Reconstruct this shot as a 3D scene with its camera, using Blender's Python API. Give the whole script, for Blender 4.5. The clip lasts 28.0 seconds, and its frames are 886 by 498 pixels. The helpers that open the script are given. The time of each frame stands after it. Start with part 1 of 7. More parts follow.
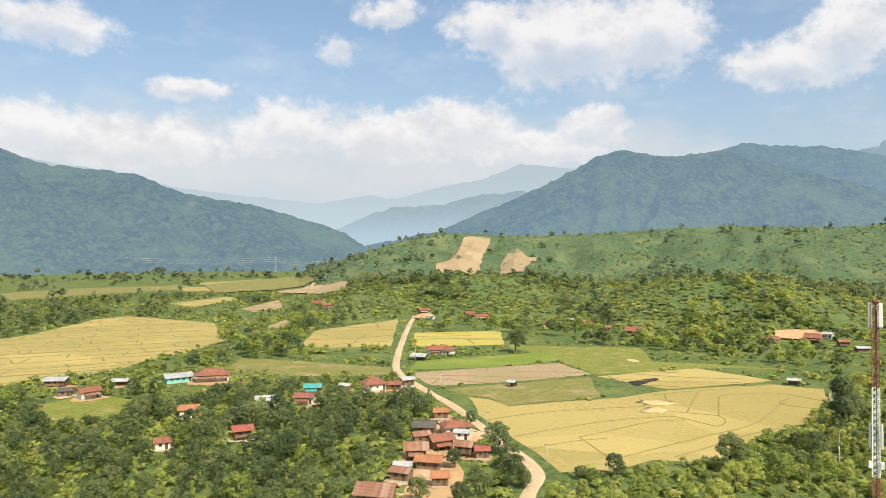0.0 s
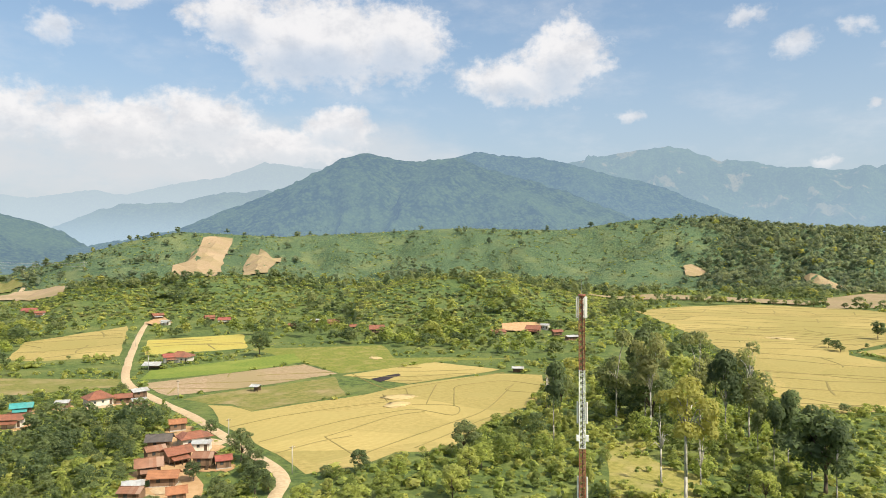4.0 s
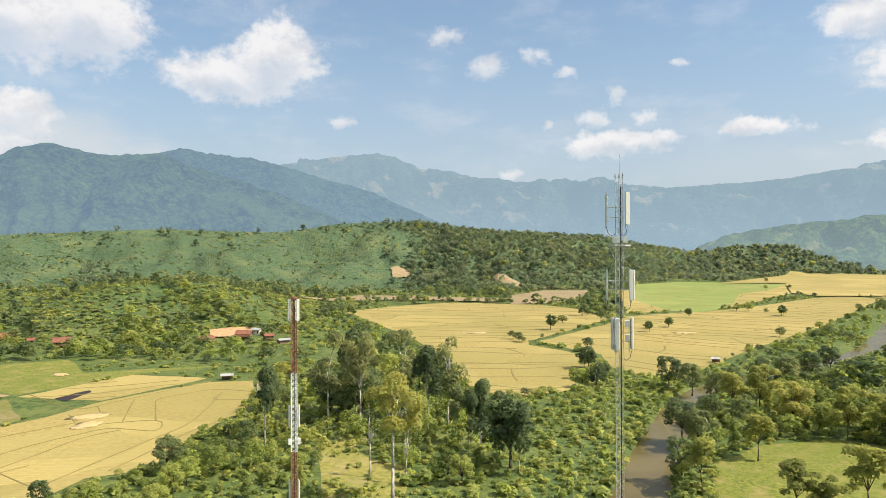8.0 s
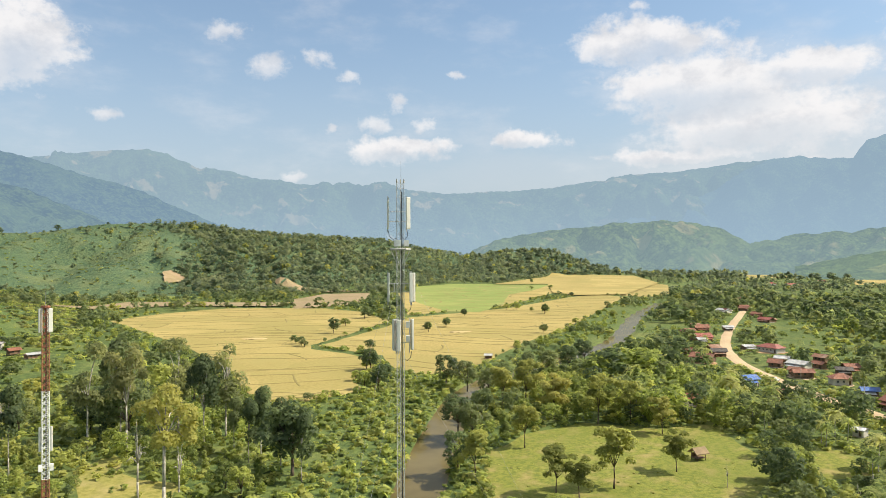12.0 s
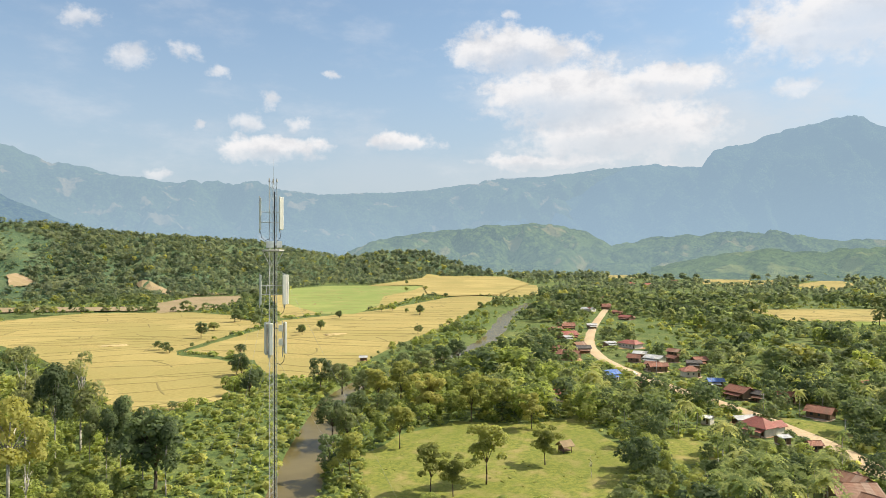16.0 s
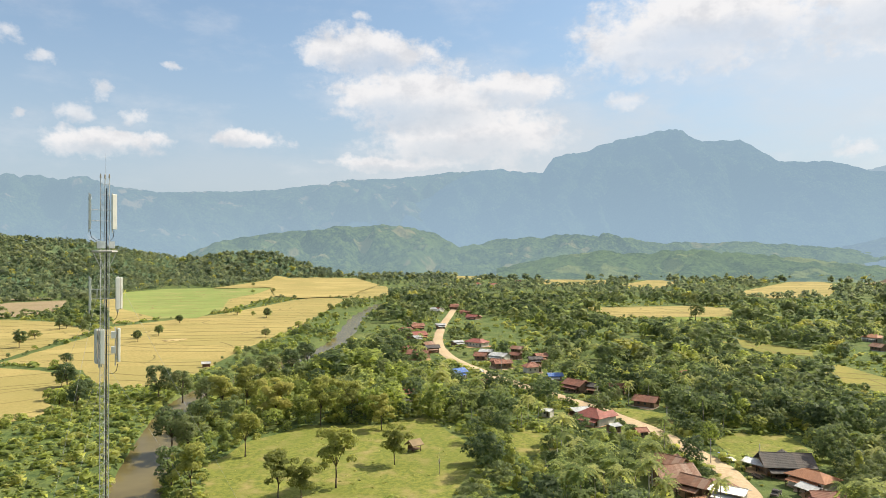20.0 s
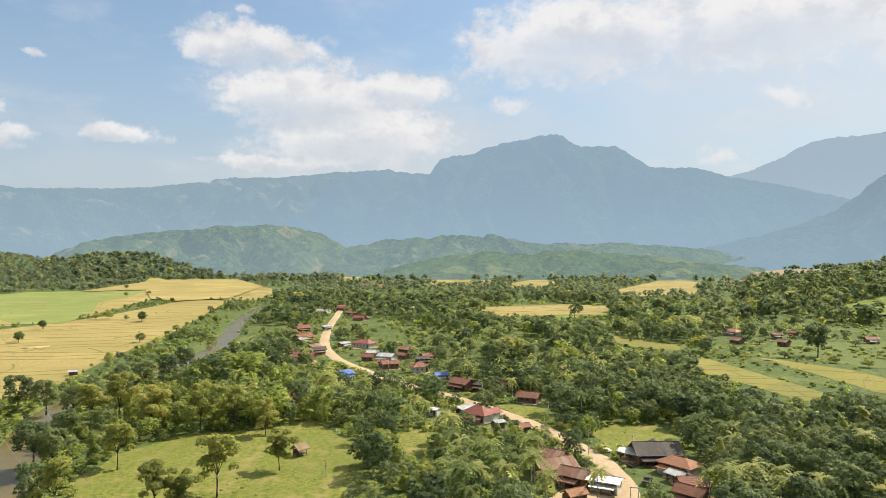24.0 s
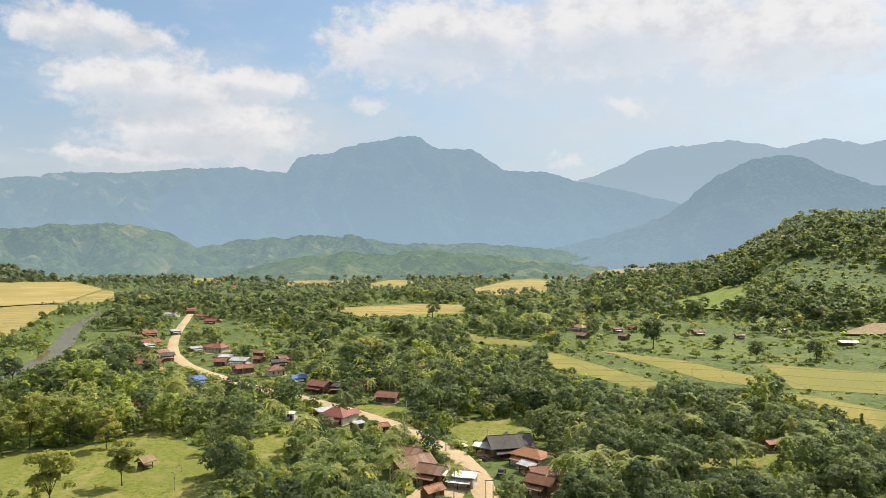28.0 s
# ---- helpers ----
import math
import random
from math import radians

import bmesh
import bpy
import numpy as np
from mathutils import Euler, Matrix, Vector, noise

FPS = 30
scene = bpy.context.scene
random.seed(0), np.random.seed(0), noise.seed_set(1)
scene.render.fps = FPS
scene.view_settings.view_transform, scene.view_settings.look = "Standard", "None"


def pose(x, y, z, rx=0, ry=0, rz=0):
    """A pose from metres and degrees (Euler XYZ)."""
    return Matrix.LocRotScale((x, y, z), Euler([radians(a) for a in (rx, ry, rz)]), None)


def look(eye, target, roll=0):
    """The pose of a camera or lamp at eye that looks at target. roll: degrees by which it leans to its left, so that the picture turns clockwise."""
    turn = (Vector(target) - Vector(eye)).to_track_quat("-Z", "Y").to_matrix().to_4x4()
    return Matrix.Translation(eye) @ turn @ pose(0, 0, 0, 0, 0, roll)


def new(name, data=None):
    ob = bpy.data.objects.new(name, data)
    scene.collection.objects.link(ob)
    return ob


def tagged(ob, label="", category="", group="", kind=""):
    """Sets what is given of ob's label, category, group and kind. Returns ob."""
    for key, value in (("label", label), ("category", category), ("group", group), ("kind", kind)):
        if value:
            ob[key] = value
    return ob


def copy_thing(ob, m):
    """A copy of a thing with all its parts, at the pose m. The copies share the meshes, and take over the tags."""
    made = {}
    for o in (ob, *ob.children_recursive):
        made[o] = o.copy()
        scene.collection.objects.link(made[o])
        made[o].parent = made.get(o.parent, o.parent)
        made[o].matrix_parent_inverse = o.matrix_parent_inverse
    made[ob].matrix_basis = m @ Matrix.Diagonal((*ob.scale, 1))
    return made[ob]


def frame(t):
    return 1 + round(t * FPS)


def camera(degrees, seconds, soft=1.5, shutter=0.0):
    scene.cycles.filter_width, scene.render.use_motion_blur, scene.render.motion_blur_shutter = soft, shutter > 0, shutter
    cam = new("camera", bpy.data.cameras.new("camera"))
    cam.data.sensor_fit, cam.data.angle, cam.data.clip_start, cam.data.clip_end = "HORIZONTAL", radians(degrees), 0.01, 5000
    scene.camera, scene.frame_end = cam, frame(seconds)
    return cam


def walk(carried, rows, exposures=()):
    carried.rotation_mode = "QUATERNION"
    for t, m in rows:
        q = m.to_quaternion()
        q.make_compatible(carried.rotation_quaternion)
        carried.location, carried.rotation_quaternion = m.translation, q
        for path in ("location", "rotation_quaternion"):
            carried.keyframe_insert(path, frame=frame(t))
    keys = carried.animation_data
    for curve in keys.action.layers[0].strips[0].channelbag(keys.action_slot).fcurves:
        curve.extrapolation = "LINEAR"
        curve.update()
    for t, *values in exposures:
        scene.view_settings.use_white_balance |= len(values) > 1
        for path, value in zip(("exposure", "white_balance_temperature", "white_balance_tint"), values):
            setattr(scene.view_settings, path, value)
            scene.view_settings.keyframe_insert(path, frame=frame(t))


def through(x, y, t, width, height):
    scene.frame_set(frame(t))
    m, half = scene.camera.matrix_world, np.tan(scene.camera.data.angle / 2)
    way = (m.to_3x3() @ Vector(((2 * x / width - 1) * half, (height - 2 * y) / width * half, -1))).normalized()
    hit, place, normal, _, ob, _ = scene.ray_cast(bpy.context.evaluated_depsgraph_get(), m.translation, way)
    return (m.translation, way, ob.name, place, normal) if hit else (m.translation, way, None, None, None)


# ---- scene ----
# ---- camera ----
cam = camera(63.57, 28.0, soft=0.75)
EYE = (0.0, 0.0, 60.0)
PATH = [
    (0.0, -0.0, 0.06, 0.25), (0.5, -2.44, 0.04, 0.25), (1.0, -5.16, 0.01, 0.24), (1.5, -7.78, 0.0, 0.25), (2.0, -10.35, 0.0, 0.26), (2.5, -12.8, -0.0, 0.25),
    (3.0, -15.27, 0.01, 0.25), (3.5, -17.75, 0.02, 0.23), (5.5, -28.03, 0.05, 0.24), (6.0, -31.06, 0.08, 0.23), (6.5, -34.06, 0.08, 0.23), (7.0, -37.04, 0.11, 0.21),
    (7.5, -39.99, 0.13, 0.17), (8.0, -42.95, 0.15, 0.18), (8.5, -45.19, 0.18, 0.18), (9.0, -47.37, 0.19, 0.19), (9.5, -49.55, 0.23, 0.16), (10.0, -51.74, 0.25, 0.16),
    (10.5, -53.94, 0.29, 0.18), (11.0, -56.14, 0.31, 0.17), (11.5, -58.33, 0.34, 0.15), (12.0, -60.21, 0.37, 0.14), (12.5, -61.73, 0.38, 0.17), (14.5, -65.76, 0.45, 0.11),
    (15.0, -67.09, 0.46, 0.13), (15.5, -68.61, 0.47, 0.1), (16.0, -70.17, 0.47, 0.1), (16.5, -71.72, 0.48, 0.1), (17.0, -73.27, 0.5, 0.09), (17.5, -74.83, 0.51, 0.09),
    (18.0, -76.4, 0.52, 0.09), (18.5, -77.89, 0.53, 0.07), (19.0, -79.35, 0.53, 0.07), (19.5, -80.75, 0.53, 0.08), (20.0, -82.12, 0.56, 0.07), (20.5, -83.55, 0.55, 0.07),
    (21.0, -84.95, 0.54, 0.03), (21.5, -86.05, 0.55, 0.02), (23.5, -89.84, 0.59, 0.08), (24.0, -91.13, 0.59, 0.11), (24.5, -92.39, 0.59, 0.11), (25.0, -93.62, 0.59, 0.09),
    (25.5, -94.91, 0.6, 0.11), (26.0, -96.21, 0.6, 0.1), (26.5, -97.68, 0.59, 0.11), (27.0, -99.27, 0.57, 0.16), (27.5, -100.87, 0.57, 0.17), (28.0, -102.41, 0.58, 0.2),
]
walk(cam, [(t, pose(*EYE, 90 + p, r, y)) for t, y, p, r in PATH], exposures=[(0.0, 0.68), (16.0, 0.68), (22.0, 0.63), (28.0, 0.56)])

# ---- sun, sky and exposure ----
SUN_AZ, SUN_EL = 150.0, 47.0
sun_data = bpy.data.lights.new("sun", "SUN")
sun_data.energy, sun_data.angle, sun_data.color = 4.45, radians(0.6), (1.0, 0.905, 0.72)
sun = new("sun", sun_data)
sd = Vector((math.sin(radians(SUN_AZ)) * math.cos(radians(SUN_EL)), math.cos(radians(SUN_AZ)) * math.cos(radians(SUN_EL)), math.sin(radians(SUN_EL))))
sun.matrix_world = look(sd * 900, (0, 0, 0))


class Tree:
    """A small helper to write node trees."""

    def __init__(self, tree):
        self.t = tree
        tree.nodes.clear()

    def n(self, kind, sets=None, **inputs):
        node = self.t.nodes.new(kind)
        for k, v in (sets or {}).items():
            setattr(node, k, v)
        for k, v in inputs.items():
            sock = node.inputs[int(k[1:])] if k[0] == "i" and k[1:].isdigit() else node.inputs[k.replace("_", " ")]
            if isinstance(v, bpy.types.NodeSocket):
                self.t.links.new(v, sock)
            else:
                sock.default_value = v
        return node

    def math(self, op, a, b=0.0, c=0.0):
        return self.n("ShaderNodeMath", {"operation": op}, i0=a, i1=b, i2=c).outputs[0]

    def vmath(self, op, a, b=(0, 0, 0)):
        node = self.n("ShaderNodeVectorMath", {"operation": op}, i0=a, i1=b)
        return node.outputs["Value"] if op in ("LENGTH", "DOT_PRODUCT") else node.outputs[0]

    def noise(self, vec, scale, detail=4.0, rough=0.55, color=False):
        node = self.n("ShaderNodeTexNoise", Vector=vec, Scale=scale, Detail=detail, Roughness=rough)
        return node.outputs["Color"] if color else node.outputs["Fac"]

    def ramp(self, fac, lo, hi, a=0.0, b=1.0):
        return self.n("ShaderNodeMapRange", {"clamp": True, "interpolation_type": "SMOOTHSTEP"}, Value=fac, From_Min=lo, From_Max=hi, To_Min=a, To_Max=b).outputs[0]

    def mix(self, fac, a, b, blend="MIX"):
        node = self.t.nodes.new("ShaderNodeMix")
        node.data_type, node.blend_type = "RGBA", blend
        for sock, v in ((node.inputs[0], fac), (node.inputs[6], a), (node.inputs[7], b)):
            if isinstance(v, bpy.types.NodeSocket):
                self.t.links.new(v, sock)
            elif isinstance(v, (tuple, list)):
                sock.default_value = (*v[:3], 1.0)
            else:
                sock.default_value = v
        return node.outputs[2]


# clouds: azimuth, elevation, half width, half height, in degrees
CLOUDS_A = [
    (-28.7, 15.7, 4.8, 2.0), (4.0, 17.2, 4.1, 2.5), (10.2, 16.1, 7.6, 4.1), (16.6, 16.1, 4.8, 3.4), (26.0, 13.2, 4.9, 1.9), (29.6, 14.6, 3.9, 3.6),
    (-8.0, 15.8, 1.9, 1.6), (-4.2, 18.4, 3.2, 1.3), (-19.7, 12.2, 3.4, 1.1), (-29.8, 8.2, 5.5, 2.5), (-22.9, 8.1, 6.7, 2.4), (-12.2, 9.6, 5.3, 2.5),
    (-4.7, 9.1, 5.9, 2.3), (1.7, 9.7, 5.0, 2.6), (11.9, 9.5, 3.5, 2.0), (7.5, 8.1, 6.3, 1.8), (43.5, 16.6, 1.9, 0.8), (46.7, 14.3, 2.0, 1.0),
    (50.3, 15.2, 1.6, 0.7), (52.7, 14.2, 1.3, 0.6), (56.4, 11.8, 1.1, 0.8), (54.4, 10.3, 1.7, 0.9),
]
# soft banks of white haze: azimuth, elevation, half width, half height, thickness
BANKS = [(-22.0, 6.5, 22.0, 5.0, 0.75), (0.0, 7.0, 16.0, 4.5, 0.75), (16.0, 6.5, 9.0, 3.5, 0.55), (88.0, 9.0, 14.0, 6.0, 0.5), (120.0, 14.0, 28.0, 9.0, 0.55), (70.0, 6.0, 14.0, 2.5, 0.2)]
CLOUDS_B = [
    (58.5, 10.2, 1.1, 0.8), (51.4, 10.0, 0.7, 0.5), (61.4, 13.7, 1.0, 0.4), (56.6, 8.4, 4.8, 1.1), (66.7, 8.9, 3.0, 0.9), (34.9, 9.9, 1.3, 0.6),
    (48.7, 6.2, 1.0, 0.5), (76.3, 15.8, 6.3, 1.9), (87.8, 13.2, 4.6, 1.5), (79.9, 12.5, 8.1, 2.7), (84.3, 9.8, 8.4, 2.7), (100.0, 16.0, 7.7, 2.7),
    (95.9, 12.0, 1.8, 0.8), (75.8, 18.2, 0.9, 0.6), (78.5, 7.5, 5.9, 0.7), (103.2, 17.3, 9.1, 2.9), (116.5, 17.2, 10.5, 3.6), (128.5, 15.6, 8.1, 3.6),
    (96.4, 12.1, 1.7, 0.8), (116.9, 11.5, 2.0, 1.0), (112.6, 7.8, 2.1, 0.7),
]
world = bpy.data.worlds.new("sky")
scene.world = world
world.use_nodes = True
W = Tree(world.node_tree)
sky = W.n("ShaderNodeTexSky", {"sky_type": "NISHITA", "sun_disc": False, "sun_elevation": radians(SUN_EL), "sun_rotation": radians(SUN_AZ),
                               "altitude": 300.0, "air_density": 1.0, "dust_density": 2.2, "ozone_density": 1.6})
ray = W.n("ShaderNodeTexCoord").outputs["Generated"]
sx = W.n("ShaderNodeSeparateXYZ", Vector=ray)
az = W.math("MULTIPLY", W.math("ARCTAN2", sx.outputs[0], sx.outputs[1]), 57.29578)
el = W.math("MULTIPLY", W.math("ARCSINE", sx.outputs[2]), 57.29578)
angles = W.n("ShaderNodeCombineXYZ", X=az, Y=el).outputs[0]
warp = W.vmath("SUBTRACT", W.noise(angles, 0.22, 5.0, 0.62, True), (0.5, 0.5, 0.5))
warped = W.vmath("ADD", angles, W.vmath("MULTIPLY", warp, (5.0, 3.0, 0.0)))
level = W.n("ShaderNodeSeparateXYZ", Vector=warped).outputs[1]


def cloud_field(rows):
    """How far a direction lies from the nearest cloud, and how deep in its shaded foot."""
    near = foot = None
    for a, e, w, h in rows:
        d = W.vmath("LENGTH", W.vmath("MULTIPLY", W.vmath("SUBTRACT", warped, (a, e, 0)), (1 / w, 1 / h, 0)))
        d = W.math("SUBTRACT", d, min(0.35, 0.02 * w))
        low = W.math("MULTIPLY", W.math("SUBTRACT", 1.15, d), W.ramp(level, e - 0.9 * h, e + 0.45 * h, 1.0, 0.0))
        foot = low if foot is None else W.math("MAXIMUM", foot, low)
        near = d if near is None else W.n("ShaderNodeMath", {"operation": "SMOOTH_MIN"}, i0=near, i1=d, i2=0.25).outputs[0]
    return near, foot


billow = W.noise(W.vmath("MULTIPLY", angles, (1.0, 1.3, 1.0)), 0.42, 8.0, 0.62)
knots = W.noise(W.vmath("ADD", W.vmath("MULTIPLY", angles, (1.0, 1.25, 1.0)), (40.0, 3.0, 0.0)), 1.1, 5.0, 0.6)
edge = W.math("ADD", W.math("MULTIPLY", W.math("SUBTRACT", billow, 0.5), 1.3), W.math("MULTIPLY", W.math("SUBTRACT", knots, 0.5), 0.55))
wisps = W.noise(W.vmath("MULTIPLY", angles, (0.7, 1.6, 1.0)), 0.16, 6.0, 0.6)
big, under = cloud_field([c for c in CLOUDS_A + CLOUDS_B if c[2] >= 2.5])
little, under_little = cloud_field([c for c in CLOUDS_A + CLOUDS_B if c[2] < 2.5])
thin = W.ramp(under, 0.10, 0.85, 1.0, 0.42)
cover = W.math("MULTIPLY", W.ramp(W.math("ADD", W.math("SUBTRACT", 1.0, big), edge), 0.0, 0.60), thin)
puffs = W.math("MULTIPLY", W.ramp(W.math("ADD", W.math("SUBTRACT", 1.0, little), W.math("MULTIPLY", edge, 1.35)), 0.0, 0.85), W.ramp(under_little, 0.2, 1.0, 0.74, 0.38))
cover = W.math("MAXIMUM", cover, puffs)
veil = W.math("MULTIPLY", W.ramp(wisps, 0.45, 0.8), 0.34)
cover = W.math("MAXIMUM", cover, veil)
# unseen clouds high above the view, added to fill the shadows
fill_clouds = W.noise(W.vmath("MULTIPLY", ray, (1.0, 1.0, 1.6)), 3.2, 5.0, 0.55)
cover = W.math("MAXIMUM", cover, W.math("MULTIPLY", W.ramp(fill_clouds, 0.42, 0.56), W.ramp(el, 23.0, 34.0, 0.0, 0.9)))
shade = W.noise(W.vmath("ADD", W.vmath("MULTIPLY", angles, (1.0, 1.4, 1.0)), (0.5, -1.2, 3.0)), 0.42, 7.0, 0.6)
cloud_col = W.mix(W.ramp(shade, 0.3, 0.60), (0.475, 0.475, 0.49), (0.60, 0.585, 0.58))
# those high clouds are made brighter for more fill light
cloud_col = W.mix(W.ramp(el, 26.0, 45.0), cloud_col, (0.86, 0.85, 0.83))
cloud_col = W.mix(W.ramp(under, 0.1, 0.9, 0.0, 0.7), cloud_col, (0.43, 0.44, 0.465))
haze = W.ramp(el, -1.0, 20.0, 0.85, 0.2)
clear = W.mix(1.0, sky.outputs[0], (0.087, 0.101, 0.102), "MULTIPLY")
clear = W.mix(haze, clear, (0.340, 0.380, 0.424))
bank_n = W.noise(W.vmath("MULTIPLY", angles, (0.6, 1.5, 1.0)), 0.25, 5.0, 0.6)
for a, e, w, h, k in BANKS:
    d = W.vmath("LENGTH", W.vmath("MULTIPLY", W.vmath("SUBTRACT", warped, (a, e, 0)), (1 / w, 1 / h, 0)))
    m = W.ramp(W.math("ADD", d, W.math("SUBTRACT", bank_n, 0.5)), 0.25, 1.15, k, 0.0)
    clear = W.mix(m, clear, (0.46, 0.465, 0.475))
final = W.mix(W.math("MULTIPLY", cover, W.ramp(el, 1.0, 9.0, 0.6, 0.92)), clear, cloud_col)
W.n("ShaderNodeOutputWorld", Surface=W.n("ShaderNodeBackground", Color=final, Strength=1.0).outputs[0])


# ---- materials ----
def material(name):
    m = bpy.data.materials.new(name)
    m.use_nodes = True
    return m, Tree(m.node_tree)


def finish(m, T, color, rough=0.8, metal=0.0, bump=None, bump_dist=0.05, spec=0.3, through=0.0, **more):
    b = T.n("ShaderNodeBsdfPrincipled", Base_Color=color if isinstance(color, bpy.types.NodeSocket) else (*color[:3], 1.0), Roughness=rough, Metallic=metal, Specular_IOR_Level=spec, **more)
    if bump is not None:
        T.t.links.new(T.n("ShaderNodeBump", Height=bump, Distance=bump_dist, Strength=0.9).outputs[0], b.inputs["Normal"])
    surf = b.outputs[0]
    if through:
        lit = T.mix(1.0, color, (1.75, 1.7, 1.3), "MULTIPLY")
        tr = T.n("ShaderNodeBsdfTranslucent", Color=lit)
        surf = T.n("ShaderNodeMixShader", i0=through, i1=surf, i2=tr.outputs[0]).outputs[0]
    T.n("ShaderNodeOutputMaterial", Surface=surf)
    return m


def place(T):
    return T.n("ShaderNodeNewGeometry").outputs["Position"]


def leaf_material(name, dark, light, tint, island=0.35):
    """Foliage: each tuft a little different, each tree too."""
    m, T = material(name)
    p = place(T)
    # blue is raised to put the valley's haze into the leaf colour
    dark, light, tint = [(r * 1.09, g * 0.99, b * 2.1) for r, g, b in (dark, light, tint)]
    tone = T.n("ShaderNodeAttribute", {"attribute_name": "tone"}).outputs["Fac"]
    rnd = T.n("ShaderNodeNewGeometry").outputs["Random Per Island"]
    per = T.math("FRACT", T.math("ADD", tone, T.n("ShaderNodeObjectInfo").outputs["Random"]))
    big = T.noise(p, 0.09, 3.0, 0.6)
    wide = T.noise(T.vmath("ADD", p, (70.0, 20.0, 5.0)), 0.018, 2.0)
    c = T.mix(T.ramp(T.math("ADD", big, T.math("MULTIPLY", T.math("SUBTRACT", rnd, 0.5), island)), 0.36, 0.64), dark, light)
    c = T.mix(T.ramp(wide, 0.5, 0.75, 0.0, 0.45), c, tint)
    c = T.mix(T.ramp(per, 0.45, 1.0, 0.0, 0.6), c, tint)
    c = T.mix(T.ramp(per, 0.0, 0.4, 0.65, 0.0), c, tuple(v * 0.8 for v in dark))
    return finish(m, T, c, 0.62, spec=0.2, through=0.52)


LEAF = leaf_material("leaf_green", (0.125, 0.176, 0.024), (0.300, 0.375, 0.046), (0.345, 0.380, 0.058))
LEAF_DARK = leaf_material("leaf_dark", (0.066, 0.104, 0.024), (0.152, 0.212, 0.042), (0.188, 0.228, 0.046))
LEAF_YELLOW = leaf_material("leaf_yellow_green", (0.168, 0.207, 0.026), (0.302, 0.338, 0.045), (0.328, 0.332, 0.050))
LEAF_PALM = leaf_material("leaf_palm", (0.110, 0.165, 0.026), (0.270, 0.335, 0.050), (0.350, 0.365, 0.070))
LEAF_SCRUB = leaf_material("leaf_scrub", (0.155, 0.215, 0.030), (0.315, 0.385, 0.048), (0.365, 0.380, 0.060))
# distant leaves, bluer and flatter: haze is put into their colour
LEAF_FAR_HAZE = leaf_material("leaf_far_woods_hazed", (0.100, 0.148, 0.036), (0.190, 0.248, 0.050), (0.230, 0.262, 0.054), 0.2)
LEAF_HILL = leaf_material("leaf_hill_scrub", (0.085, 0.130, 0.030), (0.180, 0.230, 0.044), (0.245, 0.250, 0.052), 0.3)
LEAF_DRY = leaf_material("leaf_dry", (0.125, 0.158, 0.034), (0.215, 0.250, 0.048), (0.215, 0.232, 0.046))
# farthest leaves, greyer still with haze in the colour
LEAF_VALLEY_HAZE = leaf_material("leaf_valley_woods_hazed", (0.098, 0.142, 0.046), (0.168, 0.220, 0.060), (0.205, 0.238, 0.064), 0.15)


def bark_material(name, a, b):
    m, T = material(name)
    p = place(T)
    v = T.noise(T.vmath("MULTIPLY", p, (2.0, 2.0, 0.5)), 1.3, 5.0)
    return finish(m, T, T.mix(T.ramp(v, 0.35, 0.65), a, b), 0.85, bump=v, bump_dist=0.04)


BARK = bark_material("bark_brown", (0.06, 0.045, 0.03), (0.16, 0.12, 0.085))
BARK_PALE = bark_material("bark_pale", (0.22, 0.20, 0.16), (0.48, 0.45, 0.38))


def soil(name, cols, scales, bump_d=0.06, rough=0.9, stripe=None, slope=None):
    """Earth, grass or straw: cols dark, light, patch; scales in 1/m."""
    m, T = material(name)
    # more blue in the ground colours, standing for haze over the land
    cols = [(r, g, b * 1.45) for r, g, b in cols]
    p = place(T)
    f1 = T.noise(p, scales[0], 6.0, 0.65)
    f2 = T.noise(T.vmath("ADD", p, (31.0, 7.0, 0.0)), scales[1], 4.0, 0.6)
    f3 = T.noise(T.vmath("ADD", p, (3.0, 57.0, 0.0)), scales[2], 3.0, 0.5)
    c = T.mix(T.ramp(f1, 0.38, 0.62), cols[0], cols[1])
    c = T.mix(T.ramp(f2, 0.45, 0.72), c, cols[2])
    if stripe:
        plot = T.n("ShaderNodeTexVoronoi", Vector=T.vmath("ADD", p, T.vmath("MULTIPLY", T.noise(p, 0.03, 2.0, 0.5, True), (12.0, 12.0, 0.0))), Scale=0.022).outputs["Color"]
        tone = T.n("ShaderNodeSeparateColor", Color=plot)
        c = T.mix(T.ramp(tone.outputs[0], 0.2, 1.0, 0.0, 0.5), c, cols[3])
        c = T.mix(T.ramp(tone.outputs[1], 0.6, 1.0, 0.0, 0.5), c, tuple(min(0.6, v * 1.18) for v in cols[1]))
        w = T.n("ShaderNodeTexWave", {"bands_direction": "DIAGONAL"}, Vector=p, Scale=stripe[0], Distortion=6.0, Detail=2.0, Detail_Scale=0.3).outputs["Fac"]
        c = T.mix(T.ramp(w, 0.2, 0.9, 0.0, stripe[1]), c, cols[3])
    c = T.mix(T.ramp(f3, 0.4, 0.7, 0.0, 0.55), c, cols[3] if len(cols) > 3 else cols[2])
    if slope:
        z = T.n("ShaderNodeSeparateXYZ", Vector=p).outputs[2]
        s = T.mix(T.ramp(T.noise(p, 0.14, 6.0, 0.75), 0.38, 0.60), slope[0], slope[1])
        s = T.mix(T.ramp(T.noise(p, 0.02, 4.0, 0.6), 0.42, 0.62, 0.0, 0.5), s, slope[0])
        s = T.mix(T.ramp(f2, 0.5, 0.75, 0.0, 0.6), s, slope[2])
        c = T.mix(T.ramp(z, 4.0, 22.0), c, s)
    return finish(m, T, c, rough, bump=f1, bump_dist=bump_d, spec=0.15)


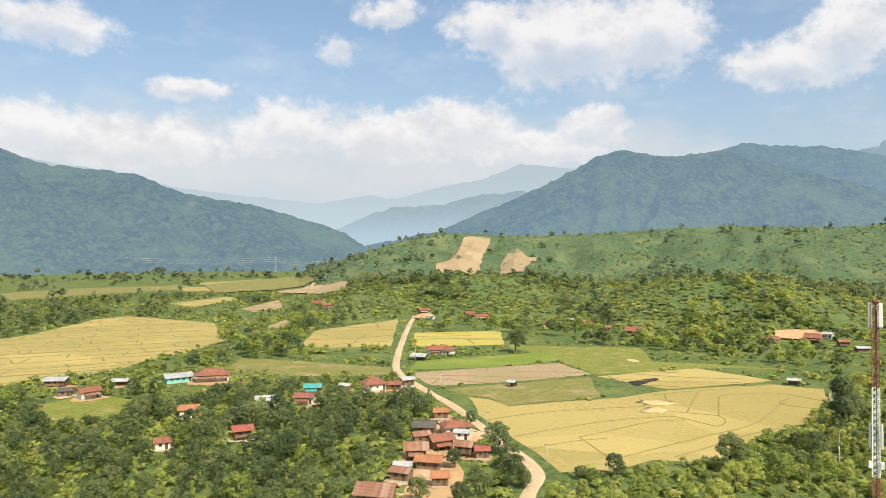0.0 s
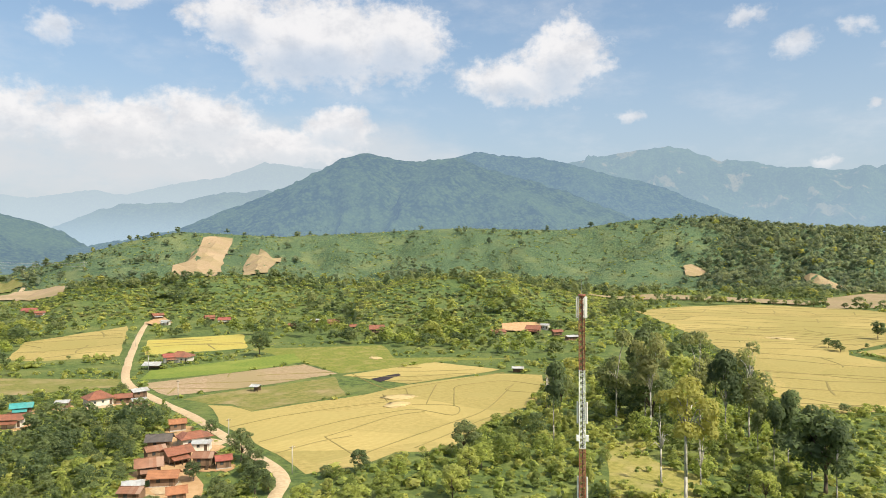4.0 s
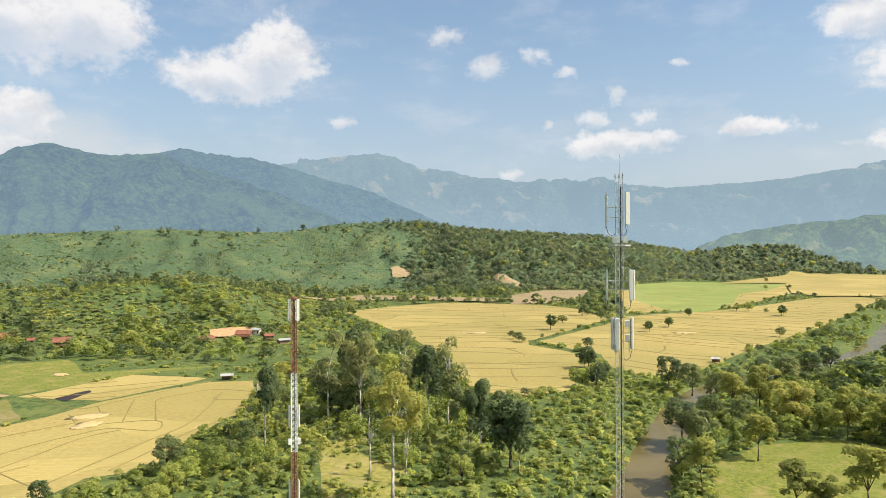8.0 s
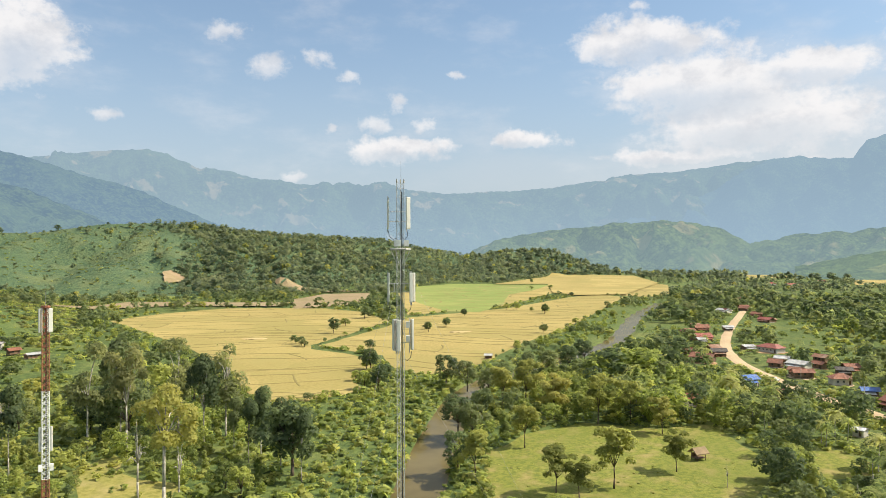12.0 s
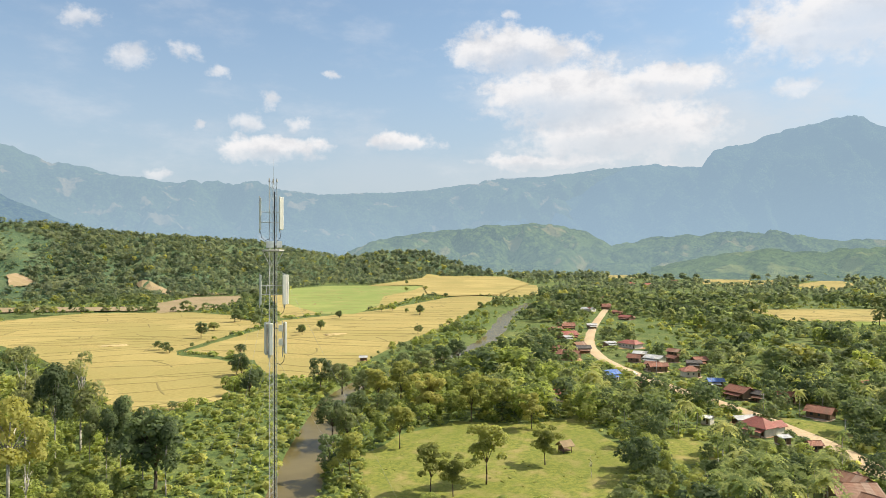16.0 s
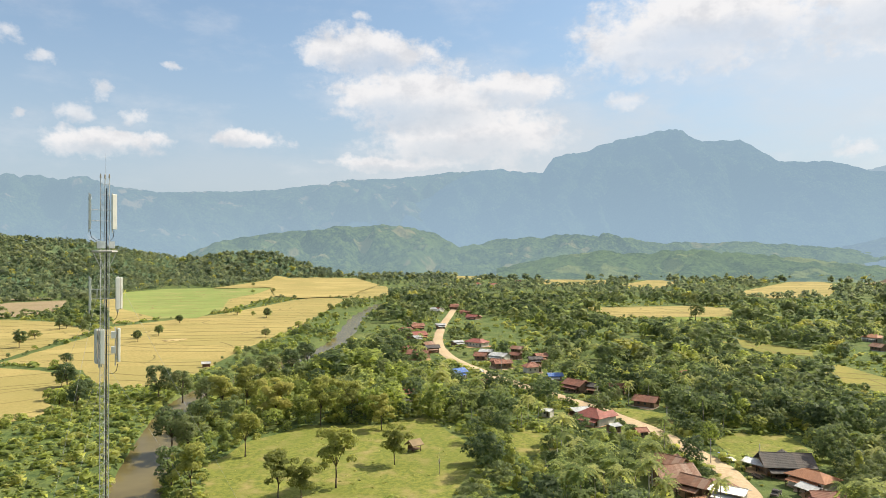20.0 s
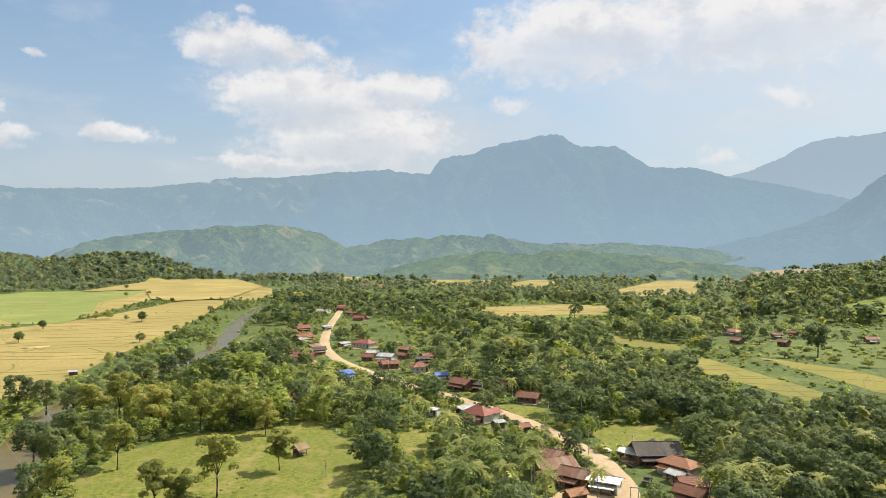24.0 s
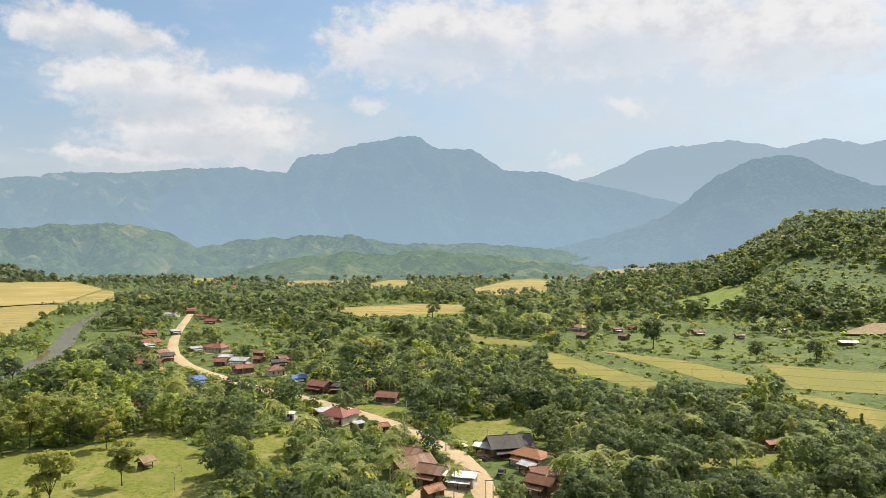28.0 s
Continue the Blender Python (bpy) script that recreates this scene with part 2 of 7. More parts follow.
# slope: greens of the hill scrub, with some haze blue put in
GRASS = soil("rough_grass", ((0.050, 0.080, 0.018), (0.115, 0.150, 0.028), (0.165, 0.178, 0.038), (0.080, 0.110, 0.022)), (0.3, 0.03, 0.009), 0.9, slope=((0.052, 0.088, 0.032), (0.112, 0.150, 0.046), (0.180, 0.188, 0.058)))
# grass of the far ridge, turned bluer to stand for haze
RIDGE_HAZE_GRASS = soil("ridge_grass_hazed", ((0.042, 0.080, 0.032), (0.108, 0.152, 0.048), (0.140, 0.165, 0.050), (0.066, 0.105, 0.038)), (0.24, 0.022, 0.006), 3.0)
MEADOW = soil("short_grass", ((0.110, 0.131, 0.017), (0.196, 0.203, 0.028), (0.258, 0.212, 0.055), (0.132, 0.152, 0.020)), (0.6, 0.14, 0.04), 0.25)
STRAW = soil("rice_straw", ((0.275, 0.210, 0.049), (0.378, 0.293, 0.078), (0.330, 0.265, 0.070), (0.240, 0.205, 0.046)), (0.5, 0.035, 0.012), 0.05, stripe=(0.32, 0.28))
STRAW_HEAP = soil("threshed_straw", ((0.40, 0.30, 0.10), (0.48, 0.37, 0.13), (0.44, 0.34, 0.11)), (0.8, 0.1, 0.05), 0.1)
STRAW_PALE = soil("dry_stubble", ((0.270, 0.190, 0.080), (0.350, 0.255, 0.120), (0.300, 0.230, 0.090), (0.225, 0.180, 0.060)), (0.5, 0.04, 0.015), 0.05, stripe=(0.25, 0.25))
STRAW_GOLD = soil("ripe_rice", ((0.32, 0.26, 0.04), (0.40, 0.33, 0.06), (0.36, 0.32, 0.06), (0.28, 0.26, 0.045)), (0.7, 0.06, 0.02), 0.06)
RIPE = soil("ripening_rice", ((0.195, 0.175, 0.026), (0.265, 0.215, 0.040), (0.225, 0.205, 0.034), (0.155, 0.165, 0.028)), (0.6, 0.05, 0.02), 0.06, stripe=(0.2, 0.25))
FALLOW = soil("fallow_field", ((0.125, 0.130, 0.022), (0.200, 0.180, 0.040), (0.280, 0.210, 0.080), (0.140, 0.150, 0.028)), (0.4, 0.07, 0.03), 0.1)
PASTURE = soil("green_pasture", ((0.080, 0.112, 0.022), (0.132, 0.165, 0.030), (0.165, 0.172, 0.036), (0.098, 0.130, 0.024)), (0.5, 0.08, 0.03), 0.2)
MEADOW_DRY = soil("dry_grass", ((0.190, 0.180, 0.030), (0.280, 0.245, 0.050), (0.310, 0.255, 0.075), (0.160, 0.175, 0.030)), (0.5, 0.09, 0.03), 0.2)
YOUNG = soil("pale_rice", ((0.175, 0.215, 0.040), (0.230, 0.262, 0.052), (0.300, 0.262, 0.070), (0.155, 0.205, 0.036)), (0.5, 0.03, 0.010), 0.05, stripe=(0.25, 0.25))
PADDY = soil("green_paddy", ((0.110, 0.155, 0.018), (0.165, 0.205, 0.026), (0.215, 0.230, 0.036), (0.125, 0.168, 0.020)), (0.6, 0.05, 0.015), 0.05)
BUND = soil("bund_grass", ((0.150, 0.130, 0.030), (0.215, 0.175, 0.045), (0.235, 0.185, 0.050)), (0.8, 0.1, 0.02), 0.08)
EARTH = soil("orange_earth", ((0.36, 0.225, 0.080), (0.45, 0.300, 0.115), (0.41, 0.265, 0.095), (0.32, 0.195, 0.065)), (0.5, 0.08, 0.03), 0.15)
BARE = soil("bare_field", ((0.22, 0.165, 0.064), (0.30, 0.225, 0.098), (0.27, 0.215, 0.080), (0.19, 0.160, 0.050)), (0.4, 0.05, 0.02), 0.1)
DIRT = soil("dirt_road", ((0.39, 0.285, 0.118), (0.48, 0.375, 0.170), (0.43, 0.335, 0.150), (0.35, 0.25, 0.105)), (0.9, 0.12, 0.03), 0.04)
ASH = soil("burnt_straw", ((0.020, 0.016, 0.014), (0.05, 0.04, 0.03), (0.03, 0.022, 0.018)), (0.9, 0.2, 0.1), 0.05)


def plain(name, col, rough=0.6, metal=0.0, vary=0.18, scale=0.6, dirt=(0.25, 0.19, 0.12), dirt_amount=0.25, ribs=0.0):
    """Paint, tin or timber with grime; ribs: sheets of corrugated roofing per metre."""
    m, T = material(name)
    obj = T.n("ShaderNodeTexCoord").outputs["Object"]
    p = place(T)
    per = T.n("ShaderNodeObjectInfo").outputs["Random"]
    a = T.noise(p, scale, 5.0, 0.65)
    b = T.noise(T.vmath("ADD", p, (9.0, 4.0, 2.0)), scale * 0.22, 3.0)
    lo, hi = tuple(c * (1 - vary) for c in col), tuple(min(0.9, c * (1 + vary)) for c in col)
    c = T.mix(T.ramp(a, 0.3, 0.7), lo, hi)
    c = T.mix(T.ramp(b, 0.45, 0.75, 0.0, dirt_amount), c, dirt)
    c = T.mix(T.math("MULTIPLY", per, 0.3), c, tuple(x * 0.7 for x in col))
    height = a
    if ribs:
        x = T.n("ShaderNodeSeparateXYZ", Vector=obj).outputs[0]
        sheet = T.n("ShaderNodeTexWhiteNoise", {"noise_dimensions": "1D"}, W=T.math("FLOOR", T.math("MULTIPLY", x, 1.1))).outputs["Value"]
        c = T.mix(T.ramp(sheet, 0.35, 1.0, 0.0, dirt_amount * 1.6), c, dirt)
        height = T.math("SINE", T.math("MULTIPLY", x, ribs * 6.283))
    return finish(m, T, c, rough, metal, bump=height, bump_dist=0.03)


ROOFS = [plain("roof_red_brown", (0.250, 0.100, 0.060), 0.6, dirt=(0.12, 0.07, 0.05), ribs=4),
         plain("roof_orange", (0.34, 0.152, 0.075), 0.6, dirt=(0.25, 0.11, 0.06), ribs=4),
         plain("roof_rust", (0.240, 0.118, 0.072), 0.7, dirt=(0.34, 0.24, 0.18), dirt_amount=0.45, ribs=4),
         plain("roof_tin", (0.50, 0.50, 0.49), 0.42, 0.35, dirt=(0.33, 0.27, 0.21), ribs=4),
         plain("roof_dark", (0.085, 0.075, 0.070), 0.7, dirt=(0.14, 0.11, 0.09), ribs=4),
         plain("roof_blue", (0.085, 0.170, 0.430), 0.5, dirt=(0.2, 0.22, 0.28), ribs=4),
         plain("roof_teal", (0.065, 0.300, 0.290), 0.5, dirt=(0.15, 0.25, 0.22), ribs=4),
         plain("roof_bright_red", (0.28, 0.085, 0.062), 0.5, dirt=(0.24, 0.10, 0.07), ribs=4)]
WALL_WHITE = plain("wall_whitewash", (0.62, 0.58, 0.50), 0.8, dirt=(0.36, 0.27, 0.18))
WALL_WOOD = plain("wall_timber", (0.190, 0.120, 0.075), 0.8, dirt=(0.10, 0.07, 0.05))
WALL_TEAL = plain("wall_teal", (0.16, 0.50, 0.40), 0.75, dirt=(0.3, 0.4, 0.33))
CONCRETE = plain("concrete", (0.40, 0.38, 0.35), 0.85)
DARK_WOOD = plain("dark_timber", (0.085, 0.055, 0.035), 0.8)
GLASS_DARK = plain("window_pane", (0.045, 0.055, 0.06), 0.15, dirt_amount=0.1)
THATCH = plain("thatch", (0.26, 0.19, 0.11), 0.9)
STEEL = plain("galvanised_steel", (0.46, 0.46, 0.46), 0.55, 0.25, vary=0.2, scale=3.0, dirt_amount=0.2)
MAST_RED = plain("mast_red_paint", (0.30, 0.115, 0.065), 0.6, vary=0.25, scale=3.0, dirt=(0.35, 0.22, 0.15))
MAST_WHITE = plain("mast_white_paint", (0.78, 0.77, 0.74), 0.6, vary=0.12, scale=3.0, dirt_amount=0.15)
ANTENNA = plain("antenna_shell", (0.66, 0.64, 0.58), 0.45, vary=0.05, scale=2.0, dirt_amount=0.12)
ANTENNA_BACK = plain("antenna_back", (0.34, 0.30, 0.24), 0.6, vary=0.1)
CABLE = plain("cable", (0.03, 0.03, 0.032), 0.6)
TARP = plain("tarpaulin", (0.12, 0.22, 0.62), 0.5, vary=0.1)

wm, T = material("river_water")
p = place(T)
WATER = finish(wm, T, T.mix(T.ramp(T.noise(p, 0.05, 4.0), 0.35, 0.7), (0.100, 0.080, 0.036), (0.140, 0.112, 0.050)), 0.15, bump=T.noise(p, 0.7, 3.0), bump_dist=0.03, spec=0.035)


def range_material(name, dark, light, clear, air, low, high, z0, z1, patch=0.62, mist=1.16):
    """A far range: woods and clearings, with haze mixed in as blue emission, paler towards its foot."""
    m, T = material(name)
    p = place(T)
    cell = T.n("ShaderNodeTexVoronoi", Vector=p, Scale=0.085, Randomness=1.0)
    # crowns light in the middle; shade in the gaps between is painted darker
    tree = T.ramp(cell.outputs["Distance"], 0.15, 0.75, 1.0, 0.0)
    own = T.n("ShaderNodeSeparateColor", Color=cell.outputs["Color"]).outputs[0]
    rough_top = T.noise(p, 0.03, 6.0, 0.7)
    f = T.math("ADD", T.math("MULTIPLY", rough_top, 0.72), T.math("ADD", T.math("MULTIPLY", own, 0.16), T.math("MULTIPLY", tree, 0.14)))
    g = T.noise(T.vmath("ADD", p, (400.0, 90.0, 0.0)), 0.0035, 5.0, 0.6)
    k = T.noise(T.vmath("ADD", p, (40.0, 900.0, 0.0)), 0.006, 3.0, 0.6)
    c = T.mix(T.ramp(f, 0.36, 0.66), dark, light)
    c = T.mix(T.ramp(g, 0.46, 0.64, 0.0, 0.5), c, tuple(x * 1.25 for x in light))
    c = T.mix(T.ramp(k, patch, patch + 0.06), c, clear)
    b = T.n("ShaderNodeBsdfDiffuse", Color=c)
    bump = T.n("ShaderNodeBump", Height=rough_top, Distance=26.0, Strength=1.0)
    T.t.links.new(bump.outputs[0], b.inputs["Normal"])
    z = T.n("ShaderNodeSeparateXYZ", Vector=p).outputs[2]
    # the haze is painted: the surface itself glows in its colour
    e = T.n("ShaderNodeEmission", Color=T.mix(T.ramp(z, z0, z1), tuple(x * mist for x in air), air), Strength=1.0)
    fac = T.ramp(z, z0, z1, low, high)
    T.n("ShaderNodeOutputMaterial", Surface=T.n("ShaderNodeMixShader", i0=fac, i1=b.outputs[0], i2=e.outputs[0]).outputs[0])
    return m


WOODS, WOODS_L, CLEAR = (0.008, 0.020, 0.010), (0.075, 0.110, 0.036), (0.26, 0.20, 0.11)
# colour of the haze that the nearer ranges emit
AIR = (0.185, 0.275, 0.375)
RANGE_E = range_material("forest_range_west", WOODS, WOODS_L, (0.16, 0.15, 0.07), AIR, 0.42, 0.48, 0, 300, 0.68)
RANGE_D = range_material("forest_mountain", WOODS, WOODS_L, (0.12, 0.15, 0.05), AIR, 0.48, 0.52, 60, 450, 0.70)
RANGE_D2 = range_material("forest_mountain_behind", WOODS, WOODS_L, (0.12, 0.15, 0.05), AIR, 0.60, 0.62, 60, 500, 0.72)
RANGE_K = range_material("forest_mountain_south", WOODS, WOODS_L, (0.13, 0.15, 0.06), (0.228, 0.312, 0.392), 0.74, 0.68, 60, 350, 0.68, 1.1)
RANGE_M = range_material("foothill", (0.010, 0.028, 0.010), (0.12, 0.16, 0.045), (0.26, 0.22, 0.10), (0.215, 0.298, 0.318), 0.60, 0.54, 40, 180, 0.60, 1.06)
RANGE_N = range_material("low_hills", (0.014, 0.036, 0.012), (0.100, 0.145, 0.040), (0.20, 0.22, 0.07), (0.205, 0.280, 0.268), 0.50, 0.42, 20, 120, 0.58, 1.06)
RANGE_BLUE = range_material("haze_blue_range", WOODS, WOODS_L, CLEAR, (0.244, 0.334, 0.406), 0.80, 0.75, 60, 450, 0.57, 1.05)
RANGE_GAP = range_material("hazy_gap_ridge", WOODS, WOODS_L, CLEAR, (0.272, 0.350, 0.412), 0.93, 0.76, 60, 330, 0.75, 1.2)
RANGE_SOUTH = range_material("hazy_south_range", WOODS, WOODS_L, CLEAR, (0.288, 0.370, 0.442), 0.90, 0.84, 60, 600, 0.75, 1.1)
RANGE_FAR = range_material("haze_pale_range", WOODS, WOODS_L, CLEAR, (0.345, 0.408, 0.455), 0.93, 0.88, 60, 600, 0.75, 1.12)
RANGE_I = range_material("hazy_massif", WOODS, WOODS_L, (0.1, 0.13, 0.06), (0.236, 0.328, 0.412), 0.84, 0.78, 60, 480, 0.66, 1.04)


# ---- numbers for the land ----
def lattice(ix, iy, seed):
    h = (ix * 374761393 + iy * 668265263 + seed * 974634777) & 0xFFFFFFFF
    h = ((h ^ (h >> 13)) * 1274126177) & 0xFFFFFFFF
    return ((h ^ (h >> 16)) & 0xFFFF) / 65535.0


def vnoise(x, y, seed=0):
    """Smooth noise, 0 to 1, one cell a unit."""
    x, y = np.asarray(x, float), np.asarray(y, float)
    ix, iy = np.floor(x).astype(np.int64), np.floor(y).astype(np.int64)
    fx, fy = x - ix, y - iy
    fx, fy = fx * fx * (3 - 2 * fx), fy * fy * (3 - 2 * fy)
    a, b = lattice(ix, iy, seed), lattice(ix + 1, iy, seed)
    c, d = lattice(ix, iy + 1, seed), lattice(ix + 1, iy + 1, seed)
    return (a * (1 - fx) + b * fx) * (1 - fy) + (c * (1 - fx) + d * fx) * fy


def fbm(x, y, seed=0, octaves=4):
    total, amp, norm = 0.0, 1.0, 0.0
    for o in range(octaves):
        total, norm = total + amp * vnoise(x * 2 ** o, y * 2 ** o, seed + o), norm + amp
        amp *= 0.5
    return total / norm


# crest lines: azimuth from the north in degrees, height in metres
KNOLL_A = [
    (-10.1, -2), (-7.4, 20), (-3.8, 26), (-0.0, 30), (3.0, 31), (6.6, 29), (9.7, 25), (13.2, 17),
    (15.3, 0),
]
KNOLL_B = [
    (13.2, 17), (15.6, 25), (18.2, 32), (22.0, 34), (25.2, 33), (28.2, 23), (31.2, 11), (34.7, -3),
]
RIDGE_C = [
    (-10.9, 13), (-7.4, 46), (-3.8, 75), (0.0, 95), (3.4, 91), (7.5, 85), (13.2, 92), (18.9, 100),
    (22.2, 103), (23.2, 101), (30.3, 97), (34.7, 115), (38.7, 119), (41.9, 111), (45.9, 97), (50.9, 91),
    (55.3, 91), (59.1, 65), (63.2, 50), (65.5, 64),
    (69.0, 64), (70.3, 41), (72.5, 23), (74.7, 0),
]
# the foot of that ridge draws back to the east: azimuth, distance
FOOT_C = [(-40.0, 1080), (45.0, 1080), (50.0, 1150), (54.0, 1350), (59.0, 1480), (63.0, 1650), (66.0, 1800), (75.0, 1900)]
MTN_D = [
    (-10.0, -14), (-7.4, 66), (-3.8, 96), (0.0, 137), (5.3, 238), (7.9, 291), (11.0, 361), (12.3, 396),
    (14.1, 417), (16.2, 393), (18.2, 377), (20.7, 395), (21.4, 394), (23.1, 365), (25.4, 333), (27.8, 303),
    (30.1, 265), (33.4, 202), (36.0, 151), (39.2, 69),
]
MTN_D2 = [
    (17.1, 333), (18.7, 407), (20.5, 472), (21.4, 489), (23.0, 513), (24.4, 497), (27.8, 479), (30.1, 452),
    (33.6, 389), (36.5, 352), (40.4, 254), (42.7, 194), (45.9, 97), (50.4, 18),
]
MTN_E = [
    (-35.5, 468), (-31.8, 439), (-29.8, 391), (-28.4, 380), (-23.2, 358), (-19.7, 286), (-16.9, 262), (-14.3, 241),
    (-11.8, 201), (-8.3, 147), (-6.0, 67), (-3.8, -4),
]
RANGE_F = [
    (-36.4, 577), (-31.8, 604), (-27.7, 554), (-24.8, 532), (-20.9, 449), (-16.0, 406), (-10.0, 359), (-6.0, 414),
    (-3.8, 389), (0.0, 469), (3.0, 511), (6.2, 609), (9.7, 581), (14.1, 557), (22.2, 532),
]
RANGE_F2 = [
    (-10.0, 127), (-7.4, 200), (-5.6, 249), (-3.8, 287), (0.0, 295), (3.0, 344), (6.2, 362), (9.7, 338),
]
RANGE_G = [
    (25.3, 553), (30.3, 599), (34.3, 647), (37.4, 678), (39.2, 651), (41.5, 569), (41.9, 580), (43.5, 564),
    (45.1, 530), (45.2, 525), (48.2, 506), (48.5, 496), (52.3, 485), (52.7, 483), (56.4, 467), (60.6, 440),
    (66.8, 457), (70.4, 487), (73.1, 512), (74.9, 544), (78.5, 549), (83.0, 592), (85.6, 594), (89.4, 509),
    (93.5, 432),
]
MASSIF_I = [
    (73.1, 190), (74.9, 266), (78.5, 317), (81.2, 386), (83.0, 466), (84.7, 512), (86.5, 536), (88.2, 518),
    (90.1, 513), (90.9, 588), (91.9, 614), (93.5, 614), (94.3, 648), (96.7, 687), (99.7, 724), (100.7, 709),
    (101.4, 665), (102.1, 652), (102.3, 646), (104.7, 648), (105.9, 595), (107.2, 532), (110.8, 512), (112.8, 464),
    (116.5, 412), (120.6, 331), (124.6, 237),
]
RANGE_J = [
    (107.7, 507), (112.1, 530), (114.3, 562), (116.5, 634), (118.4, 716), (120.5, 736), (121.3, 726), (124.3, 753),
    (126.6, 717), (127.7, 685), (130.6, 729), (133.0, 675), (134.3, 694), (138.4, 622),
]
MTN_K = [
    (109.0, 56), (111.2, 90), (113.9, 123), (116.4, 159), (119.8, 218), (121.5, 282), (123.1, 354), (124.2, 384),
    (125.8, 418), (128.1, 432), (129.5, 410), (130.9, 361), (134.2, 296), (138.3, 247),
]
HILL_L = [
    (114.3, 23), (117.3, 32), (120.6, 38), (123.4, 52), (125.4, 70), (127.3, 93), (128.4, 109), (129.8, 119),
    (131.2, 125), (132.6, 119), (134.2, 116), (138.3, 97),
]
FOOT_M = [
    (60.6, 23), (62.4, 65), (65.0, 118), (68.6, 145), (71.7, 160), (74.0, 171), (76.7, 177), (79.4, 170),
    (81.6, 146), (83.4, 95), (85.0, 108), (86.6, 122), (89.0, 132), (92.0, 141), (95.9, 132), (98.6, 112),
    (102.0, 104), (105.4, 110), (109.0, 95), (112.0, 80), (116.4, 66), (120.6, 61),
]
HILL_N = [
    (86.4, 23), (88.9, 42), (91.5, 64), (94.1, 76), (97.7, 70), (101.3, 78), (105.4, 69), (109.0, 52),
    (112.1, 38), (115.6, 25),
]


def smooth(t):
    t = np.clip(t, 0, 1)
    return t * t * (3 - 2 * t)


def ridge(az, r, crest, foot, top, rough=0.2, seed=1, cell=90.0):
    """Height of a ridge whose crest stands at the distance top and whose foot lies at foot."""
    a, z = np.array(crest).T
    zc = np.interp(az, a, z, left=-30, right=-30)
    x, y = r * np.sin(np.radians(az)), r * np.cos(np.radians(az))
    s = np.clip((r - foot) / (top - foot), 0, 1)
    back = smooth((r - top) / (0.6 * (top - foot)))
    g = fbm(x / cell, y / cell, seed, 5) - 0.5
    gully = 1 - np.abs(2 * fbm(az * top / 57.3 / cell * 0.8 + 1.2 * g, r / cell * 0.25, seed + 9, 3) - 1)
    prof = s ** 1.15 * (1 - 0.35 * back)
    bump = (g * 1.0 + (gully - 0.7) * 0.8) * rough * (s * (1.0 - s)) * 2.2
    return np.maximum(zc, 0) * (prof + bump)


def canopy(x, y, seed):
    """The uneven top of distant woods, in metres."""
    return 11 * (vnoise(x / 17, y / 17, seed) - 0.5) + 9 * (vnoise(x / 45, y / 45, seed + 1) - 0.5)


def ground_z(x, y):
    x, y = np.asarray(x, float), np.asarray(y, float)
    az, r = np.degrees(np.arctan2(x, y)), np.hypot(x, y)
    z = ridge(az, r, KNOLL_A, 630, 790, 0.20, 11, 60.0)
    z = np.maximum(z, ridge(az, r, KNOLL_B, 490, 640, 0.20, 23, 55.0))
    foot = np.interp(az, *np.array(FOOT_C).T)
    z = np.maximum(z, ridge(az, r, RIDGE_C, foot, foot + 370, 0.8, 5, 80.0))
    z = np.maximum(z, ridge(az, r, HILL_L, 620, 1150, 0.22, 37, 110.0))
    return z


def grid_mesh(name, az, r, height, mat, smooth_faces=True, flip=False):
    """A sheet over rays and rings round the middle of the place."""
    A, R = np.meshgrid(np.radians(az), r, indexing="ij")
    X, Y = R * np.sin(A), R * np.cos(A)
    Z = height(X, Y)
    n, k = A.shape
    me = bpy.data.meshes.new(name)
    co = np.stack([X, Y, Z], -1).reshape(-1, 3).astype(np.float32)
    i = (np.arange(n - 1)[:, None] * k + np.arange(k - 1)[None, :]).ravel()
    quads = np.stack([i, i + 1, i + k + 1, i + k], -1).astype(np.int32)
    quads = quads[:, ::-1]
    fill(me, co, quads, smooth_faces)
    me.materials.append(mat)
    return new(name, me)


def fill(me, co, faces, smooth_faces=False):
    """Vertices and faces (all with the same number of corners) into a mesh."""
    k = faces.shape[1]
    me.vertices.add(len(co))
    me.vertices.foreach_set("co", np.ascontiguousarray(co, np.float32).ravel())
    me.loops.add(faces.size)
    me.loops.foreach_set("vertex_index", np.ascontiguousarray(faces, np.int32).ravel())
    me.polygons.add(len(faces))
    me.polygons.foreach_set("loop_start", np.arange(0, faces.size, k, dtype=np.int32))
    me.polygons.foreach_set("use_smooth", np.full(len(faces), smooth_faces))
    me.update(calc_edges=True)
    me.validate()


def part(name, bm, mat, parent, label="", smooth_faces=False):
    """Links a bmesh as one mesh object under a thing or a part."""
    me = bpy.data.meshes.new(name)
    bm.to_mesh(me)
    bm.free()
    me.materials.append(mat)
    if smooth_faces:
        me.shade_smooth()
    ob = new(name, me)
    ob.parent = parent
    return tagged(ob, label)


def box(bm, x0, y0, z0, x1, y1, z1):
    v = [bm.verts.new((x, y, z)) for z in (z0, z1) for y in (y0, y1) for x in (x0, x1)]
    for f in ((0, 2, 3, 1), (4, 5, 7, 6), (0, 1, 5, 4), (2, 6, 7, 3), (0, 4, 6, 2), (1, 3, 7, 5)):
        bm.faces.new([v[i] for i in f])
    return bm


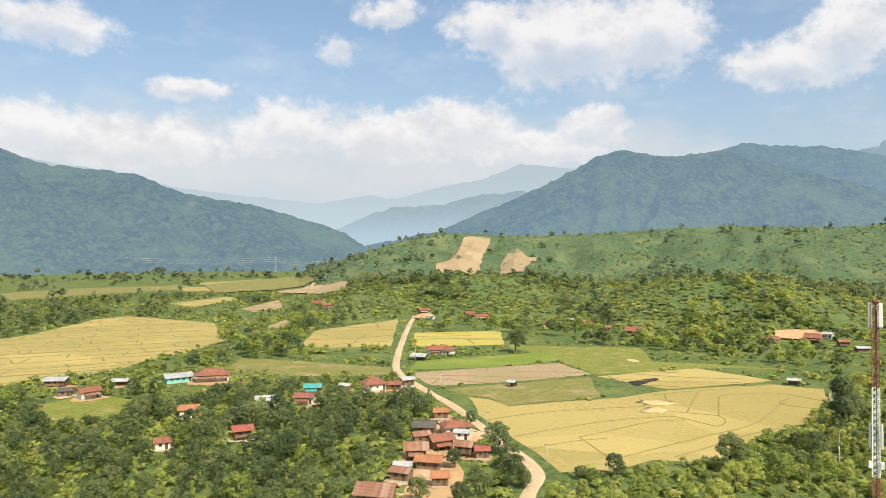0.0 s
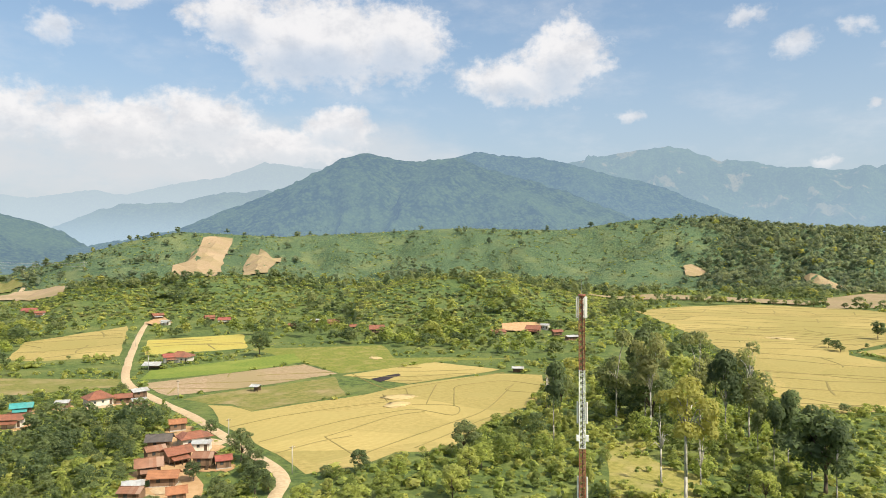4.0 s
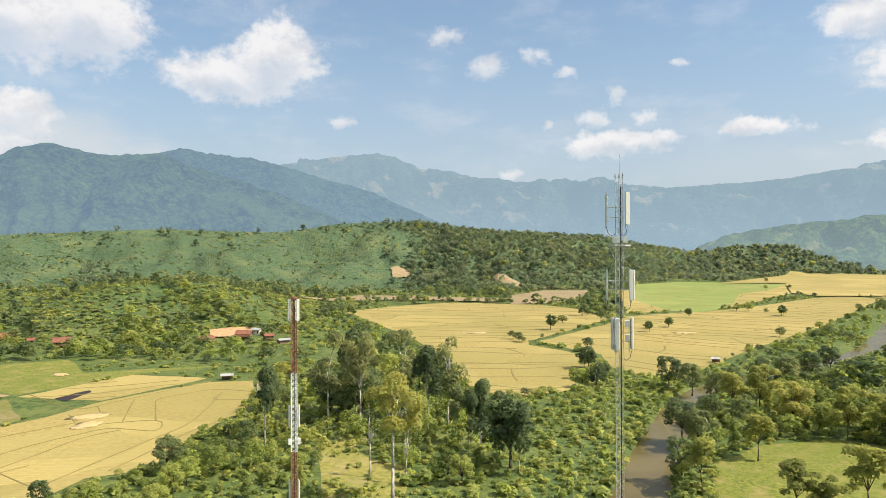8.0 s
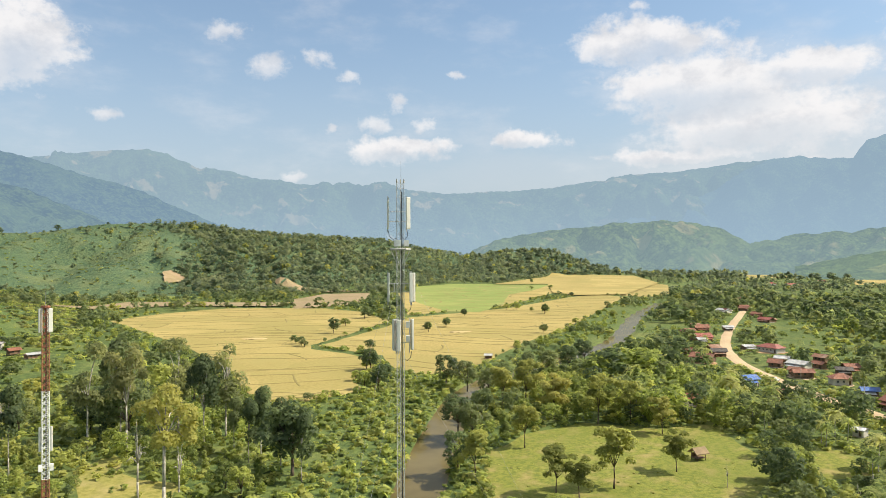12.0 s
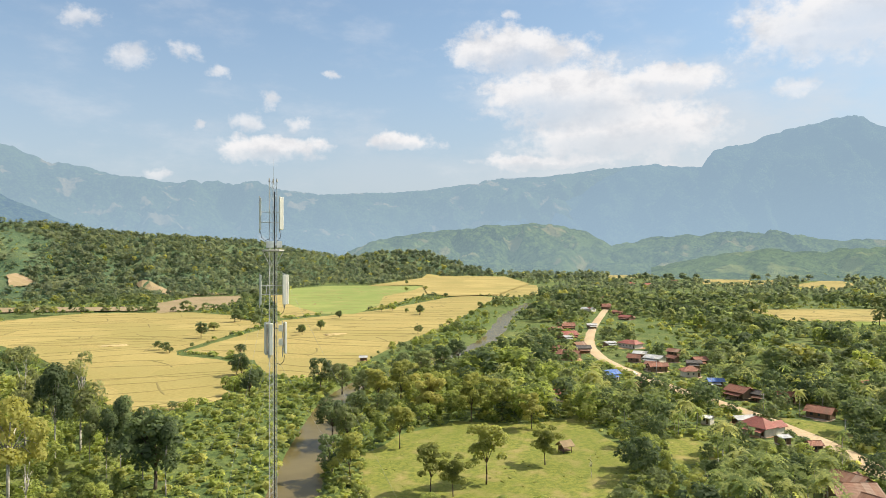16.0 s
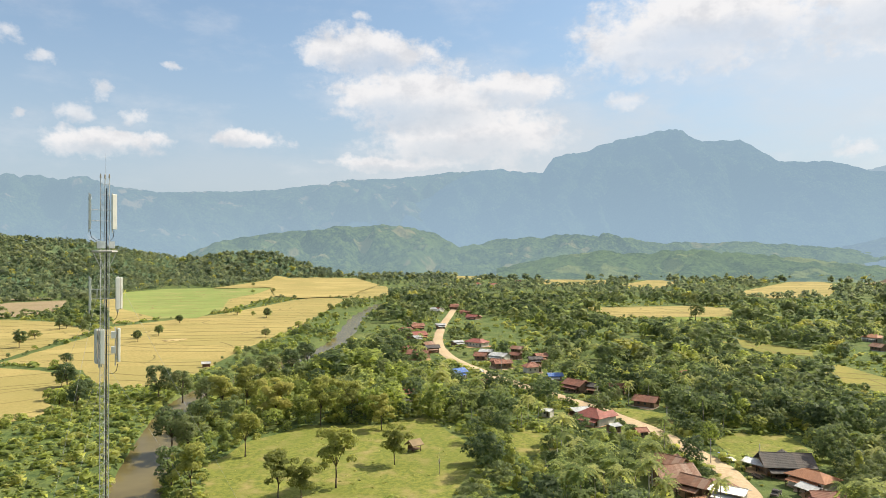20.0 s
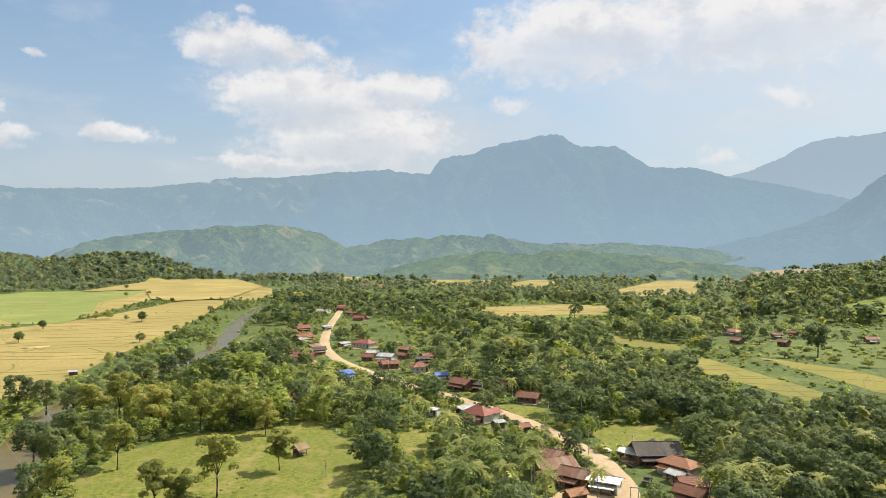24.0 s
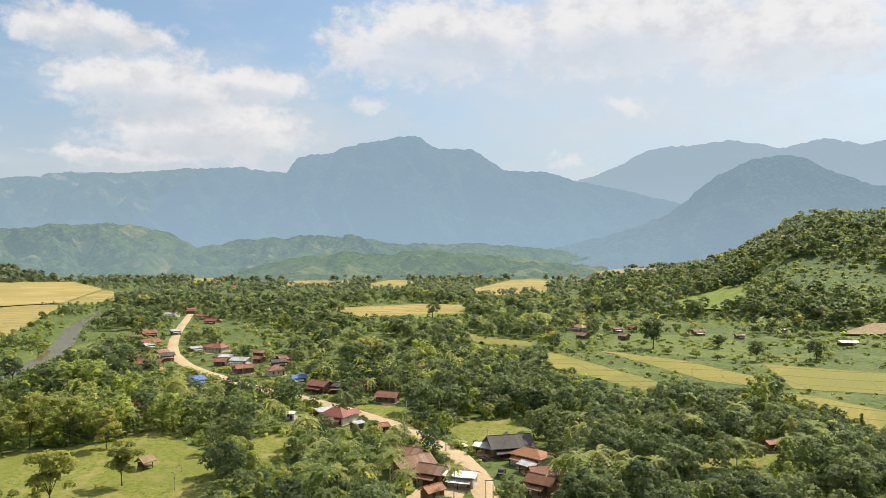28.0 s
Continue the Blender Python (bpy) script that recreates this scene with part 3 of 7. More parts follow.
def rod(bm, a, b, ra, rb=None, sides=6):
    """A tapered tube from a to b."""
    a, b = Vector(a), Vector(b)
    rb = ra if rb is None else rb
    d = (b - a).normalized()
    u = d.orthogonal().normalized()
    w = d.cross(u)
    rings = []
    for c, rad in ((a, ra), (b, rb)):
        rings.append([bm.verts.new(c + (u * math.cos(t) + w * math.sin(t)) * rad) for t in [2 * math.pi * i / sides for i in range(sides)]])
    for i in range(sides):
        j = (i + 1) % sides
        bm.faces.new((rings[0][i], rings[0][j], rings[1][j], rings[1][i]))
    bm.faces.new(rings[1])
    bm.faces.new(rings[0][::-1])
    return bm


# ---- the land ----
az_view = np.concatenate([np.arange(-180, -40, 4.0), np.arange(-40, 140, 0.42), np.arange(140, 181, 4.0)])
rings = np.concatenate([[0.0, 20, 50], np.geomspace(90, 4700, 230)])
ground = grid_mesh("ground", az_view, rings, lambda x, y: ground_z(x, y), GRASS)
# the slopes of the long ridge take a bluer grass, with haze in its colour
ground.data.materials.append(RIDGE_HAZE_GRASS)
slot = np.zeros(len(ground.data.polygons), np.int32)
mid = np.empty(len(slot) * 3, np.float32)
ground.data.polygons.foreach_get("center", mid)
mid = mid.reshape(-1, 3)
slot[(np.hypot(mid[:, 0], mid[:, 1]) > 1000) & (mid[:, 2] > 2.5)] = 1
ground.data.polygons.foreach_set("material_index", slot)
tagged(ground, "green valley floor and grassy hills under scrub", "ground", kind="structure")


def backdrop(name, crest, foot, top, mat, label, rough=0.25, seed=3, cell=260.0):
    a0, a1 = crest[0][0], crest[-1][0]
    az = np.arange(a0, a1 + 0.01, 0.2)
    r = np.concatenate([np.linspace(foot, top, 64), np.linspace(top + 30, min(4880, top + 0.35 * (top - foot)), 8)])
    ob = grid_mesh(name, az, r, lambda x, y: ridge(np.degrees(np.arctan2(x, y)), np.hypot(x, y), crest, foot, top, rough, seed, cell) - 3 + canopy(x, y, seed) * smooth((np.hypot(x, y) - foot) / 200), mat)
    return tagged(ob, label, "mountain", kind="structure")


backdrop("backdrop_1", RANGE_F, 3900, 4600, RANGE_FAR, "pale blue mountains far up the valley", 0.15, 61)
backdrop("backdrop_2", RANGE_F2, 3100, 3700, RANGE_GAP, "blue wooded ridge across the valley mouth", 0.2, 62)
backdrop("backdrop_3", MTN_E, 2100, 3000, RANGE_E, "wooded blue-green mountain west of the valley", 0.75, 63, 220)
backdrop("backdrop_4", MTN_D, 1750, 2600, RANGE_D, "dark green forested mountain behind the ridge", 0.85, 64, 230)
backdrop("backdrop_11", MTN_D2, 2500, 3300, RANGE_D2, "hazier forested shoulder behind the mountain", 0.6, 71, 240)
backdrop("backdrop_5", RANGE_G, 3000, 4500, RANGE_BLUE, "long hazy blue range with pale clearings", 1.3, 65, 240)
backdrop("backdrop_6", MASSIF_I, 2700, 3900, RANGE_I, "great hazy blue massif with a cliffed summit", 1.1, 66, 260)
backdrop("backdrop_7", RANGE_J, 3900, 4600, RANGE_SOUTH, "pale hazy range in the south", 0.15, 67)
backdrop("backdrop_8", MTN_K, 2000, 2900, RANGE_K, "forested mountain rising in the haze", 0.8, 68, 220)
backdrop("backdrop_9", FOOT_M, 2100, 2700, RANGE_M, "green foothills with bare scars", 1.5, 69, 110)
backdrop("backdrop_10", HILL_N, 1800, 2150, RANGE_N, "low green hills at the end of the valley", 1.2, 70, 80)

# ---- plan of the valley, metres from the middle ----
ROAD_WEST = [
    (18, 165), (22, 179), (25, 188), (24, 201), (20, 215), (12, 244), (3, 276), (-11, 314),
    (-23, 355), (-26, 407), (-27, 489), (-27, 575), (-26, 637),
]
ROAD_EAST = [
    (163, -49), (173, -49), (193, -51), (216, -49), (249, -39), (273, -28), (302, -12), (336, 11),
    (371, 31), (421, 54), (489, 71), (590, 83), (724, 93), (796, 98),
]
RIVER = [
    (140, 89), (169, 103), (200, 117), (234, 131), (272, 145), (317, 152), (363, 149), (414, 144),
    (483, 143), (572, 158), (708, 184), (893, 204),
]
FAR_TRACK = [
    (-181, 967), (-207, 1127), (-216, 1197),
]
YARD = [
    (167, -31), (183, -41), (191, -51),
]
LANE_W = [
    (-13, 166), (-2, 170), (2, 188), (1, 202), (-8, 214), (3, 220), (10, 230),
]
STRAW_FIELD_1 = [(-308, 451), (-304, 490), (-297, 519), (-306, 630), (-289, 659), (-190, 594), (-146, 476), (-152, 423), (-163, 389), (-165, 351), (-186, 343), (-197, 318), (-205, 300)]
STRAW_FIELD_2 = [(-91, 451), (-95, 534), (-39, 617), (-35, 535), (-33, 445), (-71, 440)]
STRAW_FIELD_3 = [(-208, 731), (-199, 870), (-164, 736), (-184, 696)]
STRAW_FIELD_4 = [(-139, 559), (-136, 617), (-125, 593), (-129, 547)]
STRAW_FIELD_5 = [(-239, 996), (-214, 1132), (-167, 1150), (-126, 1004), (-128, 903), (-181, 979)]
STRAW_FIELD_6 = [(-18, 348), (60, 377), (72, 343), (27, 321), (-5, 316)]
STRAW_FIELD_7 = [(10, 292), (18, 287), (25, 273), (62, 285), (97, 303), (146, 314), (162, 303), (151, 280), (130, 252), (113, 236), (87, 215), (73, 199), (59, 204), (46, 193), (30, 192), (27, 212), (19, 237), (13, 258)]
STRAW_FIELD_8 = [(73, 336), (127, 358), (150, 325), (128, 315), (95, 305)]
STRAW_FIELD_9 = [(409, 580), (484, 604), (572, 599), (617, 502), (597, 438), (528, 355), (366, 308), (348, 295), (343, 262), (332, 238), (310, 219), (270, 204), (257, 185), (234, 191), (213, 197), (219, 219), (266, 283), (322, 377)]
STRAW_FIELD_10 = [(363, 302), (506, 337), (566, 362), (708, 328), (940, 336), (1014, 321), (973, 271), (821, 244), (565, 202), (432, 190), (355, 176), (307, 175), (304, 189), (313, 209), (347, 241)]
STRAW_FIELD_11 = [(1237, 599), (1763, 680), (1875, 498), (1432, 330), (1019, 283), (966, 338), (1015, 392), (1292, 508)]
STRAW_FIELD_12 = [(1373, 526), (1527, 412), (1375, 302), (1096, 232), (985, 241), (1051, 393)]
STRAW_FIELD_13 = [(388, -133), (420, -161), (302, -173), (289, -172), (291, -152), (324, -149)]
STRAW_FIELD_14 = [(420, -193), (372, -220), (312, -227), (285, -211), (312, -196)]
STRAW_FIELD_15 = [(347, -257), (304, -295), (273, -306), (237, -265), (258, -251), (279, -221)]
STRAW_FIELD_16 = [(285, -192), (267, -217), (234, -224), (203, -227), (185, -207), (204, -198), (252, -204)]
STRAW_FIELD_17 = [(2164, 267), (2440, -28), (2064, -38), (1810, 210)]
STRAW_FIELD_18 = [(1638, -18), (1819, -161), (1577, -150), (1434, -26)]
STRAW_FIELD_19 = [(1184, -296), (1971, -678), (1529, -593), (1110, -413), (1050, -316)]
STRAW_FIELD_20 = [(841, -48), (886, -177), (846, -213), (735, -184), (708, -73)]
STRAW_FIELD_21 = [(1890, 8), (2165, -123), (1583, -96), (1518, -5)]
STRAW_FIELD_22 = [(1500, -155), (1887, -285), (1622, -301), (1301, -197)]
STRAW_FIELD_23 = [(541, -135), (477, -168), (451, -159), (463, -135), (522, -122)]
STRAW_FIELD_24 = [(-311, 812), (-282, 928), (-248, 884), (-265, 755)]
STRAW_FIELD_25 = [(-425, 1155), (-328, 1262), (-282, 1131), (-296, 1046), (-386, 1061)]
STRAW_FIELD_26 = [(-458, 1325), (-384, 1476), (-339, 1523), (-331, 1391), (-414, 1239)]
STRAW_FIELDS = [STRAW_FIELD_1, STRAW_FIELD_2, STRAW_FIELD_3, STRAW_FIELD_4, STRAW_FIELD_5, STRAW_FIELD_6, STRAW_FIELD_7, STRAW_FIELD_8, STRAW_FIELD_9, STRAW_FIELD_10, STRAW_FIELD_11, STRAW_FIELD_12, STRAW_FIELD_13, STRAW_FIELD_14, STRAW_FIELD_15, STRAW_FIELD_16, STRAW_FIELD_17, STRAW_FIELD_18, STRAW_FIELD_19, STRAW_FIELD_20, STRAW_FIELD_21, STRAW_FIELD_22, STRAW_FIELD_23, STRAW_FIELD_24, STRAW_FIELD_25, STRAW_FIELD_26]
BARE_FIELD_1 = [(864, 813), (911, 741), (928, 692), (905, 667), (835, 747)]
BARE_FIELD_2 = [(709, 635), (841, 684), (894, 641), (804, 574), (683, 513), (594, 527)]
BARE_FIELD_3 = [(437, 722), (573, 775), (660, 591), (608, 562), (549, 675)]
BARE_FIELDS = [BARE_FIELD_1, BARE_FIELD_2, BARE_FIELD_3]
GREEN_FIELD_1 = [(-20, 516), (42, 528), (39, 450), (-19, 444)]
GREEN_FIELD_2 = [(-15, 386), (61, 418), (61, 383), (22, 363), (-18, 358)]
GREEN_FIELD_3 = [(-1, 308), (68, 333), (63, 289), (24, 275), (19, 291), (10, 294)]
GREEN_FIELD_4 = [(-109, 354), (-114, 400), (-81, 388), (-27, 363), (-26, 345), (-60, 339)]
GREEN_FIELD_5 = [(-420, 1252), (-334, 1601), (-218, 1229), (-256, 1066), (-320, 1002)]
GREEN_FIELD_6 = [(915, 603), (973, 602), (1221, 586), (1313, 518), (1015, 392), (735, 341), (586, 375)]
GREEN_FIELD_7 = [(764, -134), (854, -220), (721, -185), (669, -120)]
GREEN_FIELD_8 = [(704, -436), (736, -500), (633, -462), (587, -399), (655, -356)]
GREEN_FIELD_9 = [(512, -254), (458, -315), (357, -260), (389, -230), (429, -197)]
GREEN_FIELD_10 = [(-635, 1025), (-599, 1140), (-450, 1254), (-394, 1123), (-488, 988), (-533, 882)]
GREEN_FIELD_11 = [(1098, 686), (1232, 685), (1282, 586), (1401, 531), (1084, 450), (949, 434), (758, 354), (653, 330), (643, 364), (752, 470)]
GREEN_FIELDS = [GREEN_FIELD_1, GREEN_FIELD_2, GREEN_FIELD_3, GREEN_FIELD_4, GREEN_FIELD_5, GREEN_FIELD_6, GREEN_FIELD_7, GREEN_FIELD_8, GREEN_FIELD_9, GREEN_FIELD_10, GREEN_FIELD_11]
MEADOW_PLOT_1 = [(194, 95), (219, 94), (244, 83), (249, 59), (263, 43), (227, 21), (195, 19), (170, 23), (154, 77)]
MEADOW_PLOT_2 = [(122, 188), (138, 194), (128, 174), (125, 154), (109, 125), (91, 141)]
MEADOW_PLOT_3 = [(39, 448), (118, 434), (113, 382), (172, 354), (129, 359), (74, 342), (62, 383)]
MEADOW_PLOT_4 = [(218, -51), (253, -69), (251, -81), (232, -81), (219, -64)]
MEADOW_PLOT_5 = [(196, -113), (196, -135), (188, -149), (181, -132), (182, -113)]
MEADOW_PLOT_6 = [(291, -25), (282, -47), (264, -48), (257, -37)]
MEADOW_PLOT_7 = [(244, -54), (255, -68), (239, -74), (219, -63), (223, -55)]
MEADOW_PLOT_8 = [(242, 13), (248, 4), (238, -5), (222, -4), (216, 7)]
MEADOW_PLOT_9 = [(-159, 278), (-148, 299), (-119, 286), (-118, 254), (-139, 250)]
MEADOW_PLOTS = [MEADOW_PLOT_1, MEADOW_PLOT_2, MEADOW_PLOT_3, MEADOW_PLOT_4, MEADOW_PLOT_5, MEADOW_PLOT_6, MEADOW_PLOT_7, MEADOW_PLOT_8, MEADOW_PLOT_9]
MEADOWS = MEADOW_PLOTS
OPEN_GROUND_1 = [(399, -137), (434, -176), (462, -238), (458, -315), (380, -369), (330, -370), (196, -219), (224, -217), (255, -206), (267, -184), (281, -166), (298, -142)]
OPEN_GROUND_2 = [(-22, 433), (44, 482), (118, 434), (172, 354), (165, 304), (130, 252), (73, 199), (30, 192), (21, 225), (15, 252), (-10, 320), (-22, 375)]
OPEN_GROUNDS = [OPEN_GROUND_1, OPEN_GROUND_2]
SLOPE_FIELD_1 = [(-15, 1178), (10, 1272), (39, 1389), (65, 1406), (93, 1409), (82, 1339), (49, 1107), (12, 1134)]
SLOPE_FIELD_2 = [(105, 1248), (122, 1274), (136, 1313), (150, 1269), (171, 1281), (146, 1217), (131, 1159), (87, 1125)]
SLOPE_FIELD_3 = [(756, 939), (765, 917), (767, 884), (757, 866), (711, 881)]
SLOPE_FIELD_4 = [(1585, -657), (1932, -942), (1792, -1060), (973, -529), (1440, -649)]
SLOPE_FIELDS = [SLOPE_FIELD_1, SLOPE_FIELD_2, SLOPE_FIELD_3, SLOPE_FIELD_4]
EARTH_CUT_1 = [(209, 454), (218, 470), (247, 467), (237, 447)]
EARTH_CUT_2 = [(452, -405), (468, -419), (475, -449), (466, -462), (446, -430)]
EARTH_CUT_3 = [(-28, 628), (-14, 655), (-6, 622), (-22, 612)]
EARTH_CUTS = [EARTH_CUT_1, EARTH_CUT_2, EARTH_CUT_3]
BURNT = [(82, 322), (99, 331), (99, 325), (84, 313)]
# houses: place, width, roof, style
WEST_HAMLET = [
    (-122, 328, 11.2, 3, 2), (-107, 331, 14.7, 0, 0), (-92, 258, 5.9, 1, 0), (-64, 227, 5.2, 7, 1), (-85, 216, 4.3, 0, 0),
    (-145, 292, 7.4, 0, 0), (-156, 295, 4.9, 4, 1), (-172, 318, 8.5, 3, 1), (-144, 319, 6.1, 3, 3), (-68, 274, 6.9, 3, 0),
    (-54, 279, 7.1, 0, 0), (-55, 301, 6.1, 6, 1), (-30, 307, 8.9, 0, 0), (-21, 307, 5.1, 0, 1), (-16, 316, 5.2, 3, 1),
    (-15, 298, 4.7, 3, 1), (-42, 305, 4.3, 3, 1),
]
WEST_STREET = [
    (-6, 232, 6.2, 4, 1), (4, 232, 8.2, 0, 0), (-1, 254, 4.8, 1, 1), (6, 226, 4.8, 3, 0), (-7, 220, 5.0, 2, 1),
    (-1, 216, 6.3, 0, 1), (-8, 206, 5.7, 2, 1), (-4, 196, 6.2, 1, 1), (-11, 192, 4.4, 3, 1), (-1, 182, 4.1, 1, 1),
    (-16, 169, 8.1, 2, 1), (6, 208, 5.0, 2, 1), (11, 206, 3.8, 7, 1), (-11, 186, 4.9, 2, 1),
]
WEST_FAR = [
    (0, 410, 11.4, 0, 0), (-5, 410, 6.7, 7, 0), (-13, 390, 7.4, 3, 3), (34, 613, 8.5, 7, 1), (23, 632, 7.2, 0, 1),
    (-18, 646, 8.2, 0, 1), (-11, 616, 6.2, 3, 0), (-136, 784, 12.9, 7, 1), (-116, 711, 7.2, 0, 0), (30, 313, 3.4, 3, 3),
    (81, 550, 6.3, 0, 1), (113, 561, 7.8, 0, 1), (121, 522, 5.3, 0, 1), (129, 485, 9.2, 0, 1), (103, 583, 5.2, 3, 1),
    (154, 314, 4.9, 3, 3),
]
KNOLL_FOOT = [
    (205, 449, 9.1, 0, 1), (230, 444, 9.0, 0, 1), (241, 431, 6.0, 0, 1), (241, 411, 6.8, 3, 1), (243, 451, 5.1, 3, 0),
]
EAST_FAR = [
    (804, 99, 10.1, 0, 1), (758, 112, 11.5, 3, 0), (575, 101, 10.3, 0, 1), (510, 89, 11.7, 7, 1), (584, 83, 6.6, 3, 1),
    (675, 65, 10.9, 7, 1), (724, 76, 11.8, 0, 1), (474, 43, 13.6, 7, 0), (473, 56, 6.5, 3, 1), (441, 68, 7.8, 4, 1),
    (410, 71, 11.5, 0, 1), (442, 84, 6.2, 0, 1), (412, 35, 6.1, 0, 1), (411, 24, 9.1, 3, 0), (383, 21, 8.5, 0, 1),
    (418, 15, 5.6, 0, 1),
]
EAST_STREET = [
    (372, 5, 8.1, 0, 0), (408, 1, 6.4, 0, 1), (348, -6, 5.9, 5, 1), (322, -15, 9.2, 0, 1), (319, -23, 5.7, 4, 1),
    (320, -32, 6.0, 0, 1), (293, -41, 8.2, 0, 1), (350, 41, 6.6, 5, 0), (323, 26, 5.2, 0, 1), (293, 56, 5.2, 7, 0),
    (274, -14, 6.9, 3, 3), (261, -18, 9.6, 7, 0), (249, -24, 3.6, 3, 1), (242, -32, 3.5, 0, 1), (270, -2, 3.4, 3, 0),
]
EAST_OUT = [
    (1403, 93, 22.5, 7, 1), (1619, 53, 13.9, 7, 1), (776, -10, 7.5, 7, 1), (1123, -107, 19.8, 3, 0), (1017, -74, 10.8, 7, 1),
    (564, -128, 10.8, 0, 0), (366, -69, 3.4, 1, 1), (366, 180, 4.0, 3, 3),
]
EAST_NEAR = [
    (205, -35, 7.8, 2, 0), (195, -34, 9.9, 2, 1), (186, -38, 6.8, 2, 1), (182, -45, 7.0, 3, 0), (172, -35, 5.0, 1, 1),
    (210, -60, 6.7, 3, 3), (208, -66, 12.2, 4, 1), (196, -69, 9.7, 1, 0), (189, -66, 5.0, 3, 3), (180, -67, 7.3, 0, 1),
    (171, -63, 6.3, 0, 1),
]
SOUTH_FAR = [
    (569, -129, 11.1, 0, 0), (535, -229, 11.6, 1, 0), (484, -210, 7.9, 2, 1), (512, -251, 6.3, 0, 1), (521, -268, 5.7, 7, 1),
    (470, -235, 6.4, 2, 1), (483, -302, 8.1, 0, 1), (456, -318, 5.8, 2, 1), (193, -145, 3.4, 7, 1), (405, -363, 10.8, 3, 3),
    (482, -374, 4.9, 3, 1),
]
EAST_INFILL = [
    (544, 104, 6.9, 0, 1), (594, 109, 6.7, 2, 1), (758, 112, 8.6, 0, 1), (945, 118, 9.5, 7, 1), (993, 96, 10.0, 0, 1),
    (796, 96, 10.0, 0, 1), (1444, 129, 12.8, 7, 0), (1317, 86, 11.6, 0, 1), (446, 15, 6.8, 2, 1), (400, 4, 6.6, 4, 1),
    (389, 24, 5.9, 0, 1), (427, 33, 6.5, 3, 0), (456, 73, 6.3, 2, 1), (1002, 10, 10.1, 2, 1), (1000, -17, 10.1, 0, 1),
    (494, 87, 5.6, 3, 1),
]
SOLO_A = [
    (282, 160, 15, 0), (278, 147, 14, 0), (209, 114, 14, 0), (104, 129, 33, 4), (166, 176, 33, 3), (163, 195, 33, 3), (137, 205, 34, 3), (140, 190, 32, 3),
    (115, 152, 22, 5), (129, 239, 17, 5), (118, 141, 17, 5), (-64, 210, 11, 5), (190, -1, 8, 5), (148, 204, 32, 2), (156, 175, 28, 2), (151, 151, 19, 2),
    (158, 153, 19, 2), (148, 132, 20, 2), (110, 199, 24, 2), (204, 88, 15, 1), (180, 53, 18, 1), (245, 94, 19, 1),
]
SOLO_B = [
    (246, 78, 19, 1), (261, 112, 20, 1), (252, 118, 18, 1), (202, 42, 13, 1), (168, 64, 14, 1), (168, 58, 12, 1), (251, 68, 17, 1), (242, 55, 14, 1),
    (169, 87, 15, 1), (271, 133, 13, 0), (288, 134, 13, 0), (307, 132, 15, 0), (328, 129, 14, 0), (350, 126, 14, 0), (377, 127, 14, 0), (236, 119, 11, 0),
    (204, 106, 13, 0), (172, 94, 12, 0), (421, -231, 21, 0), (411, -271, 10, 0), (484, -365, 12, 0), (357, -260, 13, 0),
]
SOLO_C = [
    (690, -141, 17, 0), (350, -293, 13, 0), (16, 209, 10, 0), (18, 195, 8, 0), (17, 181, 9, 0), (9, 242, 6, 0), (3, 196, 6, 0), (-6, 168, 7, 0),
    (4, 168, 6, 0), (20, 179, 5, 0), (42, 416, 15, 0), (77, 193, 11, 0), (45, 187, 7, 0), (299, 214, 13, 0), (259, 181, 12, 0), (426, 339, 13, 0),
    (358, 311, 7, 0), (537, 391, 13, 0), (468, 281, 9, 0), (506, 287, 8, 0), (605, 323, 8, 0), (665, 265, 11, 0), (1335, 560, 10, 0), (152, 216, 17, 0),
]
SOLO_D = [
    (150, 203, 22, 0), (153, 227, 12, 0), (136, 240, 14, 0), (148, 132, 22, 0), (211, 230, 17, 0), (206, 237, 14, 0), (158, 153, 20, 2), (149, 137, 21, 2),
    (145, 126, 20, 2), (154, 160, 17, 2), (178, 239, 28, 3), (175, 244, 27, 3), (188, 223, 29, 3), (198, 209, 28, 5), (129, 237, 15, 5), (195, 28, 7, 5),
]
GATE, PILE, TRUCK = (167.2, -48.1), (204.1, -57.2), (187.4, -57.3)
TARPS = [
    (225.6, -53.9), (219.4, -54.1), (406.1, -194.0),
]
POLES_W = [
    (28, 194), (14, 232), (-1, 308), (-15, 386), (-26, 483),
]
POLES_E = [
    (210, -60), (215, -48), (258, -43), (295, -22), (332, -4), (371, 21),
]
BUND_LINES_A = [
    ((15.2, 251.5), (33.9, 261.8), (56.5, 268.1), (76.3, 271.5)), ((22.6, 228.9), (38.5, 238.9), (57.9, 249.4), (76.3, 254.8)),
    ((43.2, 227.9), (54.7, 235.7), (71.9, 247.8), (84.4, 250.1)), ((76.3, 271.5), (78.3, 285.5)),
    ((76.3, 254.8), (82.4, 255.0), (88.1, 246.8), (92.0, 241.0), (96.6, 245.7), (98.3, 255.7), (83.7, 263.0)), ((88.8, 261.3), (99.0, 283.2), (106.0, 297.7)),
    ((98.3, 255.7), (107.0, 278.1), (112.9, 290.9), (124.7, 294.7), (139.1, 294.8), (149.5, 278.4)),
]
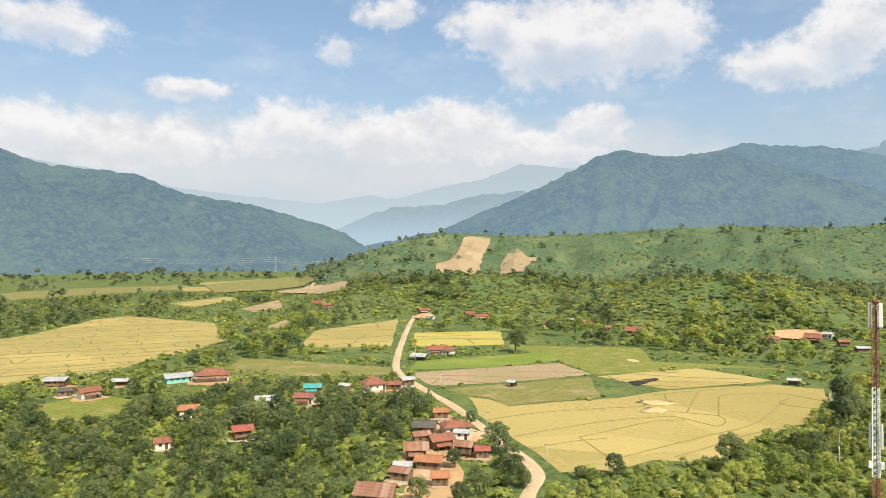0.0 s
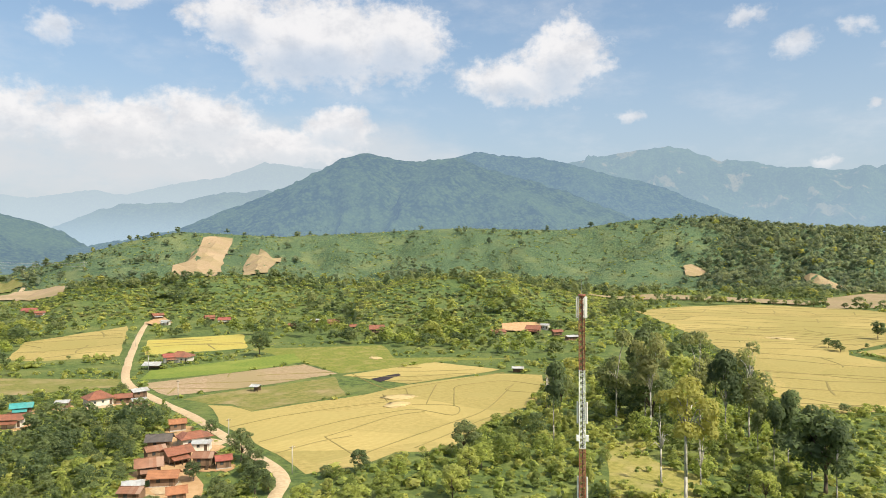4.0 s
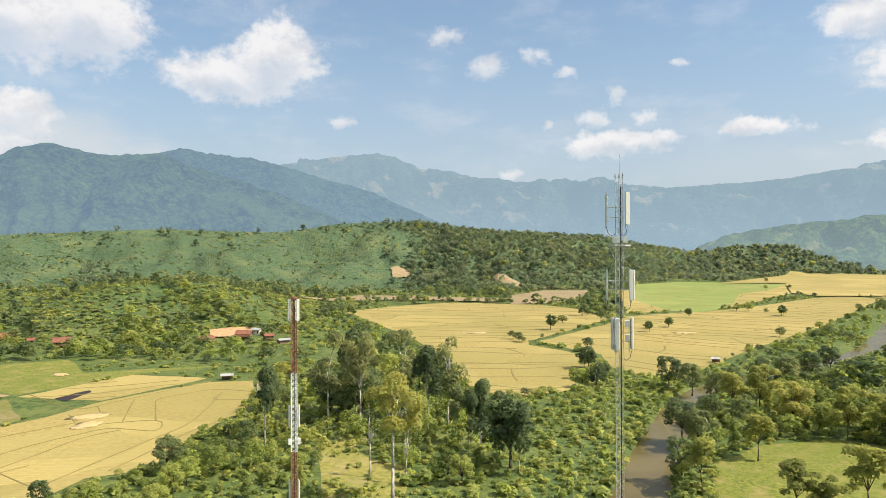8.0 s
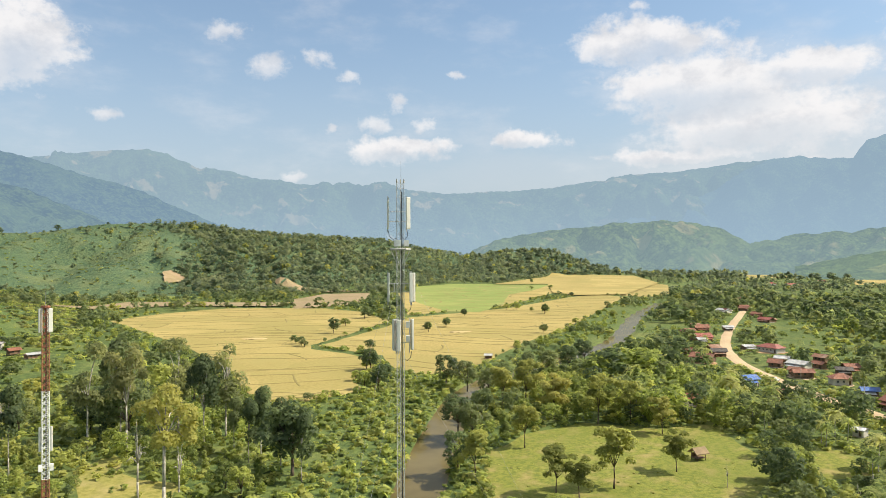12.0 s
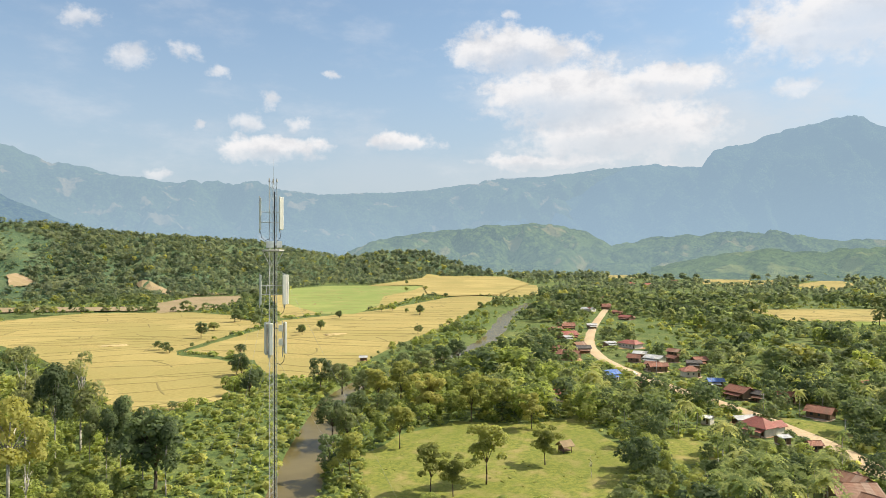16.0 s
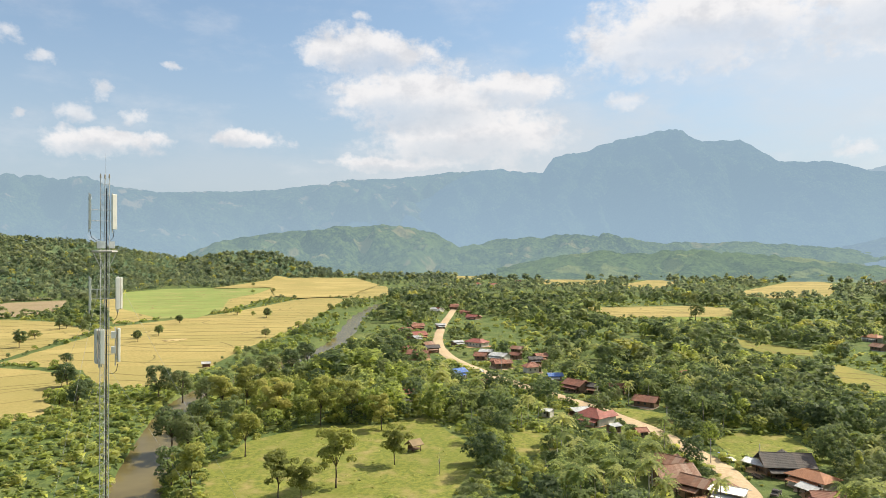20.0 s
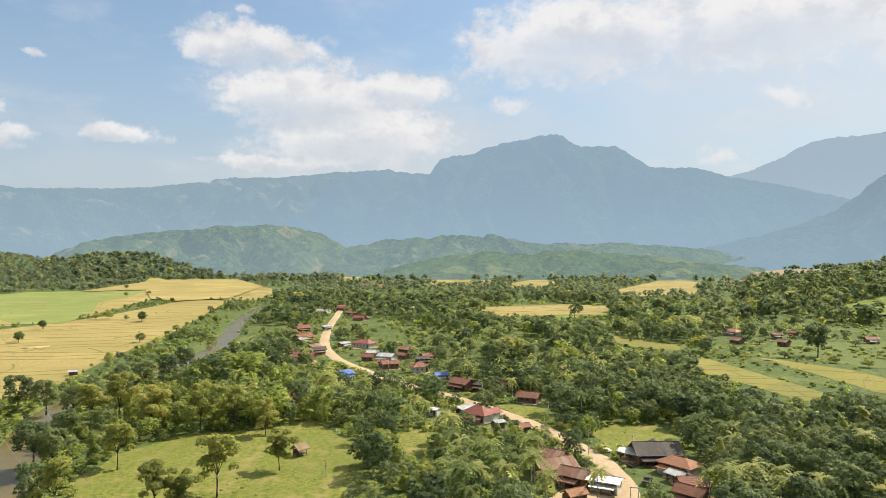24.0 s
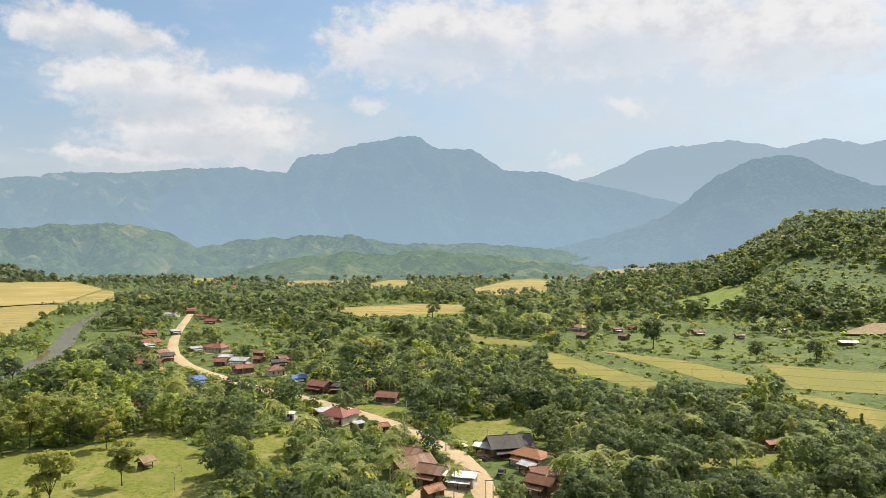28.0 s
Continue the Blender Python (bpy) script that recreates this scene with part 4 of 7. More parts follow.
BUND_LINES_B = [
    ((51.3, 205.7), (68.2, 217.6), (86.7, 230.2), (107.2, 245.6), (138.3, 286.4)), ((138.3, 286.4), (129.7, 274.9), (141.9, 264.3)),
    ((66.4, 205.6), (81.8, 217.1), (102.1, 232.6), (130.8, 247.6)), ((43.2, 227.9), (47.0, 206.7)),
    ((77.4, 339.3), (83.4, 296.5), (97.9, 298.4), (121.9, 306.7), (147.1, 315.4)), ((90.9, 294.3), (87.7, 280.6)),
    ((26.1, 214.4), (39.4, 222.5), (51.5, 226.2)),
]
PALMS_B = [
    (163.2, -8.4, 12), (166.8, -18.0, 11), (172.4, -24.5, 12), (174.5, -3.6, 11), (183.5, -15.2, 12), (187.0, -6.8, 10), (191.8, -28.2, 11), (164.0, -27.0, 10), (196.5, -8.6, 10),
]
PALMS = [
    (169.6, -12.2, 10), (175.2, -16.4, 11), (178.6, -22.4, 10), (188.9, -20.7, 9), (182.2, -26.0, 9), (179.8, -9.2, 10), (169.9, -5.5, 11), (198.3, -26.2, 9),
    (215.2, -35.1, 8), (195.5, -14.1, 9), (234.9, -38.3, 8), (169.4, -39.8, 9), (165.6, -65.2, 10), (294.0, -34.2, 9), (1019.3, -260.1, 9),
]
HEDGES_A = [
    (454, 362), (473, 364), (547, 392), (596, 406), (355, 306), (363, 321), (351, 258), (364, 261), (301, 218), (319, 226), (272, 203), (257, 187), (292, 200),
    (487, 292), (513, 291), (604, 322), (692, 319), (697, 309), (684, 287),
]
HEDGES_B = [
    (671, 266), (643, 427), (504, 202), (1099, 461), (1149, 446), (964, 344), (610, 541), (617, 527), (626, 510), (604, 552), (586, 586), (574, 608), (577, 696),
    (568, 656), (567, 393), (671, 198), (773, 234), (665, 210), (577, 202),
]
HEDGES_C = [(430, -185), (415, -208), (396, -227), (378, -235), (366, -241), (355, -245), (345, -244), (445, -297), (356, -299), (359, -271), (501, -306), (479, -223), (473, -238), (468, -282), (459, -332), (440, -345), (358, -308), (444, -238)]
WEST_YARD = [(-10, 166), (-8, 188), (-6, 214), (-3, 250), (3, 254), (7, 230), (4, 214), (2, 188), (2, 166)]
STRAW_HEAPS = [
    (83, 278, 4.5), (78, 265, 4.0), (86, 277, 3.0), (101, 383, 3.5), (372, 366, 6), (480, 260, 6),
]
HUT = (217, 39)
MAST_AZ, MAST2_AZ = 56.8, 31.15
PYLONS = [
    (-1321, 1912), (-1192, 1986), (-904, 2045), (-464, 1982), (-140, 1232),
]


def curve(points, step=4.0):
    """A smooth line through the points."""
    pts = [Vector((*p, 0)) for p in points]
    pts = [2 * pts[0] - pts[1]] + pts + [2 * pts[-1] - pts[-2]]
    out = []
    for a, b, c, d in zip(pts, pts[1:], pts[2:], pts[3:]):
        n = max(2, int((c - b).length / step))
        for i in range(n):
            t = i / n
            out.append(0.5 * ((2 * b) + (c - a) * t + (2 * a - 5 * b + 4 * c - d) * t * t + (3 * b - a - 3 * c + d) * t ** 3))
    out.append(pts[-2])
    return [(p.x, p.y) for p in out]


def line_dist(x, y, line):
    """Distance of points to a line of points."""
    best = np.full(np.shape(x), 1e9)
    for (ax, ay), (bx, by) in zip(line, line[1:]):
        dx, dy = bx - ax, by - ay
        t = np.clip(((x - ax) * dx + (y - ay) * dy) / (dx * dx + dy * dy + 1e-9), 0, 1)
        best = np.minimum(best, np.hypot(x - ax - t * dx, y - ay - t * dy))
    return best


def inside(x, y, poly):
    """Which points lie in a polygon."""
    hit = np.zeros(np.shape(x), bool)
    for (ax, ay), (bx, by) in zip(poly, poly[1:] + poly[:1]):
        if ay != by:
            hit ^= ((ay > y) != (by > y)) & (x < (bx - ax) * (y - ay) / (by - ay) + ax)
    return hit


def ribbon(name, line, width, z, mat, label, category, wobble=0.25, seed=0, drape=True, swell=1.0):
    """A strip along a line, five points across, with uneven edges."""
    rng = np.random.default_rng(seed)
    p = np.array(line)
    d = np.gradient(p, axis=0)
    d /= np.linalg.norm(d, axis=1)[:, None]
    nrm = np.stack([-d[:, 1], d[:, 0]], -1)
    s = np.arange(len(p))
    width = np.interp(np.arange(len(p)) / len(p), (0.0, 0.5, 0.62, 1.0), (1.0, 1.0, swell, swell)) * width
    wl = width * 0.5 * (1 + wobble * (fbm(s * 0.35, s * 0 + 3, seed) - 0.5) * 2)
    wr = width * 0.5 * (1 + wobble * (fbm(s * 0.35, s * 0 + 9, seed + 4) - 0.5) * 2)
    cols = [p + nrm * (wl * k)[:, None] if k > 0 else p + nrm * (wr * k)[:, None] for k in (-1, -0.5, 0, 0.5, 1)]
    xy = np.stack(cols, 1)
    zz = np.full(xy.shape[:2], z) + (ground_z(xy[..., 0], xy[..., 1]) if drape else 0.0)
    zz[:, [0, 4]] -= 0.25 if drape else 0.0
    co = np.concatenate([xy, zz[..., None]], -1).reshape(-1, 3)
    i = (np.arange(len(p) - 1)[:, None] * 5 + np.arange(4)[None]).ravel()
    me = bpy.data.meshes.new(name)
    fill(me, co, np.stack([i, i + 5, i + 6, i + 1], -1)[:, ::-1], True)
    me.materials.append(mat)
    return tagged(new(name, me), label, category, kind="structure")


road_west, road_east, river_line = curve(ROAD_WEST), curve(ROAD_EAST), curve(RIVER)
RIVER_W = 12.5


# the bed of the river is sunk into the ground
def sink(me):
    co = np.empty(len(me.vertices) * 3, np.float32)
    me.vertices.foreach_get("co", co)
    co = co.reshape(-1, 3)
    near = (np.hypot(co[:, 0], co[:, 1]) < 1100) & (co[:, 0] > 60)
    d = line_dist(co[near, 0], co[near, 1], river_line[::3])
    co[near, 2] -= 2.8 * smooth((RIVER_W * 0.5 + 3.0 - d) / 4.5)
    me.vertices.foreach_set("co", co.ravel())
    me.update()


sink(ground.data)
ribbon("river", river_line, RIVER_W + 3, -1.5, WATER, "slow brown river between green banks", "river", 0.15, 5, drape=False, swell=1.25)
ribbon("road_1", road_west, 3.9, 0.35, DIRT, "pale dirt road winding past the fields", "road", 0.2, 2)
ribbon("road_2", road_east, 6.8, 0.35, DIRT, "pale dirt road through the village", "road", 0.2, 3)
ribbon("road_3", curve(FAR_TRACK), 6.0, 0.8, DIRT, "far dirt track between the fields", "road", 0.2, 4)
ribbon("road_4", curve(YARD), 13.0, 0.30, DIRT, "wide trodden earth yard beside the road", "yard", 0.3, 6)
ribbon("road_5", curve(LANE_W), 6.0, 0.28, EARTH, "trodden orange earth lane between houses", "yard", 0.4, 7)


def outline(poly, jitter, seed):
    """The polygon with its sides cut up and made uneven."""
    out = []
    for (ax, ay), (bx, by) in zip(poly, poly[1:] + poly[:1]):
        n = max(2, int(math.hypot(bx - ax, by - ay) / max(6.0, jitter * 4)))
        for i in range(n):
            t = i / n
            x, y = ax + (bx - ax) * t, ay + (by - ay) * t
            out.append((x + (float(fbm(x / 14, y / 14, seed, 2)) - 0.5) * jitter * 2, y + (float(fbm(x / 14, y / 14, seed + 5, 2)) - 0.5) * jitter * 2))
    return out


def patch(name, poly, z, mat, label, category, jitter=2.0, seed=0):
    """A field or clearing laid on the ground."""
    bm = bmesh.new()
    pts = outline(poly, jitter, seed)
    bm.faces.new([bm.verts.new((x, y, 0)) for x, y in pts])
    if bm.faces[:][0].normal_update() or bm.faces[:][0].normal.z < 0:
        bmesh.ops.reverse_faces(bm, faces=bm.faces[:])
    bmesh.ops.triangulate(bm, faces=bm.faces[:])
    xy = np.array([v.co[:2] for v in bm.verts])
    if ground_z(xy[:, 0], xy[:, 1]).max() > 0.4:
        z = max(z, 1.3)
        for _ in range(4):
            long = [e for e in bm.edges if e.calc_length() > 28]
            if long:
                bmesh.ops.subdivide_edges(bm, edges=long, cuts=1)
        bmesh.ops.triangulate(bm, faces=bm.faces[:])
        xy = np.array([v.co[:2] for v in bm.verts])
    zz = ground_z(xy[:, 0], xy[:, 1])
    for v, h in zip(bm.verts, zz):
        v.co.z = h + z
    ob = part(name, bm, mat, None)
    return tagged(ob, label, category, kind="structure")


def bunds(field, poly, z, gap, seed, mat=None):
    """Low banks that divide a field: long wavering ones and short cross ones."""
    rng = random.Random(seed)
    xs, ys = [p[0] for p in poly], [p[1] for p in poly]
    cx, cy = sum(xs) / len(xs), sum(ys) / len(ys)
    far = max(math.hypot(x - cx, y - cy) for x, y in poly)
    a = math.atan2(-cx, cy) + rng.uniform(-0.22, 0.22)
    dist = math.hypot(cx, cy)
    wide = max(0.5, dist * 0.0013)
    ux, uy = math.cos(a), math.sin(a)
    lines = []
    k, off = 0, -far
    while off < far:
        off += gap * rng.uniform(0.4, 2.0)
        lines.append((off, False, rng.uniform(0, 90)))
    off = -far
    while off < far:
        off += gap * rng.uniform(0.9, 2.4)
        lines.append((off, True, rng.uniform(0, 90)))
    step = max(3.0, far / 50)
    for off, cross, sh in lines:
        n = int(2 * far / step)
        s = np.arange(n) * step - far
        sway = (fbm(s / 60 + sh, s * 0 + off * 0.05, seed, 2) - 0.5) * gap * 2.4
        o = off + sway
        X, Y = (cx + ux * o - uy * s, cy + uy * o + ux * s) if cross else (cx + ux * s - uy * o, cy + uy * s + ux * o)
        ok = inside(X, Y, poly) & (vnoise(s / 38 + sh, s * 0 + off, seed + 3) > 0.24)
        if cross:
            keep = (np.floor(s / (gap * 2.3) + sh).astype(int) * 7919 + int(sh * 10)) % 2 == 0
            ok &= keep
        run = []
        for i in range(n + 1):
            if i < n and ok[i]:
                run.append((X[i], Y[i]))
            else:
                if len(run) > 3:
                    bank(field, run, z, wide)
                run = []


def bank(field, run, z, wide):
    p = np.array(run)
    d = np.gradient(p, axis=0)
    d /= np.linalg.norm(d, axis=1)[:, None] + 1e-9
    nrm = np.stack([-d[:, 1], d[:, 0]], -1)
    w = wide * (0.8 + 0.5 * vnoise(np.arange(len(p)) * 0.7, np.zeros(len(p)), int(abs(p[0, 0]))))[:, None]
    g = ground_z(p[:, 0], p[:, 1])
    rows = np.stack([np.column_stack([p + nrm * w, g + z - 0.04]), np.column_stack([p + nrm * w * 0.4, g + z + 0.16]), np.column_stack([p - nrm * w * 0.4, g + z + 0.16]), np.column_stack([p - nrm * w, g + z - 0.04])], 1)
    i = (np.arange(len(p) - 1)[:, None] * 4 + np.arange(3)[None]).ravel()
    me = bpy.data.meshes.new("bund")
    fill(me, rows.reshape(-1, 3), np.stack([i, i + 1, i + 5, i + 4], -1), True)
    me.materials.append(BUND)
    new("bund", me).parent = field


for i, poly in enumerate(STRAW_FIELDS):
    far = math.hypot(*poly[0])
    mat = (STRAW, STRAW, STRAW_PALE, STRAW_PALE, STRAW_PALE, STRAW_PALE, STRAW)[i] if i < 7 else STRAW
    mat = RIPE if 12 <= i <= 15 or i == 22 else mat
    f = patch("rice_field", poly, 0.06 + 0.005 * i + (0.1 if far > 700 else 0), mat, "harvested golden rice field with low grassy bunds", "field", 2.0, i)
    if i == 6:
        for line in BUND_LINES_A + BUND_LINES_B:
            bank(f, curve(line, 3.0), 0.09, 0.30)
        continue
    bunds(f, poly, 0.06 + 0.005 * i + (0.1 if far > 700 else 0), 9 if i == 0 else 13 if far < 450 else 17 if far < 900 else 45, 40 + i)
for i, poly in enumerate(BARE_FIELDS):
    patch("bare_field", poly, 0.26 + 0.012 * i, BARE, "bare brown field beside scattered trees", "field", 3.0, 70 + i)
for i, poly in enumerate(GREEN_FIELDS):
    f = patch("green_field", poly, 0.05 + 0.004 * i + (0.1 if math.hypot(*poly[0]) > 700 else 0) + (0.06 if i == 10 else 0), STRAW_GOLD if i == 0 else FALLOW if i in (2, 3, 4, 9) else STRAW if i == 5 else YOUNG if i == 10 else PASTURE if i == 8 else PADDY, "bright yellow-green rice field" if i == 0 else "harvested golden rice field with low grassy bunds" if i == 5 else "green field of young crops", "field", 2.0, 90 + i)
    if i in (0, 5):
        bunds(f, poly, 0.06 if i == 0 else 0.17, 14 if i == 0 else 30, 300 + i)
for i, poly in enumerate(MEADOWS):
    patch("meadow", poly, 0.035 + 0.003 * i, MEADOW_DRY if i == 1 else MEADOW, "open meadow of short yellowing grass", "meadow", 5.0 if i == 1 else 3.0, 120 + i)
for i, poly in enumerate(SLOPE_FIELDS):
    patch("hill_clearing", poly, 2.4, STRAW_PALE if i != 1 else BARE, "cleared tan slope on the green ridge", "clearing", 4.5, 150 + i)
for i, poly in enumerate(EARTH_CUTS):
    patch("earth_cut", poly, 1.3, BARE if i == 1 else EARTH, "freshly dug orange earth bank", "bank", 3.0, 170 + i)
patch("yard", WEST_YARD, 0.03, EARTH, "bare trodden earth between the village houses", "yard", 2.0, 188)
patch("burnt_patch", BURNT, 0.2, ASH, "black burnt straw on the stubble field", "burnt ground", 1.5, 190)

# ---- trees ----
def tufts(blobs, count, size, rng, low=-0.55, spread=0.75):
    """Leaf clumps, one triangle each, round the blobs (x, y, z, radius, flatness)."""
    b = np.array(blobs, float)
    wts = b[:, 3] ** 2
    k = rng.choice(len(b), count, p=wts / wts.sum())
    d = rng.normal(size=(count, 3))
    d /= np.linalg.norm(d, axis=1)[:, None]
    d[:, 2] = np.where(d[:, 2] < low, -d[:, 2], d[:, 2])
    R = b[k, 3] * (0.70 + 0.42 * rng.random(count))
    c = b[k, :3] + d * R[:, None] * np.stack([np.ones(count), np.ones(count), b[k, 4]], -1)
    nrm = d + rng.normal(size=(count, 3)) * spread * 0.6
    nrm[:, 2] += 0.6
    nrm /= np.linalg.norm(nrm, axis=1)[:, None]
    u = np.cross(nrm, rng.normal(size=(count, 3)))
    u /= np.linalg.norm(u, axis=1)[:, None]
    w = np.cross(nrm, u)
    s = size * (0.65 + 0.7 * rng.random(count))[:, None]
    v = np.stack([c + u * s, c + (-0.5 * u + 0.8 * w) * s, c + (-0.5 * u - 0.8 * w) * s - nrm * s * 0.25], 1)
    core = np.average(b[:, :3], axis=0, weights=wts)
    away = c - core
    away /= np.linalg.norm(away, axis=1)[:, None] + 1e-6
    soft = d * 0.45 + away * 0.22 + nrm * 0.80 + (0, 0, 0.22)
    soft /= np.linalg.norm(soft, axis=1)[:, None]
    return v.reshape(-1, 3), np.repeat(soft, 3, axis=0)


def frond_normals(v):
    """Normals of long leaves, turned up and outwards."""
    q = v.reshape(-1, 3, 3).copy()
    down = np.cross(q[:, 1] - q[:, 0], q[:, 2] - q[:, 0])[:, 2] < 0
    q[down] = q[down][:, ::-1]
    v = q.reshape(-1, 3)
    n = np.column_stack([v[:, 0] * 0.12, v[:, 1] * 0.12, np.full(len(v), 0.9)])
    return v, n / np.linalg.norm(n, axis=1)[:, None]


def limbs(bm, blobs, base_r, fork, sides=6, lean=0.0):
    """A tapered trunk with limbs that reach into the crown."""
    top = max(b[2] for b in blobs)
    mid = Vector((lean * 0.5, 0, fork))
    rod(bm, (0, 0, -0.4), (lean * 0.2, 0.05, fork * 0.5), base_r * 1.15, base_r * 0.85, sides)
    rod(bm, (lean * 0.2, 0.05, fork * 0.5), mid, base_r * 0.85, base_r * 0.7, sides)
    for b in blobs[::max(1, len(blobs) // 7)]:
        end = Vector(b[:3])
        knee = mid.lerp(end, 0.5) + Vector((0, 0, 0.08 * top))
        rod(bm, mid, knee, base_r * 0.45, base_r * 0.3, 5)
        rod(bm, knee, end, base_r * 0.3, base_r * 0.1, 5)
    return bm


def crown_blobs(kind, rng):
    """Blobs of a crown for a tree 10 m high."""
    out = []
    if kind == "broad":
        lean = rng.uniform(-0.5, 0.5, 2)
        for i in range(19):
            a, u = i * 2.4 + rng.uniform(-0.5, 0.5), (i + 0.5) / 19
            q = 3.1 * math.sin(math.pi * (0.12 + 0.66 * u)) * rng.uniform(0.55, 1.1)
            out.append((math.cos(a) * q + lean[0], math.sin(a) * q + lean[1], 8.7 - 5.6 * u + rng.uniform(-0.4, 0.4), rng.uniform(0.8, 1.45), 0.8))
    elif kind == "spread":
        for i in range(21):
            a, q = i * 2.4 + rng.uniform(-0.5, 0.5), rng.uniform(0.2, 2.9)
            out.append((math.cos(a) * q, math.sin(a) * q, rng.uniform(3.8, 9.3) - 0.25 * q, rng.uniform(0.65, 1.2), 0.7))
    elif kind == "tall":
        for i in range(9):
            a, q = rng.uniform(0, 6.28), rng.uniform(0.2, 1.7)
            out.append((math.cos(a) * q, math.sin(a) * q, rng.uniform(4.0, 9.2), rng.uniform(0.7, 1.4), 0.85))
    elif kind == "emergent":
        for i in range(12):
            a, q = i * 2.4, rng.uniform(0.3, 2.4)
            out.append((math.cos(a) * q, math.sin(a) * q, rng.uniform(6.0, 9.4) - 0.3 * q, rng.uniform(0.6, 1.0), 0.8))
    elif kind == "column":
        for i in range(7):
            out.append((rng.uniform(-0.6, 0.6), rng.uniform(-0.6, 0.6), 2.0 + i * 1.15, rng.uniform(0.9, 1.5) * (1.1 - 0.07 * i), 1.0))
    else:
        for i in range(4):
            a, q = rng.uniform(0, 6.28), rng.uniform(0.0, 3.0)
            out.append((math.cos(a) * q, math.sin(a) * q, rng.uniform(2.0, 5.0), rng.uniform(2.2, 3.6), 0.9))
    return out


def banana_leaves(rng):
    """A clump of broad arching leaves, 10 units high."""
    tris = []
    for i in range(9):
        a = i * 2.4 + rng.uniform(-0.3, 0.3)
        out, side = np.array([math.cos(a), math.sin(a), 0]), np.array([-math.sin(a), math.cos(a), 0])
        base = np.array([rng.uniform(-1, 1), rng.uniform(-1, 1), rng.uniform(4.0, 5.5)])
        prev = None
        for t in (0.0, 0.3, 0.6, 0.85, 1.0):
            c = base + out * 5.0 * t + np.array([0, 0, 6.5 * t - 5.5 * t * t * rng.uniform(0.9, 1.2)])
            w = side * 1.3 * math.sin(0.35 + 2.5 * t)
            if prev is not None:
                tris += [[prev[0], c + w, prev[1]], [prev[1], c + w, c - w]]
            prev = (c + w, c - w)
    return np.array(tris).reshape(-1, 3)


def palm_fronds(rng, fronds=24, pairs=8):
    """Arching feathered leaves round the top of a palm 10 m high."""
    tris = []
    for i in range(fronds):
        a = i * 2.4 + rng.uniform(-0.2, 0.2)
        rise, length = rng.uniform(-0.15, 1.35), rng.uniform(3.2, 4.2)
        out = np.array([math.cos(a), math.sin(a), 0])
        side = np.array([-math.sin(a), math.cos(a), 0])
        prev = None
        for j in range(pairs + 1):
            t = j / pairs
            c = np.array([0.35, 0, 9.6]) + out * length * t * math.cos(rise * 0.5) + np.array([0, 0, length * (rise * t - 1.0 * t * t)])
            if prev is not None:
                w = 0.8 * math.sin(0.3 + 2.5 * t)
                for sgn in (-1, 1):
                    tip = (prev + c) / 2 + side * sgn * w + np.array([0, 0, -0.35 * w]) + out * 0.15
                    tris.append([prev, c, tip])
            prev = c
    return np.array(tris).reshape(-1, 3)


def tri_mesh(name, v, mat):
    """Leaves as triangles, lit like the rounded clumps that they make up."""
    v, n = v
    me = bpy.data.meshes.new(name)
    fill(me, v, np.arange(len(v)).reshape(-1, 3), True)
    me.attributes.new("custom_normal", "FLOAT_VECTOR", "POINT").data.foreach_set("vector", np.ascontiguousarray(n, np.float32).ravel())
    me.materials.append(mat)
    return me


KINDS = {
    "broad": ("broadleaf_tree", LEAF, BARK, 0.20, 2.6, 2200, 0.27, "leafy green broadleaf tree among village gardens"),
    "dark": ("broadleaf_tree", LEAF_DARK, BARK, 0.20, 2.6, 2200, 0.27, "dense dark green broadleaf tree"),
    "spread": ("spreading_tree", LEAF_YELLOW, BARK, 0.12, 3.0, 3000, 0.22, "open-crowned yellow-green tree on the meadow"),
    "tall": ("tall_tree", LEAF_DARK, BARK_PALE, 0.12, 4.0, 2400, 0.22, "tall forest tree with a pale bare trunk"),
    "emergent": ("tall_tree", LEAF_YELLOW, BARK_PALE, 0.15, 6.0, 3000, 0.14, "tall tree with a round yellow-green crown and pale trunk"),
    "thin": ("tall_tree", LEAF_DRY, BARK_PALE, 0.12, 4.5, 1500, 0.19, "tall half-bare tree with thin brownish leaves"),
    "bare": ("dead_tree", LEAF_DRY, BARK_PALE, 0.16, 4.0, 30, 0.16, "dead pale tree with bare branches"),
    "column": ("slender_tree", LEAF, BARK, 0.16, 2.0, 900, 0.36, "slender upright green tree"),
}


def tree_thing(kind, seed):
    """One tree 10 m high, with its trunk and crown."""
    rng = np.random.default_rng(seed)
    name, leaf, bark, base_r, fork, count, size, label = KINDS[kind]
    blobs = crown_blobs({"dark": "broad", "thin": "tall", "bare": "tall"}.get(kind, kind), rng)
    root = new(name)
    root.empty_display_size = 0.5
    part("trunk", limbs(bmesh.new(), blobs, base_r, fork, 7, rng.uniform(-0.4, 0.4)), bark, root, smooth_faces=True)
    crown = new("crown", tri_mesh("crown", tufts(blobs, count, size, rng), leaf))
    crown.parent = root
    return tagged(root, label, "tree", kind + " trees")


